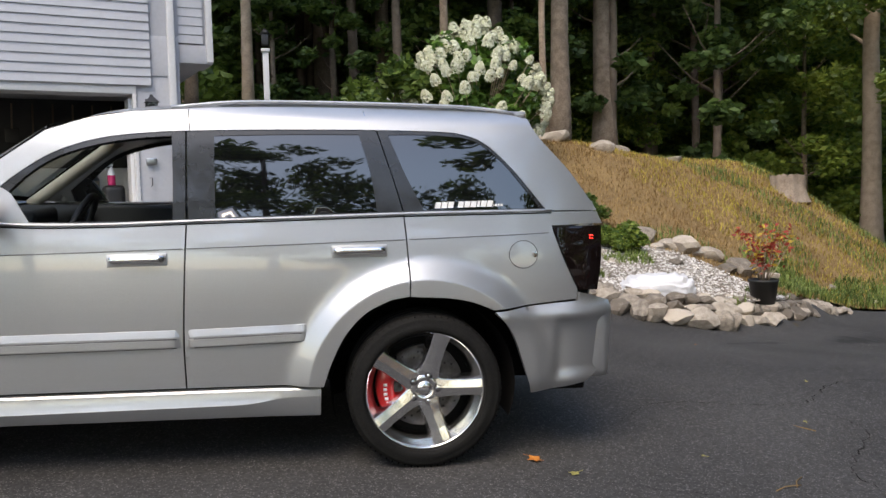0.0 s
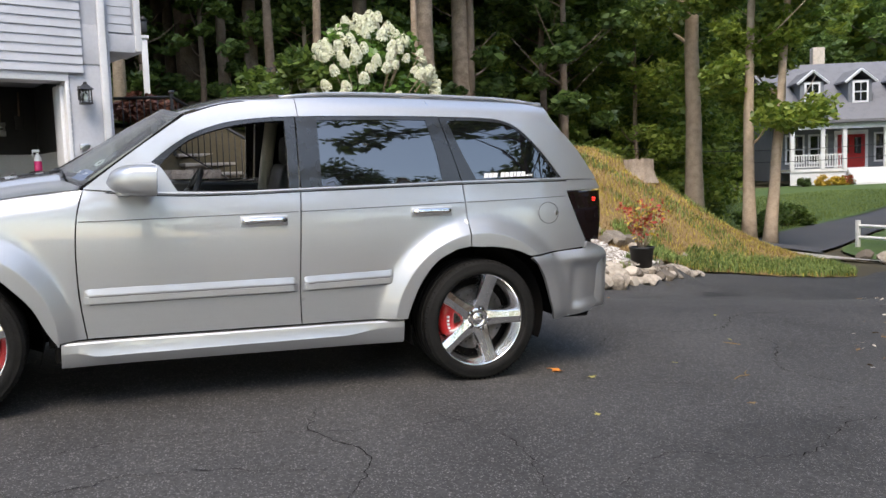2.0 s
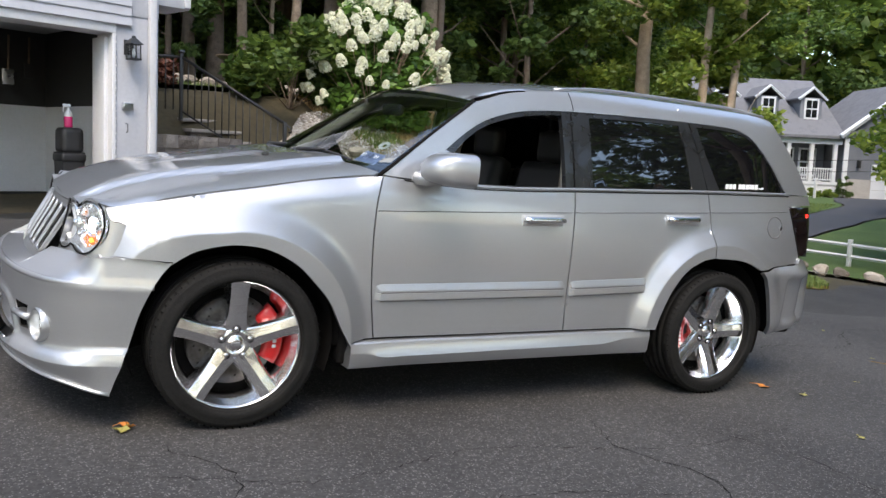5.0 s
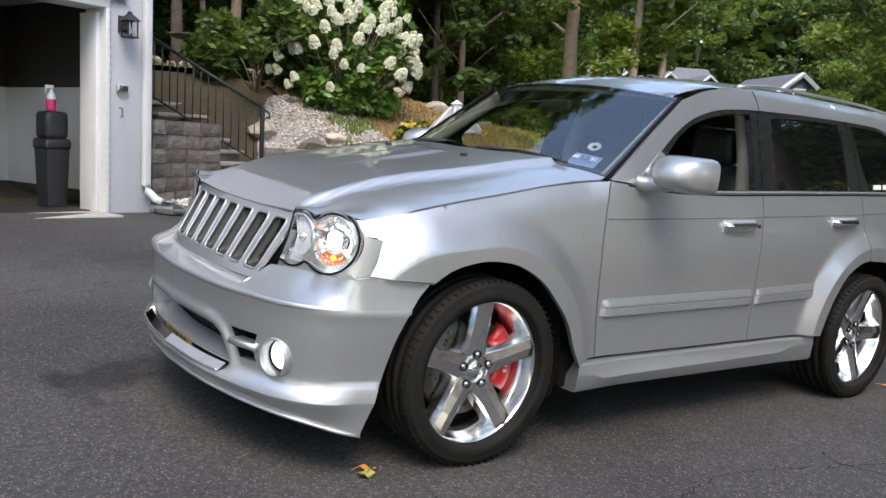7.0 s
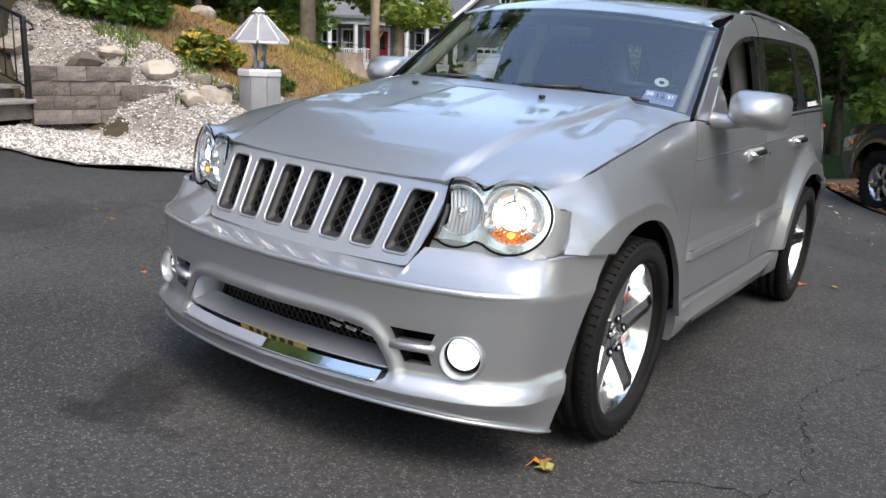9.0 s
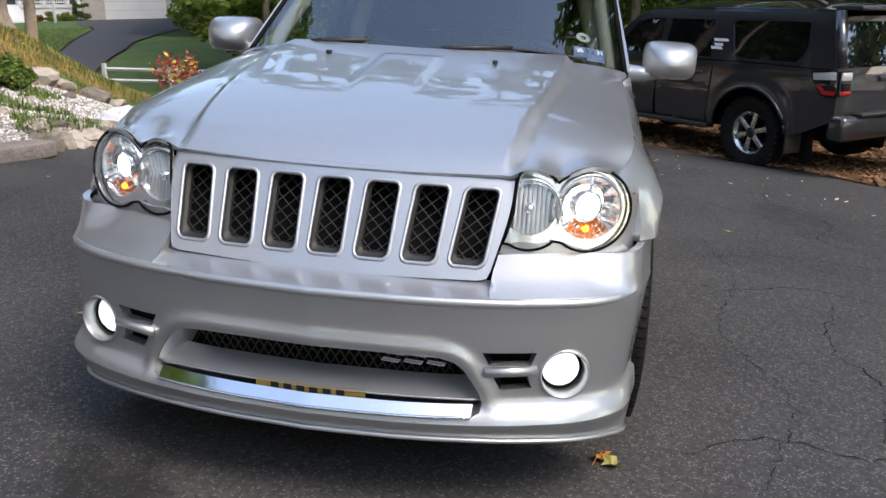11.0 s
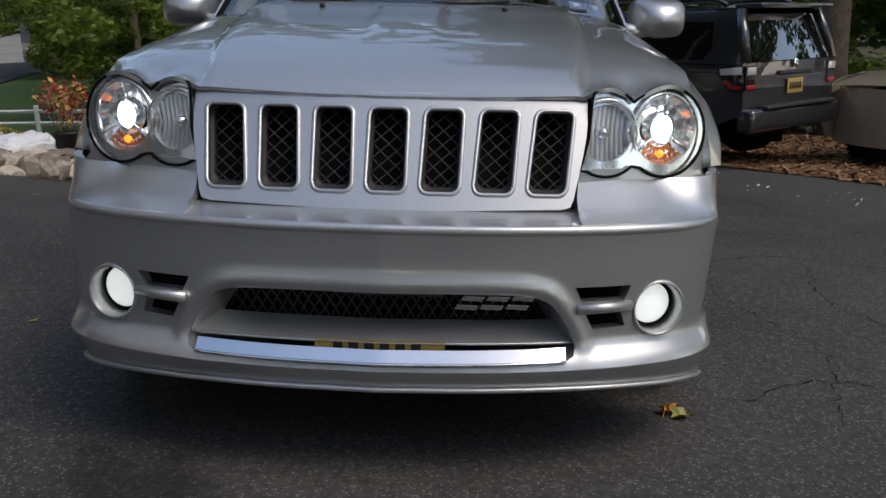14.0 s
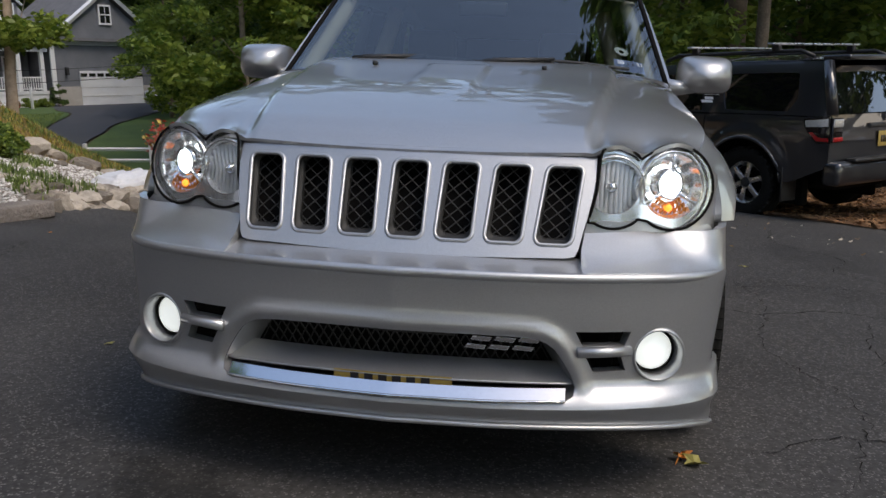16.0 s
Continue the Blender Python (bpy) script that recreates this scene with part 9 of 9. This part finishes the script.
# two wires strung across the view of the far house
for name_z, za, zb, zc in (("upper", 1.95, 2.02, 2.15), ("lower", 1.50, 1.56, 1.62)):
    wire = thing("overhead_wire", pose(0, 0, 0), "thin black overhead wire", "wire", "overhead wires")
    part("strand", tube(spline([Vector((14.0, 27.5, za + 0.6)), Vector((20.4, 20.5, za - 0.15)), Vector((27.7, 16.8, zb)), Vector((36.0, 13.0, zc + 0.5))], 0.8), 0.011, 5), M_BLACK, wire)

# ---- pieces: siding, stones, cracks, chips, grass ----
for k in range(33):
    z = 2.60 + 0.108 * k
    bm = bmesh.new()
    x0, x1 = 0.345, 9.0
    sec = [(-0.034, z + 0.108), (-0.050, z + 0.004), (-0.048, z), (-0.034, z)]
    a = [bm.verts.new((x0, y, zz)) for y, zz in sec]
    b = [bm.verts.new((x1, y, zz)) for y, zz in sec]
    for i in range(4):
        bm.faces.new((a[i], a[(i + 1) % 4], b[(i + 1) % 4], b[i]))
    bm.faces.new(a)
    bm.faces.new(b)
    bmesh.ops.recalc_face_normals(bm, faces=bm.faces)
    part("siding_board", bm, M_SIDING, garage, smooth=False)
    if z > 3.1:
        bm = bmesh.new()
        sec = [(0.020, z + 0.108), (0.012, z + 0.004), (0.014, z), (0.045, z)]
        a = [bm.verts.new((-0.30, y, zz)) for y, zz in sec]
        b = [bm.verts.new((0.0, y, zz)) for y, zz in sec]
        for i in range(4):
            bm.faces.new((a[i], a[(i + 1) % 4], b[(i + 1) % 4], b[i]))
        bmesh.ops.recalc_face_normals(bm, faces=bm.faces)
        part("siding_board", bm, M_SIDING, garage, smooth=False)


def rock_wall():
    rnd = random.Random(8)
    rw = thing("rockery_wall", pose(0, 0, 0), "low dry wall of rounded field stones round the gravel bed", "stone wall", kind="structure")
    line = spline([(1.75, 4.42), (2.6, 4.36), (3.5, 4.15), (4.2, 4.1), (4.9, 4.45), (5.6, 5.0), (6.4, 5.65), (7.5, 6.45)], 0.05)
    n = len(line)
    i = 0
    k = 0
    while i < n - 1:
        x, y = line[i]
        w = rnd.uniform(0.20, 0.40)
        end = sm(n - 30, n, i)
        h = rnd.uniform(0.20, 0.30) * (1 - 0.4 * end)
        d = math.atan2(line[min(i + 1, n - 1)][1] - y, line[min(i + 1, n - 1)][0] - x)
        z = drive_z(x, y)
        put_stone(rw, k, x, y, z + h * 0.36, w * 1.12, rnd.uniform(0.26, 0.36), h, d + rnd.uniform(-0.2, 0.2), rnd.uniform(-0.15, 0.15))
        k += 1
        i += max(2, int(w * 0.84 / 0.05))
    for row, (off, zz, lo, hi) in enumerate(((0.10, 0.20, 0.16, 0.32), (0.24, 0.29, 0.13, 0.26), (0.40, 0.32, 0.10, 0.2))):
        i = row * 2
        while i < n - 12:
            x, y = line[i]
            j = min(i + 1, n - 1)
            d = math.atan2(line[j][1] - y, line[j][0] - x)
            w = rnd.uniform(lo, hi)
            px, py = x - math.sin(d) * off, y + math.cos(d) * off
            put_stone(rw, k, px, py, drive_z(x, y) + zz * (1 - 0.45 * sm(n - 40, n, i)), w * 1.15, w * rnd.uniform(0.8, 1.1), w * rnd.uniform(0.55, 0.8), d + rnd.uniform(-0.4, 0.4), rnd.uniform(-0.25, 0.25))
            k += 1
            i += max(2, int(w * (0.95 + 0.5 * row * rnd.random()) / 0.05))
    # a looser row behind the gravel at the foot of the bank
    for row in range(2):
        line2 = spline([(1.9, 7.0), (2.6, 6.9), (3.4, 6.75), (4.2, 6.9), (5.0, 6.75), (5.6, 6.4), (6.2, 6.3)], 0.05)
        i = row * 3
        while i < len(line2):
            x, y = line2[i]
            w = rnd.uniform(0.20, 0.46)
            if math.hypot(x - WX, y + 0.2 * row - WY) > 0.42:
                yy = y + 0.22 * row + rnd.uniform(-0.1, 0.1)
                put_stone(rw, k, x, yy, ground_z(x, yy) + w * 0.15, w * 1.2, w, w * rnd.uniform(0.5, 0.75), rnd.uniform(0, 3), rnd.uniform(-0.2, 0.2))
            k += 1
            i += max(3, int(w * rnd.uniform(0.8, 1.3) / 0.05))
    for x, y, w in ((1.10, 9.0, 0.5), (1.5, 8.75, 0.55), (2.02, 7.85, 0.50), (1.8, 8.6, 0.35), (0.95, 9.5, 0.5), (2.5, 7.7, 0.35), (2.8, 7.5, 0.3), (2.35, 7.25, 0.32), (3.0, 7.15, 0.36), (5.4, 11.0, 0.5), (6.1, 11.8, 0.42), (7.2, 11.6, 0.35), (4.6, 11.5, 0.6), (7.9, 7.4, 0.2), (8.4, 7.0, 0.16), (4.6, 6.1, 0.24), (3.6, 5.9, 0.2), (2.3, 5.3, 0.2)):
        put_stone(rw, k, x, y, ground_z(x, y) + w * 0.12, w * 1.15, w, w * 0.62, k * 1.1, 0.1, "boulder")
        k += 1
    # stone border above the lawn
    for j in range(46):
        x = -4.2 + 0.17 * j
        y = 13.4 + 0.12 * x + rnd.uniform(-0.12, 0.12)
        w = rnd.uniform(0.2, 0.4)
        put_stone(rw, k, x, y, ground_z(x, y) + w * 0.2 + 0.16 * (j % 2), w * 1.2, w, w * 0.7, rnd.uniform(0, 3), 0.1)
        k += 1
    # flat slabs as steps into the rockery
    for (x, y, z, sx, sy_, sz, rz) in ((1.22, 4.55, 0.09, 0.85, 0.38, 0.15, -0.35), (0.95, 4.95, 0.24, 0.85, 0.42, 0.14, -0.30)):
        part("slab", bbox((0, 0, 0), (sx, sy_, sz), 0.018), M_BLOCK, rw, m=Matrix.Translation((x, y, z)) @ Matrix.Rotation(rz, 4, "Z"))
    # stones before the white fence
    for j, (x, y) in enumerate(((19.1, 13.3), (18.7, 11.6), (18.5, 10.4), (18.9, 12.4), (18.2, 9.6), (17.6, 8.4))):
        put_stone(rw, k + j, x, y, ground_z(x, y) + 0.12, 0.6, 0.45, 0.4, j, 0.1, "boulder")


rock_wall()


def scatter(name, region, n, size, mesh_fn, material, label, category, seed, lift=0.03, keep=None):
    """Countless small pieces over a stretch of ground, as one object."""
    rnd = np.random.RandomState(seed)
    pts = []
    xs_ = [p[0] for p in region]
    ys_ = [p[1] for p in region]
    while len(pts) < n:
        x, y = rnd.uniform(min(xs_), max(xs_)), rnd.uniform(min(ys_), max(ys_))
        if inside(region, x, y) and (keep is None or keep(x, y, rnd)):
            pts.append((x, y, ground_z(x, y) + lift))
    v, f = mesh_fn(np.array(pts), rnd, size)
    me = bpy.data.meshes.new(name)
    me.from_pydata(v.tolist(), [], f.tolist())
    me.materials.append(material)
    ob = new(name, me)
    return tagged(ob, label, category, kind="stuff")


def chips(p, rnd, size):
    """Small angular stones: flattened, skewed octahedra."""
    n = len(p)
    base = np.array([(1, 0, 0), (0, 1, 0), (-1, 0, 0), (0, -1, 0), (0, 0, 0.6), (0, 0, -0.4)], float)
    tri = np.array([(0, 1, 4), (1, 2, 4), (2, 3, 4), (3, 0, 4), (1, 0, 5), (2, 1, 5), (3, 2, 5), (0, 3, 5)])
    s = size * rnd.uniform(0.5, 1.4, (n, 1, 1))
    v = base[None] * s * (1 + rnd.normal(size=(n, 6, 3)) * 0.25)
    a = rnd.rand(n) * 6.28
    c, d = np.cos(a)[:, None], np.sin(a)[:, None]
    x = v[:, :, 0] * c - v[:, :, 1] * d
    y = v[:, :, 0] * d + v[:, :, 1] * c
    v = np.stack([x, y, v[:, :, 2]], 2) + p[:, None, :]
    f = tri[None] + (np.arange(n) * 6)[:, None, None]
    return v.reshape(-1, 3), f.reshape(-1, 3)


def blades(p, rnd, size):
    """Thin bent grass blades."""
    n = len(p)
    a = rnd.rand(n) * 6.28
    lean = rnd.uniform(0.1, 0.9, n)
    h = size * rnd.uniform(0.5, 1.5, n)
    w = 0.05 * size + 0.003
    side = np.stack([-np.sin(a), np.cos(a), np.zeros(n)], 1) * w
    out = np.stack([np.cos(a), np.sin(a), np.zeros(n)], 1)
    up = np.array([0, 0, 1.0])
    m = p + out * (lean * h * 0.3)[:, None] + up * (h * 0.6)[:, None]
    t = p + out * (lean * h * 0.9)[:, None] + up * (h * np.sqrt(1 - lean * lean * 0.6))[:, None]
    v = np.stack([p - side, p + side, m + side * 0.7, m - side * 0.7, t], 1)
    k = (np.arange(n) * 5)[:, None]
    f = np.concatenate([np.array([[0, 1, 2]]) + k, np.array([[0, 2, 3]]) + k, np.array([[3, 2, 4]]) + k])
    return v.reshape(-1, 3), f


def shreds(p, rnd, size):
    """Flat splinters of bark."""
    n = len(p)
    a = rnd.rand(n) * 6.28
    l = size * rnd.uniform(0.5, 1.5, n)
    d = np.stack([np.cos(a), np.sin(a), rnd.normal(size=n) * 0.3], 1) * l[:, None]
    s = np.stack([-np.sin(a), np.cos(a), rnd.normal(size=n) * 0.5], 1) * (l * 0.25)[:, None]
    q = p + np.array([0, 0, 1.0]) * (rnd.rand(n) * size * 0.5)[:, None]
    v = np.stack([q - d - s, q + d - s, q + d + s, q - d + s], 1)
    return v.reshape(-1, 3), np.arange(n * 4).reshape(-1, 4)


scatter("gravel_chips", BED, 26000, 0.020, chips, M_CHIPS, "loose white stone chips", "gravel", 1, 0.04)
M_STRAWBLADE = mat("dry_grass_blade", (0.18, 0.10, 0.035), (0.42, 0.29, 0.12), rough=0.8, scale=0.8, fine=6, island=0.6, rough_var=0)
M_GREENBLADE = mat("green_grass_blade", (0.06, 0.10, 0.02), (0.20, 0.26, 0.06), rough=0.7, scale=0.8, fine=6, island=0.6, rough_var=0)
scatter("dry_grass", BANK, 60000, 0.07, blades, M_STRAWBLADE, "dry straw-coloured grass on the bank", "grass", 2, 0.0)
scatter("bank_weeds", BANK, 9000, 0.12, blades, M_GREENBLADE, "green weeds along the edge of the bank", "grass", 3, 0.0, lambda x, y, r: (x > 7.2 or y < 7.6) and noise.noise(Vector((x * 0.9, y * 0.9, 4))) > 0.0)
M_GOLDWEED = mat("yellow_weed", (0.24, 0.20, 0.03), (0.52, 0.42, 0.06), rough=0.7, scale=0.8, fine=6, island=0.6, rough_var=0)
scatter("yellow_weeds", BANK, 15000, 0.085, blades, M_GOLDWEED, "yellow-green weeds over the sunny end of the bank", "grass", 13, 0.0, lambda x, y, r: x + 0.25 * y > 8.2 + 1.2 * noise.noise(Vector((x * 0.7, y * 0.7, 2))))
scatter("foot_weeds", BANK, 7000, 0.13, blades, M_GREENBLADE, "green weeds along the foot of the bank", "grass", 14, 0.0, lambda x, y, r: x > 6.2 and y < 7.1 + 0.15 * (x - 6) + 0.5 * noise.noise(Vector((x, y, 7))))
scatter("rockery_weeds", BED, 3500, 0.12, blades, M_GREENBLADE, "tufts of green weeds between the stones", "grass", 4, 0.0, lambda x, y, r: x > 1.7 and noise.noise(Vector((x * 1.6, y * 1.6, 9))) > 0.28)
MULCH = [(1.0, -5.15), (3.2, -3.25), (5.2, -0.95), (8.5, 0.5), (9, -3), (8, -8), (3, -9)]
scatter("mulch_shreds", MULCH, 16000, 0.035, shreds, mat("mulch_shred", (0.09, 0.045, 0.02), (0.32, 0.17, 0.08), rough=0.9, scale=2, island=0.9), "shredded brown bark mulch", "mulch", 5, 0.02)
scatter("lawn_blades", [(23.7, 22.6), (32.8, 26), (43, 30.8), (50, 34.6), (46, 40), (36, 40), (28, 36), (24.5, 30)], 22000, 0.12, blades, M_GREENBLADE, "short green lawn grass", "grass", 6, 0.03)
scatter("upper_grass", [(-1.4, 10.6), (1.4, 11.5), (2.5, 14), (-3, 14), (-4, 12.5)], 9000, 0.07, blades, M_GREENBLADE, "short patchy grass above the steps", "grass", 7, 0.02)


def crack(pts, w, seed):
    """A jagged dark crack in the asphalt."""
    rnd = random.Random(seed)
    line = spline(pts, 0.035)
    bm = bmesh.new()
    prev = None
    for i, (x, y) in enumerate(line):
        t = min(1, 4 * min(i, len(line) - 1 - i) / len(line)) ** 0.5
        x += rnd.uniform(-1, 1) * 0.02
        y += rnd.uniform(-1, 1) * 0.02
        ww_ = w * 0.68 * (0.2 + rnd.random() ** 2 * 1.3) * t + 0.0004
        a, b = line[max(0, i - 1)], line[min(len(line) - 1, i + 1)]
        q = math.hypot(b[0] - a[0], b[1] - a[1]) or 1
        nx, ny = -(b[1] - a[1]) / q, (b[0] - a[0]) / q
        cur = [bm.verts.new((x + nx * s_ * ww_, y + ny * s_ * ww_, drive_z(x, y) + 0.004)) for s_ in (-1, 1)]
        if prev:
            bm.faces.new((prev[0], prev[1], cur[1], cur[0]))
        prev = cur
    part("crack", bm, M_CRACK, driveway, smooth=False)


M_CRACK = mat("crack_shadow", (0.012, 0.012, 0.012), (0.026, 0.025, 0.024), rough=1.0, scale=30, spec=0.0)
for k, (p, w) in enumerate((([(-1.05, -1.1), (-1.15, -1.5), (-1.0, -1.9), (-1.2, -2.4), (-1.1, -3.0), (-1.3, -3.6)], 0.006), ([(-1.2, -2.4), (-1.6, -2.7), (-2.2, -2.6), (-2.9, -2.9), (-3.8, -2.7)], 0.004),
                            ([(-0.2, -2.6), (0.3, -2.3), (0.9, -2.5), (1.6, -2.2), (2.6, -2.4)], 0.004), ([(-3.15, -0.95), (-2.9, -1.35), (-2.95, -1.7), (-2.6, -2.3), (-2.4, -2.9)], 0.005), ([(-2.95, -1.7), (-2.3, -1.9), (-1.9, -1.8), (-1.15, -2.0)], 0.004),
                            ([(-3.3, -1.25), (-2.6, -1.5), (-1.8, -1.35), (-0.9, -1.55), (0.2, -1.45)], 0.003), ([(1.1, -0.4), (1.6, 0.0), (2.4, -0.1), (3.1, 0.4), (3.9, 0.3)], 0.005), ([(-4.3, 1.6), (-3.8, 2.2), (-2.6, 2.6), (-1.2, 2.9), (0.2, 3.4)], 0.004),
                            ([(-1.55, 5.9), (-1.1, 5.3), (-0.4, 4.4), (0.6, 4.1)], 0.008), ([(-0.4, -3.1), (-0.2, -3.5), (0.4, -3.4), (1.0, -3.7)], 0.004), ([(0.9, -1.2), (1.5, -1.6), (1.7, -2.2)], 0.003), ([(-3.6, -3.4), (-3.0, -3.2), (-2.5, -3.5)], 0.004), ([(2.2, -1.8), (2.0, -1.2), (2.5, -0.6), (2.4, -0.1)], 0.004), ([(-0.6, -1.2), (-0.3, -1.9), (-0.45, -2.6)], 0.003))):
    crack(p, w, 100 + k)

scatter("drive_litter", [(-1.0, -4.8), (3.0, -2.9), (5.0, -0.6), (8, 1.0), (6.5, 2.2), (3.2, -0.6), (1.6, -2.6), (-2.0, -4.0)], 260, 0.018, shreds, mat("pale_litter", (0.16, 0.10, 0.05), (0.55, 0.50, 0.42), rough=0.9, scale=2, island=0.9), "bits of bark and dry leaf blown onto the asphalt", "litter", 12, 0.006)
